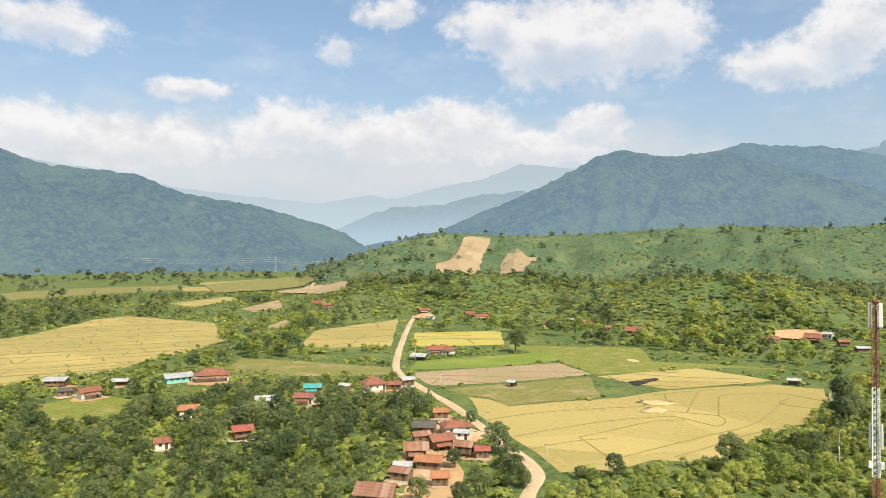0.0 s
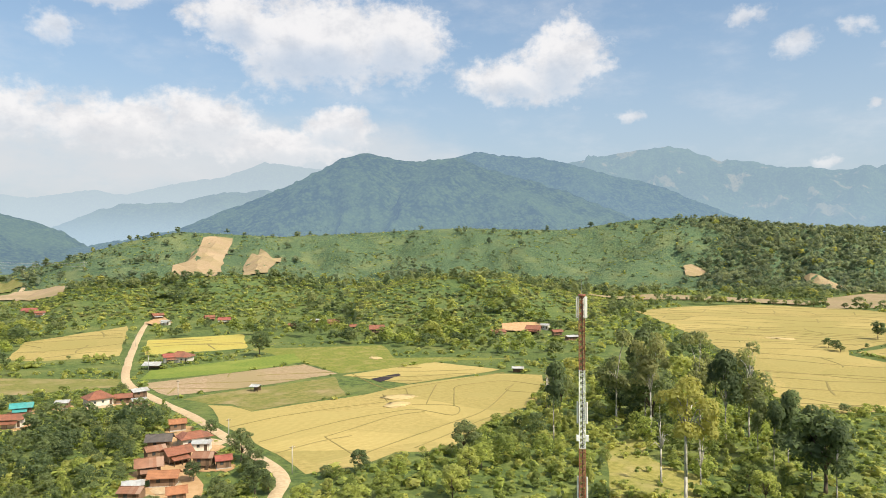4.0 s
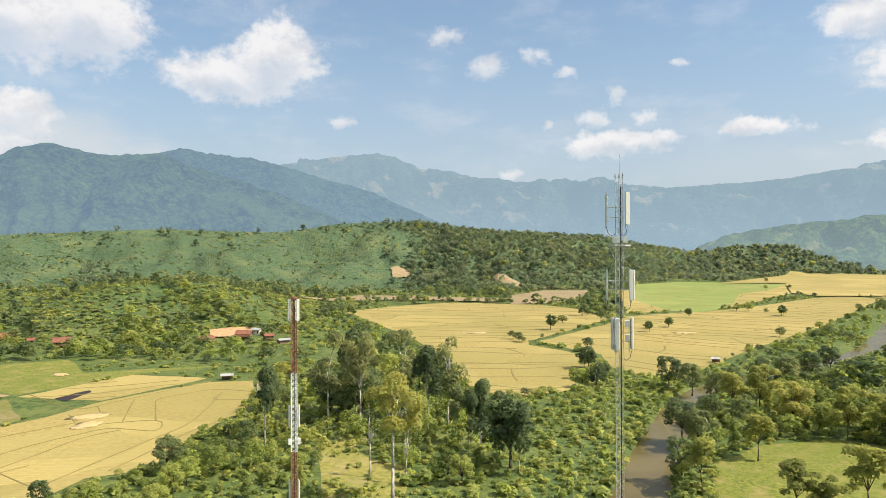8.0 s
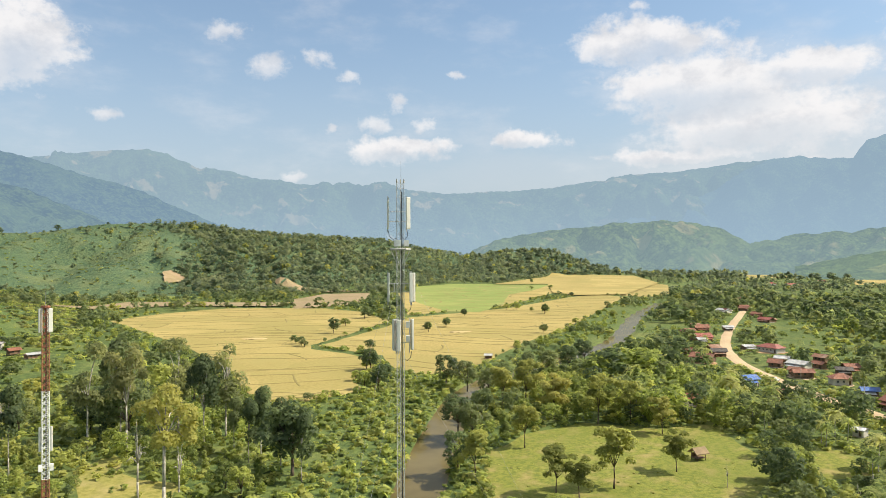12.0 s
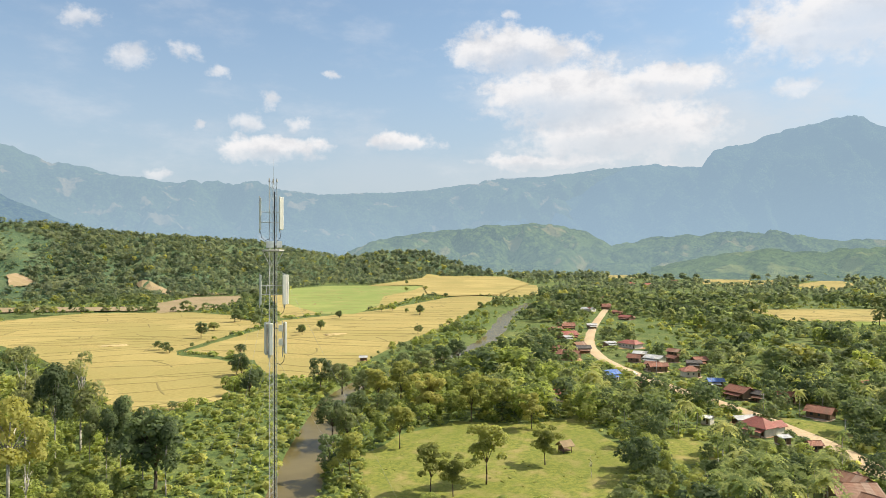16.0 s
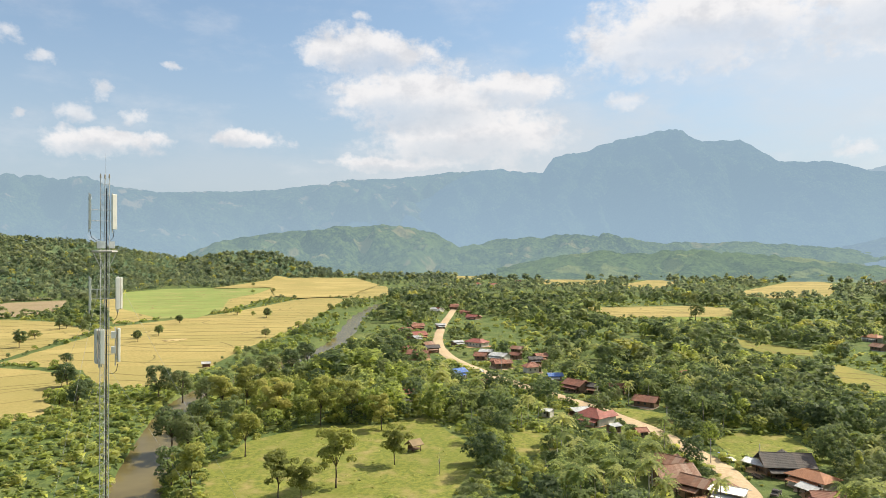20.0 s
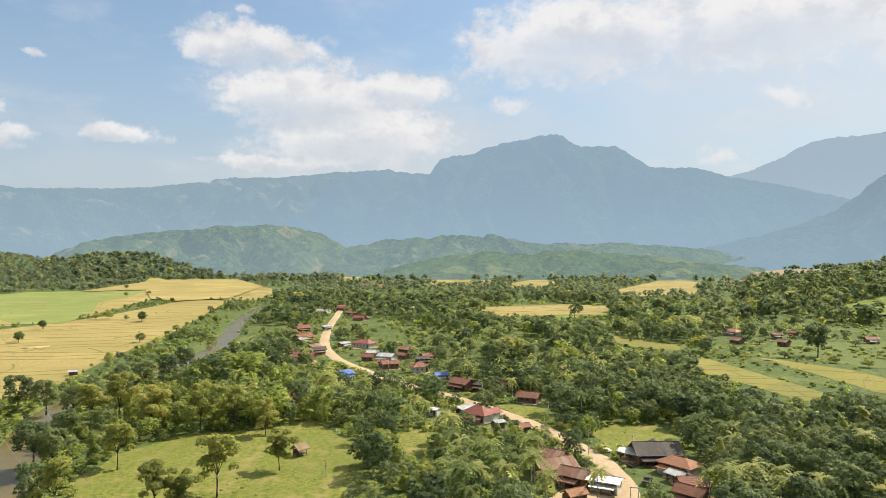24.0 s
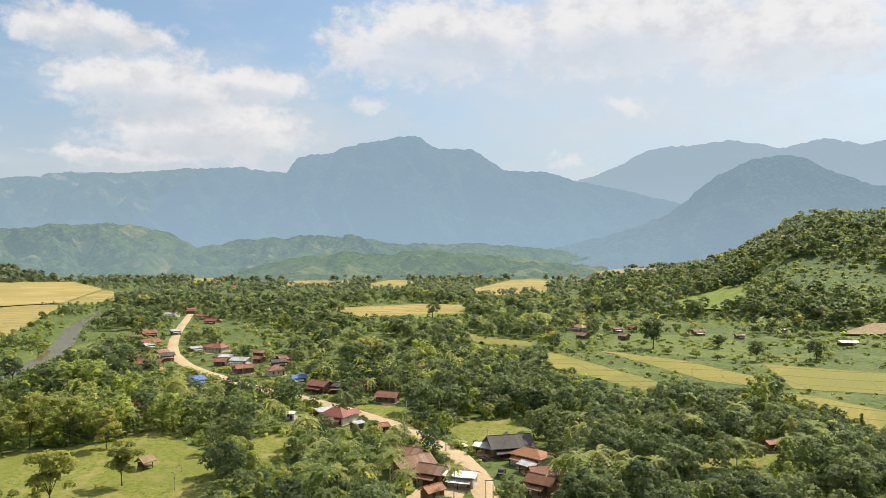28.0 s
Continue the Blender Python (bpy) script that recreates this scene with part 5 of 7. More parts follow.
def palm_thing(seed):
    rng = np.random.default_rng(seed)
    root = new("coconut_palm")
    bm = bmesh.new()
    pts = [(0, 0, -0.3), (0.02, 0, 3), (0.15, 0, 6.5), (0.35, 0, 9.7)]
    for a, b, ra, rb in zip(pts, pts[1:], (0.2, 0.14, 0.12), (0.14, 0.12, 0.1)):
        rod(bm, a, b, ra, rb, 6)
    part("trunk", bm, BARK_PALE, root, smooth_faces=True)
    crown = new("crown", tri_mesh("crown", frond_normals(palm_fronds(rng)), LEAF_PALM))
    crown.parent = root
    return tagged(root, "coconut palm with arching green fronds", "palm", "coconut palms")


rng = np.random.default_rng(7)
protos = {k: [tree_thing(k, 100 + 10 * i + j) for j in range(3)] for i, k in enumerate(KINDS)}
protos["palm"] = [palm_thing(500 + j) for j in range(3)]
used = {k: [False] * len(v) for k, v in protos.items()}


def plant(kind, x, y, h, turn, wide=1.0, pick=0):
    j = pick % len(protos[kind])
    s = h / 10.0
    m = pose(x, y, float(ground_z(x, y)), 0, 0, math.degrees(turn))
    ob = protos[kind][j]
    if used[kind][j]:
        ob = copy_thing(ob, m)
    else:
        used[kind][j] = True
        ob.matrix_basis = m
    ob.scale = (s * wide, s * wide, s)
    return ob


# ---- where things stand ----
HOUSES = WEST_HAMLET + WEST_STREET + WEST_FAR + KNOLL_FOOT + EAST_FAR + EAST_INFILL + EAST_STREET + EAST_OUT + EAST_NEAR + SOUTH_FAR
OPEN = [WEST_YARD] + OPEN_GROUNDS + STRAW_FIELDS + BARE_FIELDS + GREEN_FIELDS + MEADOWS + SLOPE_FIELDS + EARTH_CUTS


def free(x, y, road=6.5, river=1.0, clear=1.0):
    """Where trees may grow."""
    ok = np.ones(np.shape(x), bool)
    r = np.hypot(x, y)
    for poly in OPEN:
        px, py = [p[0] for p in poly], [p[1] for p in poly]
        near = (x > min(px)) & (x < max(px)) & (y > min(py)) & (y < max(py)) & ok
        if near.any():
            idx = np.nonzero(near)[0]
            ok[idx] &= ~inside(x[idx], y[idx], poly)
    ok &= line_dist(x, y, road_west[::2]) > road
    ok &= line_dist(x, y, road_east[::2]) > road
    ok &= line_dist(x, y, curve(YARD)) > road + 4
    ok &= line_dist(x, y, curve(LANE_W)) > road
    ok &= line_dist(x, y, river_line[::3]) > RIVER_W * 0.5 + river
    for hx, hy, w, *_ in HOUSES:
        dx, dy = x - hx, y - hy
        hr = math.hypot(hx, hy)
        along = (dx * hx + dy * hy) / hr
        across = np.abs(dx * hy - dy * hx) / hr
        ok &= ~((across < w * 0.5 + clear * (2.5 if hr < 360 else 1.0)) & (along < w * 0.45 + clear) & (along > -w * 0.5 - clear * (13 if hr < 360 else 8 if hx > 0.5 * hy else 6)))
    return ok


def scatter(r0, r1, gap, a0=-36.0, a1=137.0, seed=0):
    """Uneven points between two distances."""
    rg = np.random.default_rng(seed)
    n = int(2 * r1 / gap)
    gx, gy = np.meshgrid(np.arange(n) * gap - r1, np.arange(n) * gap - r1)
    x = (gx + rg.uniform(-0.48, 0.48, gx.shape) * gap).ravel()
    y = (gy + rg.uniform(-0.48, 0.48, gx.shape) * gap).ravel()
    r, a = np.hypot(x, y), np.degrees(np.arctan2(x, y))
    k = (r > r0) & (r < r1) & (a > a0) & (a < a1)
    return x[k], y[k], rg


def thick(x, y):
    """How thick the woods stand, 0 to 1."""
    az, r = np.degrees(np.arctan2(x, y)), np.hypot(x, y)
    d = 0.25 + 1.5 * (fbm(x / 55, y / 55, 77, 3) - 0.42)
    z = ground_z(x, y)
    d = np.where((az > 62) & (r < 430), 0.80 + 2.2 * (fbm(x / 45, y / 45, 77, 3) - 0.46), d)
    d = np.where((az > 62) & (r >= 430) & (r < 1050), np.where(az < 84, 0.75, np.where(az < 96, 0.45, 0.32)) + 3.6 * (fbm(x / 60, y / 60, 77, 3) - 0.5), d)
    d = np.where((az < 3) & (r < 330), d + 0.5, d)
    d = np.where((az > 20) & (az < 50) & (r > 165) & (r < 300), d + 0.06, d)
    d = np.where((az > 46) & (az < 62) & (r < 290), d - 0.75, d)
    d = np.where((az > 10) & (az < 47) & (r < 185), d - 0.22, d)
    over = y - np.interp(x, [p[0] for p in RIVER], [p[1] for p in RIVER])
    d = np.where((x > 240) & (x < 900) & (over > 0) & (over < 55), d - 0.6, d)
    d = np.where((x > 158) & (x < 204) & (y > -34) & (y < 4), 0.22, d)
    d = np.where((az > 92) & (r < 330), d + 0.2, d)
    d = np.where(z > 2, np.where(r < 1000, 0.10, 0.5) + 2.0 * (fbm(x / 60, y / 60, 31, 3) - 0.5), d)
    d = np.where((r > 1000) & (az < 43), 0.02 + 0.4 * (fbm(x / 60, y / 60, 31, 3) > 0.66), d)
    azw = az + 12 * (fbm(x / 130, y / 130, 81, 3) - 0.5)
    d = np.where((azw > 42.5) & (az < 76) & (r > 1060) & (z > 1.0), 0.9 + 1.5 * (fbm(x / 70, y / 70, 12, 2) - 0.45), d)
    d = np.where((z > 3) & (az > 98), 0.7 + 7.0 * (fbm(x / 130, y / 130, 53, 3) - 0.5), d)
    return np.clip(d, 0, 1)


def lowered(x, y, h):
    """Tree heights, kept down where taller ones would shut out the fields and the road behind."""
    x, y, h = np.asarray(x, float), np.asarray(y, float), np.asarray(h, float).copy()
    z = ground_z(x, y)
    for _ in range(4):
        bad = np.zeros(len(x), bool)
        for share in (0.5, 0.75, 1.0):
            f = EYE[2] / np.maximum(EYE[2] - z - h * share, 5.0)
            px, py = x * f, y * f
            for poly in STRAW_FIELDS + GREEN_FIELDS + MEADOWS:
                qx, qy = [p[0] for p in poly], [p[1] for p in poly]
                near = (px > min(qx)) & (px < max(qx)) & (py > min(qy)) & (py < max(qy)) & ~bad
                if near.any():
                    idx = np.nonzero(near)[0]
                    bad[idx] |= inside(px[idx], py[idx], poly)
            for hx, hy, hw, *_ in HOUSES:
                if hx * hx + hy * hy < 500 ** 2:
                    bad |= np.hypot(px - hx, py - hy) < 0.55 * hw + 1.5
            bad |= line_dist(px, py, road_east[::3]) < 3.5
            bad |= (line_dist(px, py, river_line[::3]) < 5.0) & (np.hypot(px, py) > 190)
        h = np.where(bad, h * 0.74, h)
    return h


def template(kind, count, size, seed):
    rg = np.random.default_rng(seed)
    if kind == "banana":
        v = frond_normals(banana_leaves(rg))
    elif kind == "palm":
        v = frond_normals(palm_fronds(rg, 14, 4))
    else:
        v = tufts(crown_blobs(kind, rg), count, size, rg)
    return v


def stuff(name, rows, temps, mat, label, category):
    """Many trees joined into one mesh; rows of x, y, z, scale, width, turn, template."""
    rows = np.array(rows)
    out, tones, normals = [], [], []
    for k, (v, nv) in enumerate(temps):
        q = rows[rows[:, 6].astype(int) == k]
        if not len(q):
            continue
        c, s = np.cos(q[:, 5]), np.sin(q[:, 5])
        X = (v[None, :, 0] * c[:, None] - v[None, :, 1] * s[:, None]) * (q[:, 3] * q[:, 4])[:, None] + q[:, 0:1]
        Y = (v[None, :, 0] * s[:, None] + v[None, :, 1] * c[:, None]) * (q[:, 3] * q[:, 4])[:, None] + q[:, 1:2]
        Z = v[None, :, 2] * q[:, 3:4] + q[:, 2:3]
        out.append(np.stack([X, Y, Z], -1).reshape(-1, 3))
        NX = nv[None, :, 0] * c[:, None] - nv[None, :, 1] * s[:, None]
        NY = nv[None, :, 0] * s[:, None] + nv[None, :, 1] * c[:, None]
        normals.append(np.stack([NX, NY, np.broadcast_to(nv[None, :, 2], NX.shape)], -1).reshape(-1, 3))
        tones.append(np.repeat(np.modf(q[:, 0] * 7.31 + q[:, 1] * 3.17)[0] % 1.0, len(v)))
    ob = new(name, tri_mesh(name, (np.concatenate(out), np.concatenate(normals)), mat))
    ob.data.attributes.new("tone", "FLOAT", "POINT").data.foreach_set("value", np.concatenate(tones).astype(np.float32))
    return tagged(ob, label, category, kind="stuff")


for x, y, h, sp in SOLO_A + SOLO_B + SOLO_C + SOLO_D:
    plant(("dark", "spread", "tall", "thin", "emergent", "bare")[sp], x, y, h, rng.uniform(0, 6.28), (1.1, 1.1, 0.75, 0.8, 0.85, 0.8)[sp], int(rng.integers(3)))

for x, y, h in PALMS + PALMS_B:
    plant("palm", x, y, h, rng.uniform(0, 6.28), 1.0, int(rng.integers(3)))

# bushes along the bunds of the valley fields
for x, y in HEDGES_A + HEDGES_B + HEDGES_C:
    low = 0.55 if y < 0 else 1.0
    plant(("broad", "dark")[int(rng.integers(2))], x, y, low * float(rng.uniform(5.0, 8.5)), rng.uniform(0, 6.28), float(rng.uniform(1.2, 1.7)) / low ** 0.8, int(rng.integers(3)))

# nearest woods: single trees first, the rest joined
x, y, rg = scatter(118, 335, 6.0, seed=3)
k = free(x, y) & (rg.random(len(x)) < thick(x, y))
x, y = x[k], y[k]
order = np.argsort(np.hypot(x, y))
x, y = x[order], y[order]
az = np.degrees(np.arctan2(x, y))
village = np.minimum.reduce([np.hypot(x - hx, y - hy) for hx, hy, *_ in HOUSES])
near_road = np.minimum(line_dist(x, y, road_west[::2]), line_dist(x, y, road_east[::2]))
by_river = line_dist(x, y, river_line[::3])
limit = lowered(x, y, np.full(len(x), 14.0))
count = {"broad": 0, "dark": 0, "column": 0, "palm": 0}
rest = {"broad": [], "dark": [], "column": [], "palm": []}
for i in range(len(x)):
    roll = rg.random()
    if village[i] < 36 and az[i] > 55 and roll < (0.16 if az[i] > 95 else 0.4):
        kind, h = "palm", rg.uniform(8, 13)
    elif roll < (0.06 if az[i] > 104 else 0.18 if az[i] > 82 else 0.15 if az[i] < 3 else 0.80):
        kind, h = "broad", 3.6 + 9.5 * rg.random() ** 1.9
    elif roll < 0.88:
        kind, h = "dark", 4.5 + 9.5 * rg.random() ** 1.7
    else:
        kind, h = "column", rg.uniform(6, 11)
    if az[i] > 75 and kind != "palm":
        h = 6.5 + 11.0 * rg.random() ** 1.3
    h *= 0.5 if by_river[i] < 20 else 0.62 if near_road[i] < 16 else 0.72 if az[i] < 50 else 0.85
    w = rg.uniform(0.95, 1.3)
    if kind == "palm" and limit[i] < 9:
        kind = "broad"
    if kind != "palm" and h > limit[i]:
        w *= min(1.5, (h / limit[i]) ** 0.5)
        h = limit[i] * rg.uniform(0.8, 1.0)
    if count[kind] < {"broad": 120, "dark": 110, "column": 40, "palm": 80}[kind]:
        plant(kind, float(x[i]), float(y[i]), h, rg.uniform(0, 6.28), w, int(rg.integers(3)))
        count[kind] += 1
    else:
        rest[kind].append((x[i], y[i], float(ground_z(x[i], y[i])), h / 10, w, rg.uniform(0, 6.28), rg.integers(4)))
for kind, mat in (("broad", LEAF), ("dark", LEAF_DARK), ("column", LEAF), ("palm", LEAF_PALM)):
    if rest[kind]:
        base = "broad" if kind == "dark" else kind
        close = [q for q in rest[kind] if math.hypot(q[0], q[1]) < 235]
        off = [q for q in rest[kind] if math.hypot(q[0], q[1]) >= 235]
        for some, leaves, size in ((close, 900, 0.34), (off, 330, 0.55)):
            if some:
                stuff("woodland", some, [template(base, leaves, size, 900 + j) for j in range(4)], mat, "dense green trees between houses and fields", "woods")


def woods(name, r0, r1, gap, seed, count, size, heights, factor=1.0, a0=-36.0, a1=137.0):
    x, y, rg = scatter(r0, r1, gap, a0, a1, seed=seed)
    k = free(x, y) & (rg.random(len(x)) < thick(x, y) * factor)
    x, y = x[k], y[k]
    z = ground_z(x, y)
    n = len(x)
    h = (heights[0] - 0.5 + (1.5 * heights[1] - heights[0]) * rg.random(n) ** 1.7) / 10
    h *= np.where((np.degrees(np.arctan2(x, y)) > 62) & (r0 < 1000), 1.3, 1.0)
    h *= np.where(np.minimum(line_dist(x, y, road_west[::2]), line_dist(x, y, road_east[::2])) < 22, 0.6, 1.0)
    h *= np.where(line_dist(x, y, river_line[::3]) < 26, 0.42, 1.0)
    if r0 < 1000:
        h = lowered(x, y, h * 10) / 10
    rows = np.column_stack([x, y, z, h, rg.uniform(0.9, 1.5, n), rg.uniform(0, 6.28, n), rg.integers(0, 4, n)])
    az = np.degrees(np.arctan2(x, y))
    pick = rg.random(n)
    near_v = np.minimum.reduce([np.hypot(x - hx, y - hy) for hx, hy, *_ in HOUSES]) < 40
    rows[near_v, 3] *= 0.75
    palm = near_v & (pick < 0.45) & (az > 55) & (r1 < 800)
    dark = (pick > np.where(az < 45, np.where(r1 < 700, 0.6, 0.85), np.where(az > 92, 0.22, 0.45))) & ~palm
    lite = ~palm & ~dark
    # farther woods take the leaf colours that have haze in them
    for sel, mat, base in ((palm, LEAF_PALM, "palm"), (dark, LEAF_DARK if r1 < 1100 else LEAF_VALLEY_HAZE, "broad"), (lite & (pick > 0.04), LEAF if r1 < 700 else LEAF_FAR_HAZE if r1 < 1200 else LEAF_VALLEY_HAZE, "broad"), (lite & (pick <= 0.04), LEAF_YELLOW, "broad")):
        if sel.any():
            stuff(name, rows[sel], [template(base, count, size, seed * 10 + j) for j in range(4)], mat, "green trees spread over the valley", "woods")


woods("woodland", 335, 620, 7.2, 11, 150, 0.85, (4.5, 9.0))
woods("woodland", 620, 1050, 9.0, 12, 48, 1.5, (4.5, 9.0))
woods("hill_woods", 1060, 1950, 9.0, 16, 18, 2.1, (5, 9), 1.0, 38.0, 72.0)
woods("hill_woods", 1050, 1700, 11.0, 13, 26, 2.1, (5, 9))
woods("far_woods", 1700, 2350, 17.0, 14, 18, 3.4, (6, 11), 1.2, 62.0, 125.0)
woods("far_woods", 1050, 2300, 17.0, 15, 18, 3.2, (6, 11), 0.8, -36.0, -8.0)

# scrub between the trees
x, y, rg = scatter(118, 400, 4.2, seed=21)
k = free(x, y, 3.6, 0.0, 0.6) & (rg.random(len(x)) < np.where((np.degrees(np.arctan2(x, y)) > 44) & (np.degrees(np.arctan2(x, y)) < 64), 0.85, 0.18 + 0.5 * (fbm(x / 22, y / 22, 5, 3) > 0.45)))
x, y = x[k], y[k]
n = len(x)
rows = np.column_stack([x, y, ground_z(x, y) - 0.2, rg.uniform(0.12, 0.42, n), rg.uniform(0.9, 1.6, n), rg.uniform(0, 6.28, n), rg.integers(0, 4, n)])
stuff("scrub", rows, [template("bush", 30, 2.1, 700 + j) for j in range(4)], LEAF_SCRUB, "low bright green scrub and bushes", "scrub")
x, y, rg = scatter(420, 1050, 8.0, seed=22)
k = free(x, y, 5.0, 0.0, 1.0) & (rg.random(len(x)) < 0.55 * (fbm(x / 40, y / 40, 8, 3) > 0.42))
x, y = x[k], y[k]
n = len(x)
rows = np.column_stack([x, y, ground_z(x, y) - 0.2, rg.uniform(0.2, 0.5, n), rg.uniform(0.9, 1.7, n), rg.uniform(0, 6.28, n), rg.integers(0, 4, n)])
stuff("scrub", rows, [template("bush", 22, 2.6, 720 + j) for j in range(4)], LEAF_SCRUB, "low green scrub on the valley floor and knolls", "scrub")
# shrubs on the slopes
x, y, rg = scatter(480, 1500, 4.3, a1=45.0, seed=24)
x2, y2, rg2 = scatter(600, 1250, 7.5, a0=98.0, seed=25)
x, y = np.concatenate([x, x2]), np.concatenate([y, y2])
k = (ground_z(x, y) > 2) & free(x, y) & (rg.random(len(x)) < np.where((np.hypot(x, y) > 1000) & (x < y), 0.20, 1.0) * np.clip(3.0 * (fbm(x / 45, y / 45, 18, 4) - 0.20), 0.35, 0.97))
x, y = x[k], y[k]
n = len(x)
rows = np.column_stack([x, y, ground_z(x, y) - 0.4, rg.uniform(0.10, 0.34, n), rg.uniform(1.2, 2.3, n), rg.uniform(0, 6.28, n), rg.integers(0, 4, n)])
part_a = rg.random(n) < 0.5
stuff("hill_scrub", rows[part_a], [template("bush", 16, 2.6, 740 + j) for j in range(4)], LEAF_SCRUB, "bright green scrub on the hill slopes", "scrub")
stuff("hill_scrub", rows[~part_a], [template("bush", 16, 2.6, 750 + j) for j in range(4)], LEAF_HILL, "green scrub on the hill slopes", "scrub")
# weeds and low bushes under the trees
x, y, rg = scatter(140, 380, 3.0, seed=31)
k = free(x, y, 3.4, 0.5, 0.4) & (rg.random(len(x)) < 0.62)
x, y = x[k], y[k]
n = len(x)
rows = np.column_stack([x, y, ground_z(x, y) - 0.15, rg.uniform(0.05, 0.17, n), rg.uniform(1.2, 2.4, n), rg.uniform(0, 6.28, n), rg.integers(0, 4, n)])
stuff("weeds", rows, [template("bush", 14, 3.0, 780 + j) for j in range(4)], LEAF_SCRUB, "rank weeds and low bushes between the trees", "weeds")
# tussocks on the meadows
x, y, rg = scatter(140, 330, 3.2, seed=33)
k = np.zeros(len(x), bool)
for poly in MEADOWS:
    k |= inside(x, y, poly)
k &= rg.random(len(x)) < np.clip(1.8 * (fbm(x / 14, y / 14, 91, 3) - 0.36), 0.03, 0.8)
x, y = x[k], y[k]
n = len(x)
rows = np.column_stack([x, y, np.full(n, -0.08), rg.uniform(0.015, 0.045, n), rg.uniform(1.5, 3.5, n), rg.uniform(0, 6.28, n), rg.integers(0, 4, n)])
stuff("tussocks", rows, [template("bush", 12, 3.2, 790 + j) for j in range(4)], LEAF_YELLOW, "tufts of yellowing grass on the meadow", "grass")

# bushes creeping into the dry clearing below the tall trees
x, y, rg = scatter(150, 250, 2.6, seed=37)
k = inside(x, y, MEADOW_PLOT_2) & (rg.random(len(x)) < np.clip(4.0 * (fbm(x / 11, y / 11, 57, 3) - 0.46), 0.02, 0.9))
x, y = x[k], y[k]
n = len(x)
rows = np.column_stack([x, y, np.full(n, -0.1), rg.uniform(0.06, 0.26, n), rg.uniform(1.0, 1.9, n), rg.uniform(0, 6.28, n), rg.integers(0, 4, n)])
stuff("weeds", rows, [template("bush", 26, 2.2, 795 + j) for j in range(4)], LEAF_SCRUB, "green bushes in the dry grass clearing", "weeds")


# threshed straw left on the stubble
for i, (hx, hy, hr) in enumerate(STRAW_HEAPS):
    bm = bmesh.new()
    bmesh.ops.create_icosphere(bm, subdivisions=3, radius=hr)
    for v in bm.verts:
        q = 1 + 0.5 * (noise.noise(v.co * 0.6 + Vector((i * 7, 0, 0))))
        v.co = Vector((v.co.x * q * 1.5, v.co.y * q, max(-0.05, v.co.z) * 0.06 * q))
    bmesh.ops.delete(bm, geom=[f for f in bm.faces if f.calc_center_median().z < 0], context="FACES")
    ob = part("straw_mound", bm, STRAW_HEAP, None, smooth_faces=True)
    ob.matrix_basis = pose(hx, hy, 0.17 if math.hypot(hx, hy) < 700 else 0.3, 0, 0, 30 * i)
    tagged(ob, "low pale heap of threshed straw on stubble", "straw heap", "straw heaps")

# rank growth along the field edges
x, y, rg = scatter(150, 620, 4.5, seed=35)
k = np.zeros(len(x), bool)
for poly in OPEN_GROUNDS[:2]:
    k |= inside(x, y, poly)
for poly in STRAW_FIELDS + GREEN_FIELDS[:8] + BARE_FIELDS + MEADOWS:
    k &= ~inside(x, y, poly)
k &= (line_dist(x, y, road_west[::2]) > 5) & (rg.random(len(x)) < np.clip(2.2 * (fbm(x / 25, y / 25, 66, 3) - 0.4), 0.04, 0.8))
x, y = x[k], y[k]
n = len(x)
rows = np.column_stack([x, y, np.full(n, -0.15), rg.uniform(0.08, 0.26, n), rg.uniform(1.2, 2.2, n), rg.uniform(0, 6.28, n), rg.integers(0, 4, n)])
stuff("hedge_growth", rows, [template("bush", 18, 2.8, 810 + j) for j in range(4)], LEAF_SCRUB, "rank green growth along field edges", "scrub")

# banana groves by the houses
x, y, rg = scatter(150, 520, 3.4, seed=41)
by = np.minimum.reduce([np.hypot(x - hx, y - hy) for hx, hy, *_ in HOUSES])
k = free(x, y, 4.0, 2.0, 0.8) & (by < 30) & (rg.random(len(x)) < np.clip(2.5 * (fbm(x / 18, y / 18, 44, 2) - 0.5), 0.0, 0.6))
x, y = x[k], y[k]
n = len(x)
rows = np.column_stack([x, y, ground_z(x, y) - 0.3, rg.uniform(0.22, 0.42, n), rg.uniform(0.9, 1.3, n), rg.uniform(0, 6.28, n), rg.integers(0, 4, n)])
stuff("banana_grove", rows, [template("banana", 0, 0, 830 + j) for j in range(4)], LEAF_SCRUB, "broad-leaved bright green banana plants by houses", "banana plants")

# trees that were not needed are taken away
for k, obs in protos.items():
    for j, ob in enumerate(obs):
        if not used[k][j]:
            for o in (*ob.children_recursive, ob):
                bpy.data.objects.remove(o)

# ---- houses ----
WALLS = (WALL_WHITE, WALL_WOOD, WALL_TEAL, DARK_WOOD)
ROOF_WORDS = ("red-brown", "orange", "rusty", "grey tin", "dark", "blue", "teal", "bright red")
WALL_WORDS = ("whitewashed walls", "timber walls on posts", "teal walls", "open sides")


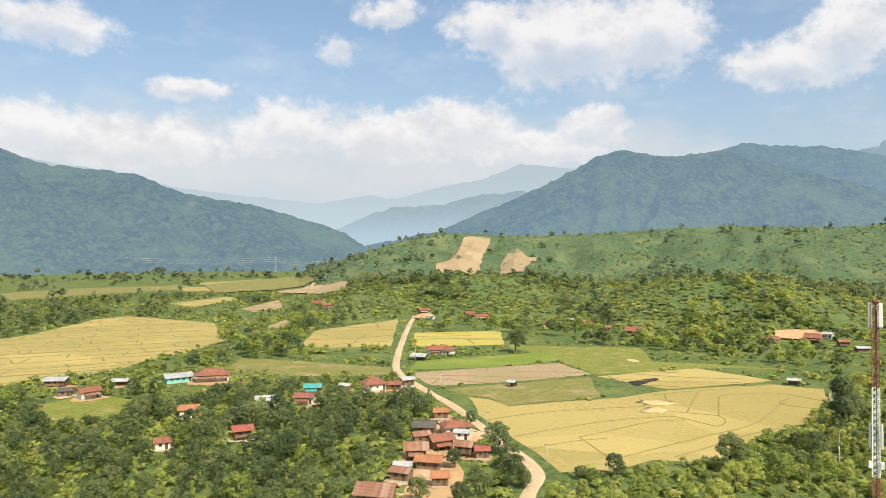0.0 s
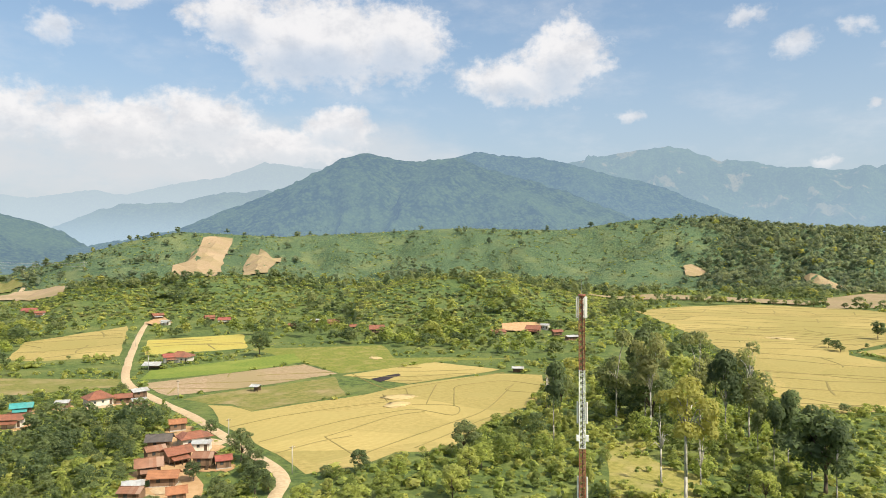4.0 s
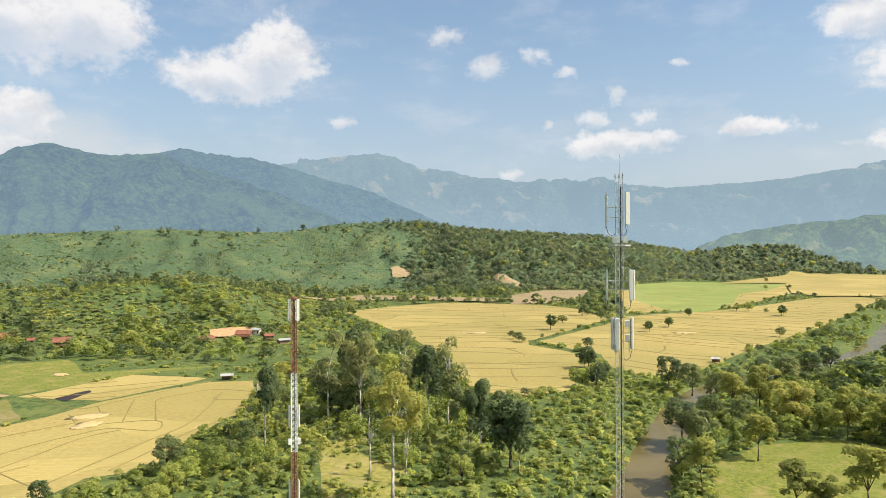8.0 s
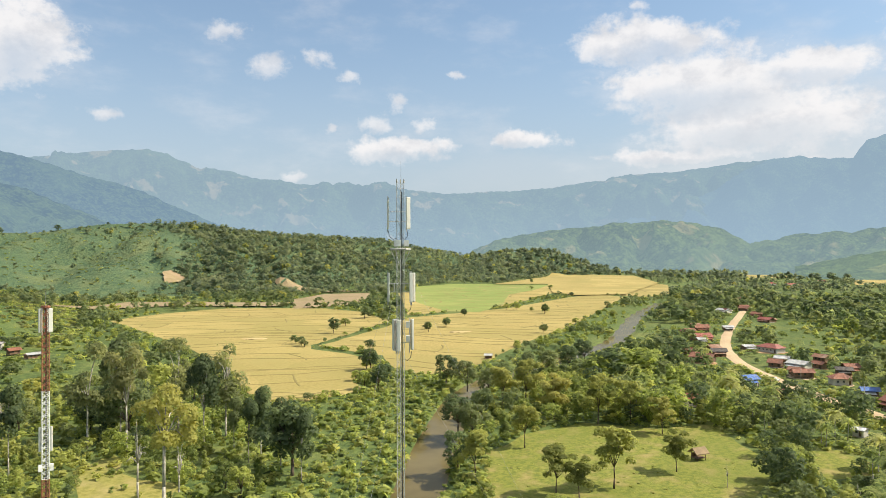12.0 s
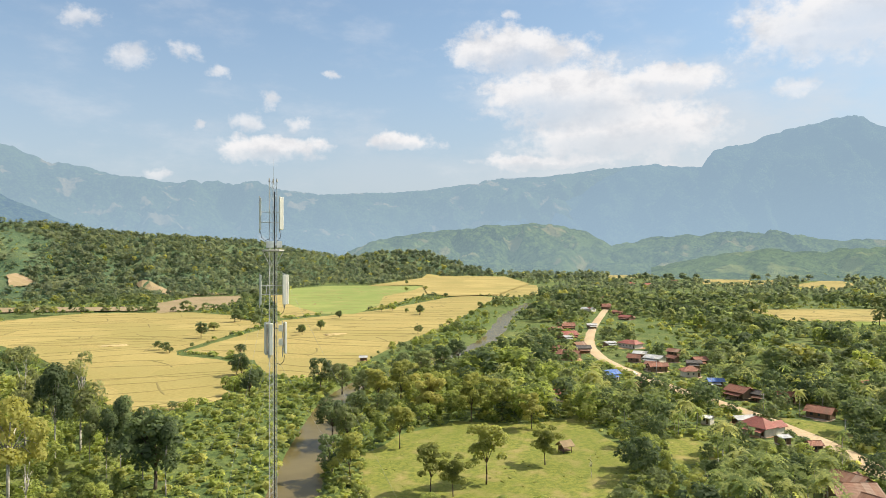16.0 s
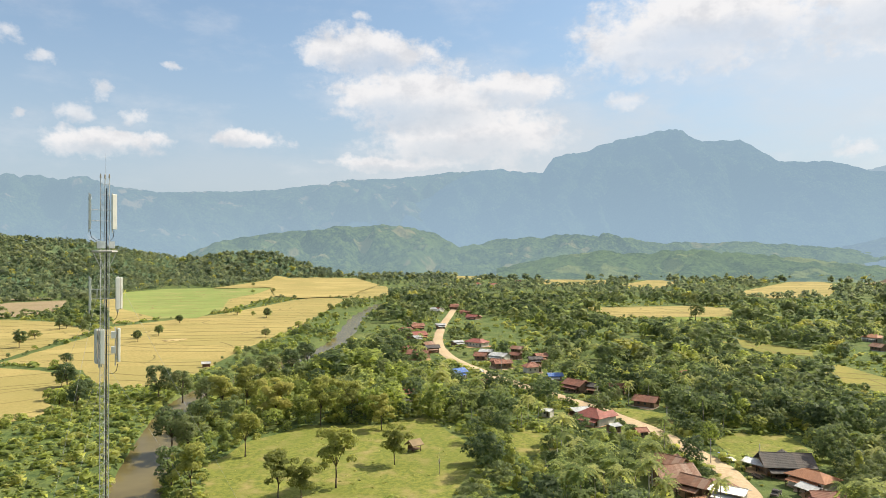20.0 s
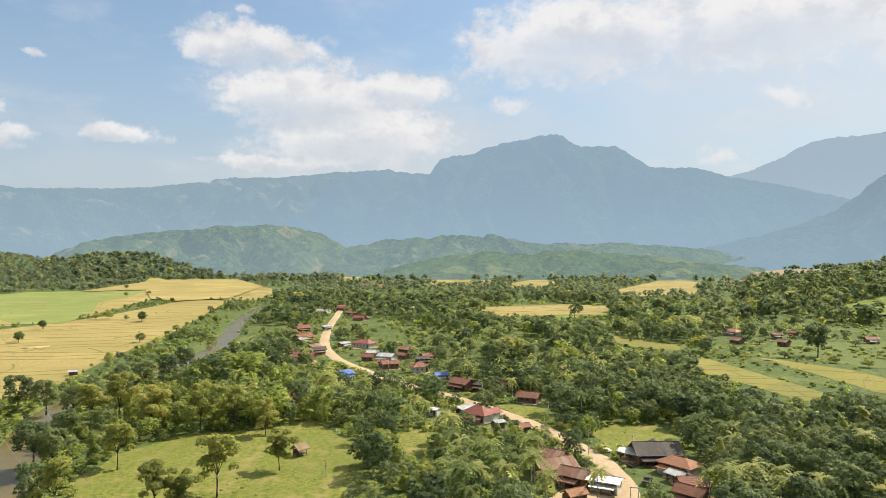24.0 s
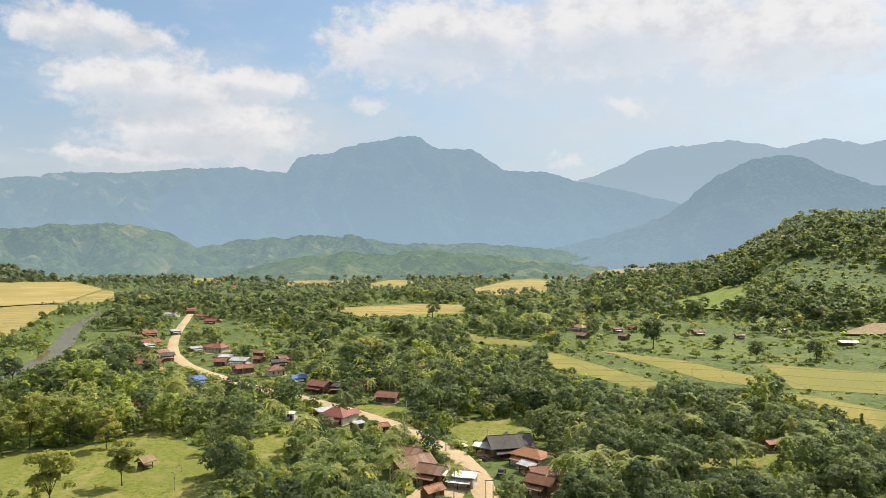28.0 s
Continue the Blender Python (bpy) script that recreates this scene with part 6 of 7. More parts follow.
def gable_roof(w, d, z, pitch, over, thick=0.14):
    """Two slopes along x, with thickness and eaves."""
    bm = bmesh.new()
    x, y = w / 2 + over, d / 2 + over
    rise = y * pitch
    sec = [(-y, 0), (0, rise), (y, 0), (y, -thick), (0, rise - thick * 1.2), (-y, -thick)]
    a = [bm.verts.new((-x, p, z + q)) for p, q in sec]
    b = [bm.verts.new((x, p, z + q)) for p, q in sec]
    for i in range(6):
        j = (i + 1) % 6
        bm.faces.new((a[i], b[i], b[j], a[j]))
    for e, o in ((a, 1), (b, -1)):
        bm.faces.new([e[0], e[1], e[4], e[5]][::o])
        bm.faces.new([e[1], e[2], e[3], e[4]][::o])
    bmesh.ops.recalc_face_normals(bm, faces=bm.faces[:])
    return bm


def hip_roof(w, d, z, pitch, over, thick=0.14):
    bm = bmesh.new()
    x, y = w / 2 + over, d / 2 + over
    rise, k = y * pitch, max(0.2, x - y)
    e = [bm.verts.new((sx * x, sy * y, z + q)) for q in (0, -thick) for sx, sy in ((-1, -1), (1, -1), (1, 1), (-1, 1))]
    r = [bm.verts.new((-k, 0, z + rise)), bm.verts.new((k, 0, z + rise))]
    for f in ((e[0], e[1], r[1], r[0]), (e[1], e[2], r[1]), (e[2], e[3], r[0], r[1]), (e[3], e[0], r[0]), (e[7], e[6], e[5], e[4])):
        bm.faces.new(f)
    for i in range(4):
        j = (i + 1) % 4
        bm.faces.new((e[i], e[4 + i], e[4 + j], e[j]))
    bmesh.ops.recalc_face_normals(bm, faces=bm.faces[:])
    return bm


def house(x, y, w, roof, style, seed, group):
    rnd = random.Random(seed)
    root = new("hall" if style == 2 else "shed" if style == 3 else "house")
    r = math.hypot(x, y)
    d = min(max(w * rnd.uniform(0.55, 0.8), 3.2), 8.0)
    lift = rnd.choice((0.3, 0.7, 1.0)) if style == 1 and w > 4.5 else 0.35 if style != 3 else 0.0
    hw = 2.6 if style == 0 else 2.1
    if w < 5:
        hw, lift = 2.0, min(lift, 0.5)
    mat, wall = ROOFS[roof], WALLS[style]
    top = lift + hw
    pitch = rnd.uniform(0.42, 0.62) if roof not in (3,) else rnd.uniform(0.28, 0.42)
    if style == 3:
        for sx in (-1, 0, 1):
            for sy in (-1, 1):
                part("post", box(bmesh.new(), sx * (w / 2 - 0.2) - 0.09, sy * (d / 2 - 0.2) - 0.09, -0.3, sx * (w / 2 - 0.2) + 0.09, sy * (d / 2 - 0.2) + 0.09, hw + 0.25), DARK_WOOD, root)
        part("back_wall", box(bmesh.new(), -w / 2 + 0.2, d / 2 - 0.3, 0, w / 2 - 0.2, d / 2 - 0.2, 1.6), WALL_WOOD, root)
        top = hw
    else:
        bm = box(bmesh.new(), -w / 2, -d / 2, lift, w / 2, d / 2, top)
        part("wall", bm, wall, root)
        for sx in (-1, 1):
            if style == 0 and roof in (0, 1, 7) and w > 8:
                break
            g = bmesh.new()
            a = [g.verts.new((sx * (w / 2 - 0.12 * k), p, q)) for k in (0, 1) for p, q in ((-d / 2, top), (d / 2, top), (0, top + d / 2 * pitch))]
            for f in ((0, 1, 2), (3, 5, 4), (0, 3, 4, 1), (1, 4, 5, 2), (2, 5, 3, 0)):
                g.faces.new([a[i] for i in f])
            bmesh.ops.recalc_face_normals(g, faces=g.faces[:])
            part("gable", g, wall, root)
        if lift > 0.6:
            n = max(2, int(w / 2.4))
            for i in range(n + 1):
                for sy in (-1, 1):
                    px = -w / 2 + 0.15 + (w - 0.3) * i / n
                    part("post", box(bmesh.new(), px - 0.1, sy * (d / 2 - 0.15) - 0.1, -0.4, px + 0.1, sy * (d / 2 - 0.15) + 0.1, lift), DARK_WOOD, root)
            bm = bmesh.new()
            for i in range(5):
                box(bm, w / 2 - 1.5, -d / 2 - 1.2 + 0.24 * i, lift * i / 5 + 0.02, w / 2 - 0.6, -d / 2 - 0.96 + 0.24 * i, lift * i / 5 + 0.12)
            part("stairs", bm, DARK_WOOD, root)
        else:
            part("plinth", box(bmesh.new(), -w / 2 - 0.1, -d / 2 - 0.1, -0.4, w / 2 + 0.1, d / 2 + 0.1, lift), CONCRETE, root)
        if r < 700:
            door = part("door", box(bmesh.new(), w / 2 - 1.5, -d / 2 - 0.06, lift, w / 2 - 0.6, -d / 2 + 0.02, lift + min(2.0, hw - 0.2)), DARK_WOOD, root)
            n = max(1, int((w - 2.2) / 2.3))
            for sy in (-1, 1):
                for i in range(n):
                    px = -w / 2 + 1.1 + (w - 3.0) * (i + 0.3) / n
                    f = part("window", box(bmesh.new(), px - 0.5, sy * (d / 2 + 0.03) - 0.04, lift + 0.9, px + 0.5, sy * (d / 2 + 0.03) + 0.04, lift + 1.9), CONCRETE if style != 1 else DARK_WOOD, root)
                    part("pane", box(bmesh.new(), px - 0.4, sy * (d / 2 + 0.05) - 0.045, lift + 1.0, px + 0.4, sy * (d / 2 + 0.05) + 0.045, lift + 1.8), GLASS_DARK, f)
    hip = style == 0 and roof in (0, 1, 7) and w > 8
    over = 0.9 if w > 5 else 0.5
    part("roof", (hip_roof if hip else gable_roof)(w, d, top - 0.02 + 0.16, pitch, over), mat, root)
    rise = (d / 2 + over) * pitch
    k = max(0.2, w / 2 - d / 2) if hip else w / 2 + over + 0.02
    cap = bmesh.new()
    rod(cap, (-k, 0, top + 0.14 + rise), (k, 0, top + 0.14 + rise), 0.12, 0.12, 6)
    part("ridge_cap", cap, mat, root)
    if style in (0, 1) and w > 5.5 and rnd.random() < 0.65:
        bm = bmesh.new()
        a, b = -w / 2 + rnd.uniform(0, 0.8), w / 2 - rnd.uniform(0, 1.6)
        v = [bm.verts.new(p) for p in ((a, -d / 2 - 0.05, top - 0.35), (b, -d / 2 - 0.05, top - 0.35), (b, -d / 2 - 2.3, top - 1.0), (a, -d / 2 - 2.3, top - 1.0))]
        u = [bm.verts.new(p.co + Vector((0, 0, -0.1))) for p in v]
        bm.faces.new(v[::-1])
        bm.faces.new(u)
        for i in range(4):
            bm.faces.new((v[i], v[(i + 1) % 4], u[(i + 1) % 4], u[i]))
        bmesh.ops.recalc_face_normals(bm, faces=bm.faces[:])
        part("porch_roof", bm, ROOFS[rnd.choice((2, 3, roof, roof))], root)
        for px in (a + 0.2, (a + b) / 2, b - 0.2):
            part("post", box(bmesh.new(), px - 0.08, -d / 2 - 2.2, -0.3, px + 0.08, -d / 2 - 2.04, top - 1.0), DARK_WOOD, root)
    if style in (0, 1) and w > 6 and rnd.random() < 0.6:
        ww, wd, sx = w * rnd.uniform(0.38, 0.5), d * 0.7, rnd.choice((-1, 1))
        cx, cy, wh = sx * w * 0.22, d / 2 + wd / 2 - 0.3, top - rnd.uniform(0.4, 0.8)
        wing = part("wing", box(bmesh.new(), cx - ww / 2, cy - wd / 2, -0.3 if lift < 0.6 else lift, cx + ww / 2, cy + wd / 2, wh), wall, root)
        bm = gable_roof(wd + 1.2, ww, wh + 0.1, pitch, 0.5)
        bm.transform(Matrix.Translation((cx, cy, 0)) @ Matrix.Rotation(math.pi / 2, 4, "Z"))
        part("wing_roof", bm, ROOFS[rnd.choice((roof, roof, 2))], wing)
    turn = -math.degrees(math.atan2(x, y)) + rnd.uniform(-28, 28)
    if 40 < r < 900 and math.degrees(math.atan2(x, y)) > 70:
        turn = -math.degrees(math.atan2(x, y)) + rnd.choice((-35, -25, 20, 35)) + rnd.uniform(-8, 8)
    root.matrix_basis = pose(x, y, float(ground_z(x, y)) + 0.05, 0, 0, turn)
    return tagged(root, "%s roofed %s with %s" % (ROOF_WORDS[roof], "hall" if style == 2 else "shed" if style == 3 else "village house", WALL_WORDS[style]), "house" if style != 3 else "shed", group)


def earth_yard(x, y, w, seed):
    rnd = random.Random(seed)
    n = 14
    poly = [(x + math.cos(6.283 * i / n) * w * rnd.uniform(0.6, 1.05), y + math.sin(6.283 * i / n) * w * rnd.uniform(0.6, 1.05)) for i in range(n)]
    patch("yard", poly, 0.14 + 0.001 * (seed % 60), EARTH if seed % 3 else DIRT, "trodden pale earth round a village house", "yard", 0.8, seed)


groups = ((WEST_HAMLET, "houses among the trees"), (WEST_STREET, "houses along the lane"), (WEST_FAR, "houses below the knoll"), (KNOLL_FOOT, "houses below the knoll"),
          (EAST_FAR, "houses along the village road"), (EAST_INFILL, "houses along the village road"), (EAST_STREET, "houses along the village road"), (EAST_OUT, "outlying houses"), (EAST_NEAR, "houses along the village road"), (SOUTH_FAR, "houses across the fields"))
n = 0
for rows, group in groups:
    for hx, hy, hw, roof, style in rows:
        n += 1
        house(hx, hy, hw, roof, style, 1000 + n, group)
        if math.hypot(hx, hy) < 480 and style != 2 and rows is not WEST_FAR:
            earth_yard(hx, hy, hw * (0.8 if rows not in (WEST_STREET, WEST_HAMLET) else 1.15), 2000 + n)

# thatched hut on the meadow
hut = new("field_hut")
for sx in (-1, 1):
    for sy in (-1, 1):
        part("post", box(bmesh.new(), sx * 1.5 - 0.07, sy * 1.2 - 0.07, -0.3, sx * 1.5 + 0.07, sy * 1.2 + 0.07, 2.2), DARK_WOOD, hut)
part("floor", box(bmesh.new(), -1.7, -1.4, 0.7, 1.7, 1.4, 0.8), WALL_WOOD, hut)
part("wall", box(bmesh.new(), -1.6, 1.15, 0.8, 1.6, 1.22, 2.0), WALL_WOOD, hut)
part("roof", gable_roof(3.6, 3.0, 2.2, 0.75, 0.5, 0.25), THATCH, hut)
hut.matrix_basis = pose(*HUT, 0.05, 0, 0, -40)
tagged(hut, "small thatched hut on posts in the meadow", "hut")


# ---- masts ----
def panel_antenna(root, x, y, z0, z1, turn, wide=0.34):
    """A panel antenna with its pole and brackets."""
    c, s = math.cos(turn), math.sin(turn)
    m = Matrix.Translation((x, y, 0)) @ Matrix.Rotation(turn, 4, "Z")
    bm = box(bmesh.new(), -wide / 2, -0.09, z0, wide / 2, 0.09, z1)
    bmesh.ops.bevel(bm, geom=bm.edges[:], offset=0.03, segments=1, affect="EDGES")
    bm.transform(m)
    a = part("antenna", bm, ANTENNA, root, "off-white panel antenna")
    bm = box(bmesh.new(), -wide / 2 + 0.05, 0.09, z0 + 0.1, wide / 2 - 0.05, 0.13, z1 - 0.1)
    bm.transform(m)
    part("back_plate", bm, ANTENNA_BACK, a)
    bm = rod(bmesh.new(), (0, 0.24, z0 - 0.25), (0, 0.24, z1 + 0.1), 0.035, sides=8)
    bm.transform(m)
    part("pole", bm, STEEL, a)
    bm = bmesh.new()
    for q in (0.15, 0.85):
        box(bm, -0.05, 0.1, z0 + (z1 - z0) * q - 0.04, 0.05, 0.27, z0 + (z1 - z0) * q + 0.04)
    bm.transform(m)
    part("bracket", bm, STEEL, a)


def cable(root, pts, rad, name="cable", mat=CABLE):
    bm = bmesh.new()
    last = None
    for i, p in enumerate(pts):
        d = (Vector(pts[min(i + 1, len(pts) - 1)]) - Vector(pts[max(i - 1, 0)])).normalized()
        u = d.cross(Vector((0.31, 0.95, 0.05))).normalized()
        w = d.cross(u)
        ring = [bm.verts.new(Vector(p) + (u * math.cos(t) + w * math.sin(t)) * rad) for t in (0, 1.257, 2.513, 3.770, 5.027)]
        if last:
            for j in range(5):
                bm.faces.new((last[j], last[(j + 1) % 5], ring[(j + 1) % 5], ring[j]))
        last = ring
    return part(name, bm, mat, root)


def lattice_mast(name, face, z1, bands, step, leg=0.028, web=0.36):
    """A three-legged lattice mast; bands are heights and materials from the top down."""
    root = new(name)
    R = face / math.sqrt(3)
    legs = [(R * math.cos(a), R * math.sin(a)) for a in (math.pi / 2, math.pi * 7 / 6, math.pi * 11 / 6)]
    hidden = bmesh.new()
    for zt, zb, mat in bands:
        for lx, ly in legs:
            part("leg", rod(bmesh.new(), (lx, ly, zb), (lx, ly, zt), leg, sides=8), mat, root)
        z = zb
        while z < zt - 0.01:
            zn = min(z + step, zt)
            for (ax, ay), (bx, by) in zip(legs, legs[1:] + legs[:1]):
                for p, q in (((ax, ay, z), (bx, by, z)), ((ax, ay, z), (bx, by, (z + zn) / 2)), ((bx, by, (z + zn) / 2), (ax, ay, zn))):
                    if z > 25:
                        part("brace", rod(bmesh.new(), p, q, leg * web, sides=4), mat, root)
                    else:
                        rod(hidden, p, q, 0.016, sides=4)
            z = zn
    tagged(part("lower_bracing", hidden, STEEL, root), kind="stuff")
    return root, legs


def spot(az, r):
    return r * math.sin(radians(az)), r * math.cos(radians(az))


# guyed grey mast, nearest to the river
mast, legs = lattice_mast("radio_mast", 0.58, 65.8, [(65.8 - 8 * i, max(0.0, 57.8 - 8 * i), STEEL) for i in range(9)], 0.75)
for lx, ly in legs:
    part("lightning_cap", rod(bmesh.new(), (lx, ly, 65.75), (lx, ly, 66.05), 0.07, 0.03), ANTENNA_BACK, mast)
part("lightning_rod", rod(bmesh.new(), (0.05, 0.05, 65.6), (0.05, 0.05, 67.6), 0.018, 0.006), STEEL, mast)
for turn, off in ((0.5, (0.62, -0.35)), (2.6, (0.62, 0.35)), (0.3, (-0.98, 0.0))):
    panel_antenna(mast, *off, 62.0, 64.55, turn, 0.36 if off[0] > 0 else 0.13)
for z in (62.6, 63.4):
    part("boom", rod(bmesh.new(), (-0.95, 0, z), (0.62, 0.0, z), 0.03), STEEL, mast)
    part("boom", rod(bmesh.new(), (0.62, -0.35, z), (0.62, 0.35, z), 0.03), STEEL, mast)
for i in range(6):
    a, b = i * math.pi / 3, (i + 1) * math.pi / 3
    p, q = (0.8 * math.cos(a), 0.8 * math.sin(a)), (0.8 * math.cos(b), 0.8 * math.sin(b))
    part("platform_rail", rod(bmesh.new(), (*p, 60.35), (*q, 60.35), 0.09), CONCRETE, mast)
    part("platform_stay", rod(bmesh.new(), (*p, 60.35), (p[0] * 0.35, p[1] * 0.35, 59.2), 0.025), STEEL, mast)
    part("platform_spoke", rod(bmesh.new(), (0, 0, 60.35), (*p, 60.35), 0.03), STEEL, mast)
for a in (0.3, 2.3, 4.4):
    part("radio_unit", box(bmesh.new(), 0.5 * math.cos(a) - 0.2, 0.5 * math.sin(a) - 0.14, 60.6, 0.5 * math.cos(a) + 0.2, 0.5 * math.sin(a) + 0.14, 61.1), MAST_WHITE, mast)
for turn, off in ((0.2, (0.88, -0.12)), (2.5, (1.05, 0.3)), (0.3, (-0.95, 0.0))):
    panel_antenna(mast, *off, 56.1, 58.45, turn, 0.3 if off[0] > 0 else 0.12)
for z in (56.9, 57.6):
    part("boom", rod(bmesh.new(), (-0.92, 0, z), (0.95, 0.05, z), 0.028), STEEL, mast)
part("boom", rod(bmesh.new(), (-0.5, 0, 56.9), (-0.5, 0, 57.6), 0.028), STEEL, mast)
for turn, off in ((0.1, (-0.15, -0.62)), (1.9, (0.95, 0.1)), (4.2, (-0.55, 0.3)), (3.5, (-0.45, -0.3))):
    panel_antenna(mast, *off, 52.2, 54.7, turn, 0.28)
for z in (52.9, 54.0):
    part("radio_unit", box(bmesh.new(), 0.42, -0.3, z, 0.78, 0.0, z + 0.5), ANTENNA, mast)
for z in (52.8, 54.2):
    part("boom", rod(bmesh.new(), (-0.55, 0.3, z), (0.95, 0.1, z), 0.028), STEEL, mast)
    part("boom", rod(bmesh.new(), (-0.15, -0.6, z), (0.0, 0.2, z), 0.028), STEEL, mast)
for x0, z0 in ((0.9, 56.0), (-0.95, 56.0), (0.62, 61.9), (-0.98, 61.9), (0.9, 52.1)):
    cable(mast, [(x0, 0, z0), (x0 * 0.9, 0, z0 - 0.5), (x0 * 0.6, 0, z0 - 0.75), (x0 * 0.25, 0, z0 - 0.6)], 0.022)
cable(mast, [(0.12, 0.1, z) for z in (0, 20, 40, 65)], 0.05, "feeder_cable")
for k, a in enumerate((0.15, 2.24, 4.33)):
    for zt in (59.4, 51.8, 40.0):
        cable(mast, [(0.3 * math.cos(a), 0.3 * math.sin(a), zt), (30 * math.cos(a), 30 * math.sin(a), 0.2)], 0.006, "guy_wire", STEEL)
part("footing", box(bmesh.new(), -0.9, -0.9, -0.5, 0.9, 0.9, 0.3), CONCRETE, mast)
mast.matrix_basis = pose(*spot(MAST_AZ, 58.0), 0, 0, 0, -MAST_AZ)
tagged(mast, "grey galvanised lattice radio mast with white panel antennas", "mast")

# red and white mast
bands, z, k = [], 54.9, 0
for length, mat in ((8.2, MAST_RED), (8.6, MAST_WHITE), (8.5, MAST_RED), (8.5, MAST_WHITE), (8.5, MAST_RED), (12.6, MAST_WHITE)):
    bands.append((z, max(0.0, z - length), mat))
    z -= length
mast2, legs = lattice_mast("radio_mast", 0.62, 54.9, bands, 0.62, 0.046, 0.62)
part("lightning_rod", rod(bmesh.new(), (0, 0, 54.8), (0, 0, 57.0), 0.02, 0.006), STEEL, mast2)
part("top_ring", rod(bmesh.new(), (0, 0, 54.85), (0, 0, 55.0), 0.42, 0.42, 10), MAST_RED, mast2)
for turn, off in ((0.25, (0.42, -0.2)), (2.3, (0.1, 0.5)), (3.9, (-0.48, -0.15))):
    panel_antenna(mast2, *off, 52.4, 54.75, turn, 0.34)
for z0, z1 in ((40.8, 43.2), (32.2, 35.0)):
    for turn, off in ((1.2, (0.5, -0.1)), (4.6, (-0.5, 0.0))):
        panel_antenna(mast2, *off, z0, z1, turn, 0.2)
for z in (38.9, 39.2):
    for off in (-0.62, 0.4):
        part("radio_unit", box(bmesh.new(), off, -0.25, z, off + 0.3, 0.05, z + 0.35), MAST_WHITE, mast2)
cable(mast2, [(0.05, 0.1, z) for z in (0, 20, 40, 54)], 0.06, "feeder_cable")
part("footing", box(bmesh.new(), -0.8, -0.8, -0.5, 0.8, 0.8, 0.3), CONCRETE, mast2)
mast2.matrix_basis = pose(*spot(MAST2_AZ, 80.0), 0, 0, 0, -MAST2_AZ)
tagged(mast2, "red and white painted lattice radio mast with antennas", "mast")


# ---- poles and wires ----
def utility_pole(x, y, turn, h=8.5):
    root = new("utility_pole")
    part("post", rod(bmesh.new(), (0, 0, -0.4), (0, 0, h), 0.15, 0.10, 8), CONCRETE, root, smooth_faces=True)
    part("crossarm", box(bmesh.new(), -0.8, -0.05, h - 0.5, 0.8, 0.05, h - 0.38), DARK_WOOD, root)
    for px in (-0.7, 0.0, 0.7):
        part("insulator", rod(bmesh.new(), (px, 0, h - 0.38), (px, 0, h - 0.2), 0.05, 0.03), MAST_WHITE, root)
    root.matrix_basis = pose(x, y, float(ground_z(x, y)), 0, 0, turn)
    return tagged(root, "grey concrete utility pole beside the dirt road", "pole", "utility poles")


for poles in (POLES_W, POLES_E):
    for i, (px, py) in enumerate(poles):
        qx, qy = poles[min(i + 1, len(poles) - 1)]
        ox, oy = poles[max(i - 1, 0)]
        utility_pole(px, py, math.degrees(math.atan2(qy - oy, qx - ox)) + 90, 7.5)


def pylon(x, y, h, turn):
    root = new("pylon")
    bm = bmesh.new()
    for sx in (-1, 1):
        for sy in (-1, 1):
            rod(bm, (sx * 3.2, sy * 3.2, -1), (sx * 0.7, sy * 0.7, h * 0.62), 0.22, 0.16, 4)
            rod(bm, (sx * 0.7, sy * 0.7, h * 0.62), (0, 0, h), 0.16, 0.12, 4)
    for k in range(6):
        q = k / 6
        s = 3.2 - 2.5 * q
        z, zn = h * 0.62 * q, h * 0.62 * (q + 1 / 6)
        for sy in (-1, 1):
            rod(bm, (-s, sy * s, z), (s - 0.4, sy * (s - 0.4), zn), 0.1, 0.1, 4)
            rod(bm, (s, sy * s, z), (-s + 0.4, sy * (s - 0.4), zn), 0.1, 0.1, 4)
    part("frame", bm, STEEL, root)
    for k in (0.66, 0.78, 0.9):
        bm = bmesh.new()
        rod(bm, (-5, 0, h * k), (5, 0, h * k), 0.16, 0.16, 4)
        rod(bm, (-5, 0, h * k), (0, 0, h * (k + 0.05)), 0.1, 0.1, 4)
        rod(bm, (5, 0, h * k), (0, 0, h * (k + 0.05)), 0.1, 0.1, 4)
        part("arm", bm, STEEL, root)
    root.matrix_basis = pose(x, y, 0, 0, 0, turn)
    return tagged(root, "grey lattice power pylon at the foot of the mountains", "pylon", "power pylons")


for px, py in PYLONS:
    pylon(px, py, 46.0, 20)
for k in (0.66, 0.78, 0.9):
    for sx in (-5, 5):
        wire = new("power_line")
        for a, b in zip(PYLONS, PYLONS[1:]):
            pts = [(a[0] + (b[0] - a[0]) * t + sx * 0.9, a[1] + (b[1] - a[1]) * t + sx * 0.4, 46 * k - 22 * t * (1 - t)) for t in [i / 12 for i in range(13)]]
            cable(wire, pts, 0.16, "span", STEEL)
        tagged(wire, "sagging steel power line between pylons", "power line", "power lines")


# ---- along the village road ----
gate = new("road_gate")
for sx in (-0.9, 0.9):
    part("post", rod(bmesh.new(), (sx, 0, -0.3), (sx, 0, 5.4), 0.1, 0.09, 8), CONCRETE, gate, smooth_faces=True)
part("beam", box(bmesh.new(), -1.1, -0.08, 5.3, 1.1, 0.08, 5.5), CONCRETE, gate)
gate.matrix_basis = pose(*GATE, 0.3, 0, 0, -102)
tagged(gate, "tall narrow concrete post frame standing on the road", "frame")


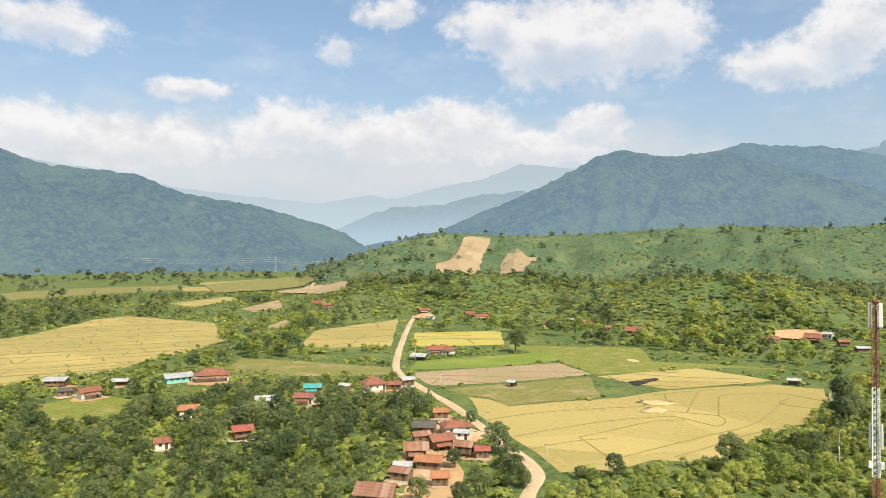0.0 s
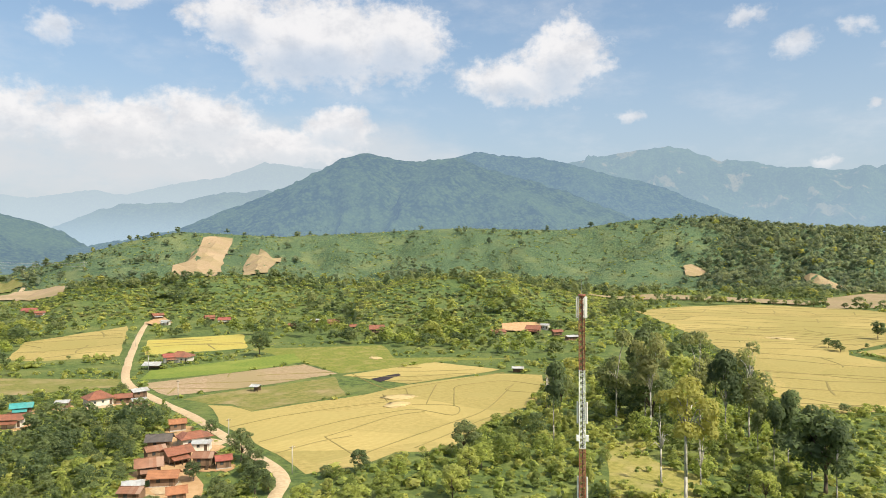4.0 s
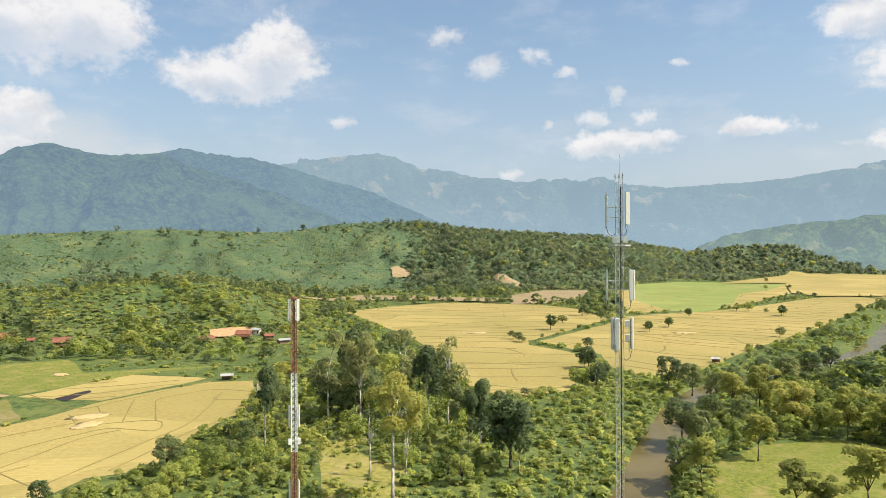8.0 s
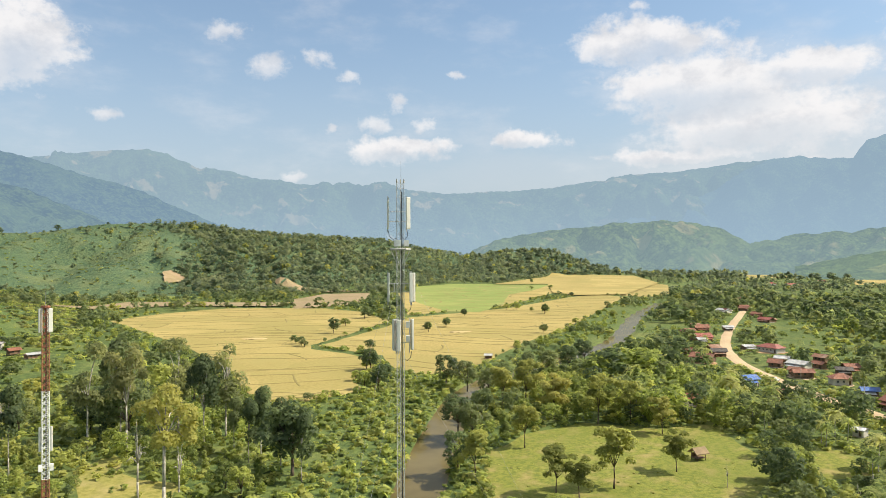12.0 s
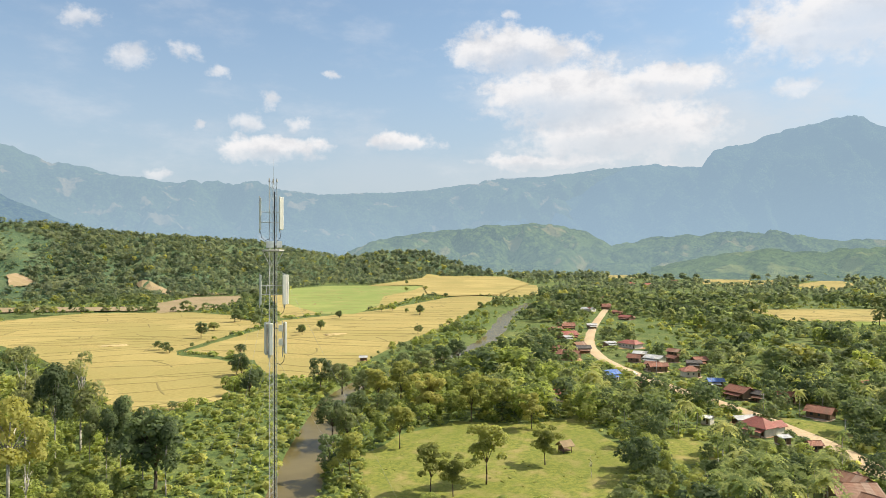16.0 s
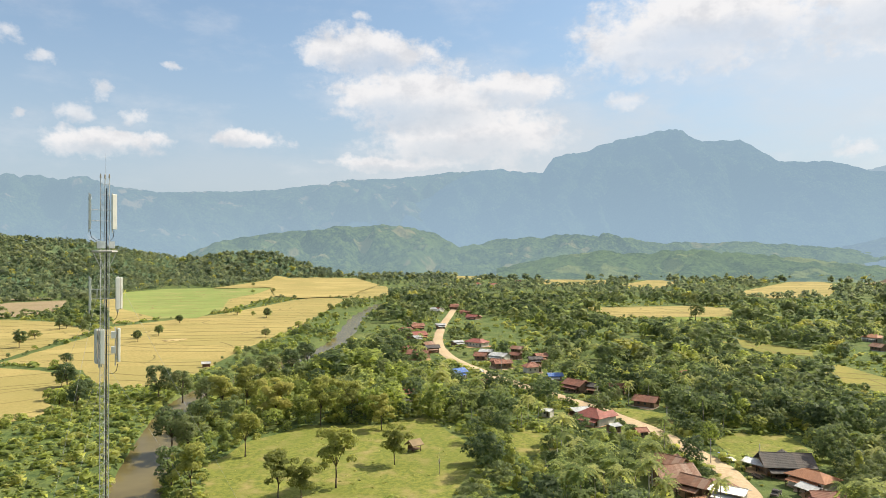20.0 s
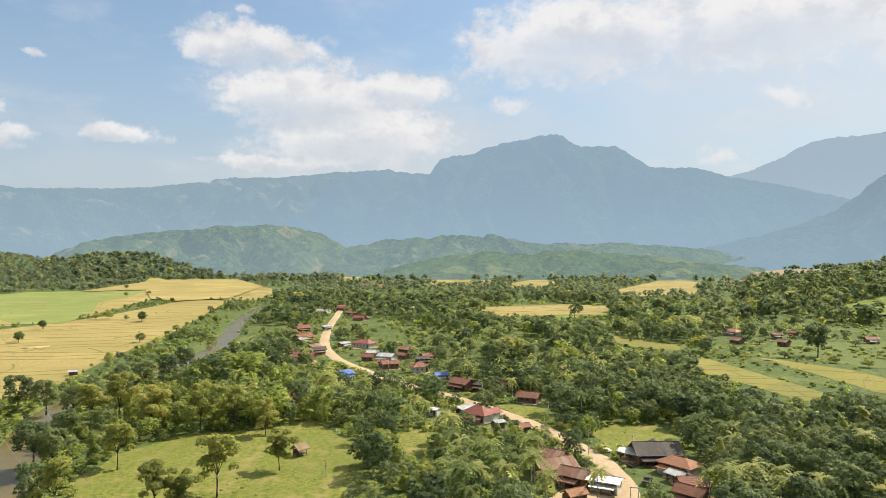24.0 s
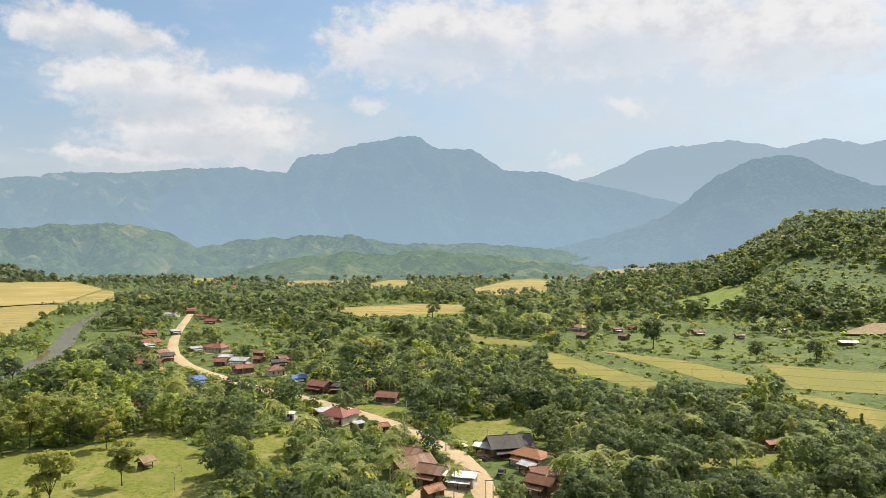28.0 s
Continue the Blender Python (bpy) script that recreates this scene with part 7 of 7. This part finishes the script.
def sheet(x, y, w, d, mat, label, turn, seed):
    """A crumpled sheet spread on the ground."""
    bm = bmesh.new()
    bmesh.ops.create_grid(bm, x_segments=10, y_segments=8, size=0.5)
    for v in bm.verts:
        v.co = Vector((v.co.x * w, v.co.y * d, 0.22 * abs(noise.noise(Vector((v.co.x * 5, v.co.y * 5, seed)))) + 0.05))
    ob = part("tarpaulin", bm, mat, None, smooth_faces=True)
    ob.matrix_basis = pose(x, y, 0.36, 0, 0, turn)
    return tagged(ob, label, "tarpaulin")


sheet(*TARPS[0], 3.0, 2.2, TARP, "crumpled blue tarpaulin spread on the earth yard", 20, 1.0)
sheet(*TARPS[1], 4.5, 3.6, WALL_WHITE, "pale drying sheet spread on the earth yard", 10, 4.0)
sheet(*TARPS[2], 4.6, 3.0, ROOFS[7], "red-orange tarpaulin lying in the field", 40, 7.0)

pile = new("log_pile")
rnd = random.Random(5)
for i in range(26):
    a, l = rnd.uniform(-0.35, 0.35), rnd.uniform(1.6, 2.8)
    cx, cy, cz = rnd.uniform(-1.6, 1.6), rnd.uniform(-1.0, 1.0), 0.12 + 0.22 * (i // 10)
    part("log", rod(bmesh.new(), (cx - l / 2 * math.cos(a), cy - l / 2 * math.sin(a), cz), (cx + l / 2 * math.cos(a), cy + l / 2 * math.sin(a), cz), 0.11, 0.09, 6), BARK, pile)
pile.matrix_basis = pose(*PILE, 0.12, 0, 0, 15)
tagged(pile, "heap of brown cut logs beside the road", "log pile")

def pickup(x, y, turn, paint, label):
    truck = new("pickup_truck")
    bm = box(bmesh.new(), -2.3, -0.85, 0.5, 2.3, 0.85, 0.95)
    bmesh.ops.bevel(bm, geom=bm.edges[:], offset=0.08, segments=2, affect="EDGES")
    part("body", bm, paint, truck)
    bm = bmesh.new()
    v = [bm.verts.new(p) for p in ((-0.5, -0.8, 0.9), (1.3, -0.8, 0.9), (1.3, 0.8, 0.9), (-0.5, 0.8, 0.9), (-0.3, -0.65, 1.65), (0.7, -0.65, 1.65), (0.7, 0.65, 1.65), (-0.3, 0.65, 1.65))]
    for f in ((0, 3, 2, 1), (4, 5, 6, 7), (0, 1, 5, 4), (1, 2, 6, 5), (2, 3, 7, 6), (3, 0, 4, 7)):
        bm.faces.new([v[i] for i in f])
    cab = part("cab", bm, paint, truck)
    part("windscreen", box(bmesh.new(), 0.95, -0.6, 1.05, 1.08, 0.6, 1.45), GLASS_DARK, cab)
    for sy in (-1, 1):
        part("side_window", box(bmesh.new(), -0.25, sy * 0.76 - 0.03, 1.08, 0.75, sy * 0.76 + 0.03, 1.48), GLASS_DARK, cab)
        part("bed_side", box(bmesh.new(), -2.28, sy * 0.8 - 0.05, 0.95, -0.55, sy * 0.8 + 0.05, 1.2), paint, truck)
        for sx in (-1.45, 1.45):
            w = part("wheel", rod(bmesh.new(), (sx, sy * 0.72, 0.36), (sx, sy * 0.92, 0.36), 0.36, 0.36, 16), CABLE, truck)
            part("rim", rod(bmesh.new(), (sx, sy * 0.9, 0.36), (sx, sy * 0.94, 0.36), 0.2, 0.2, 12), STEEL, w)
    truck.matrix_basis = pose(x, y, 0.42, 0, 0, turn)
    return tagged(truck, label, "truck")


pickup(*TRUCK, 150, ROOFS[4], "dark pickup truck parked under a tree")
pickup(365.7, 31.4, 40, MAST_WHITE, "white pickup truck on the village road")
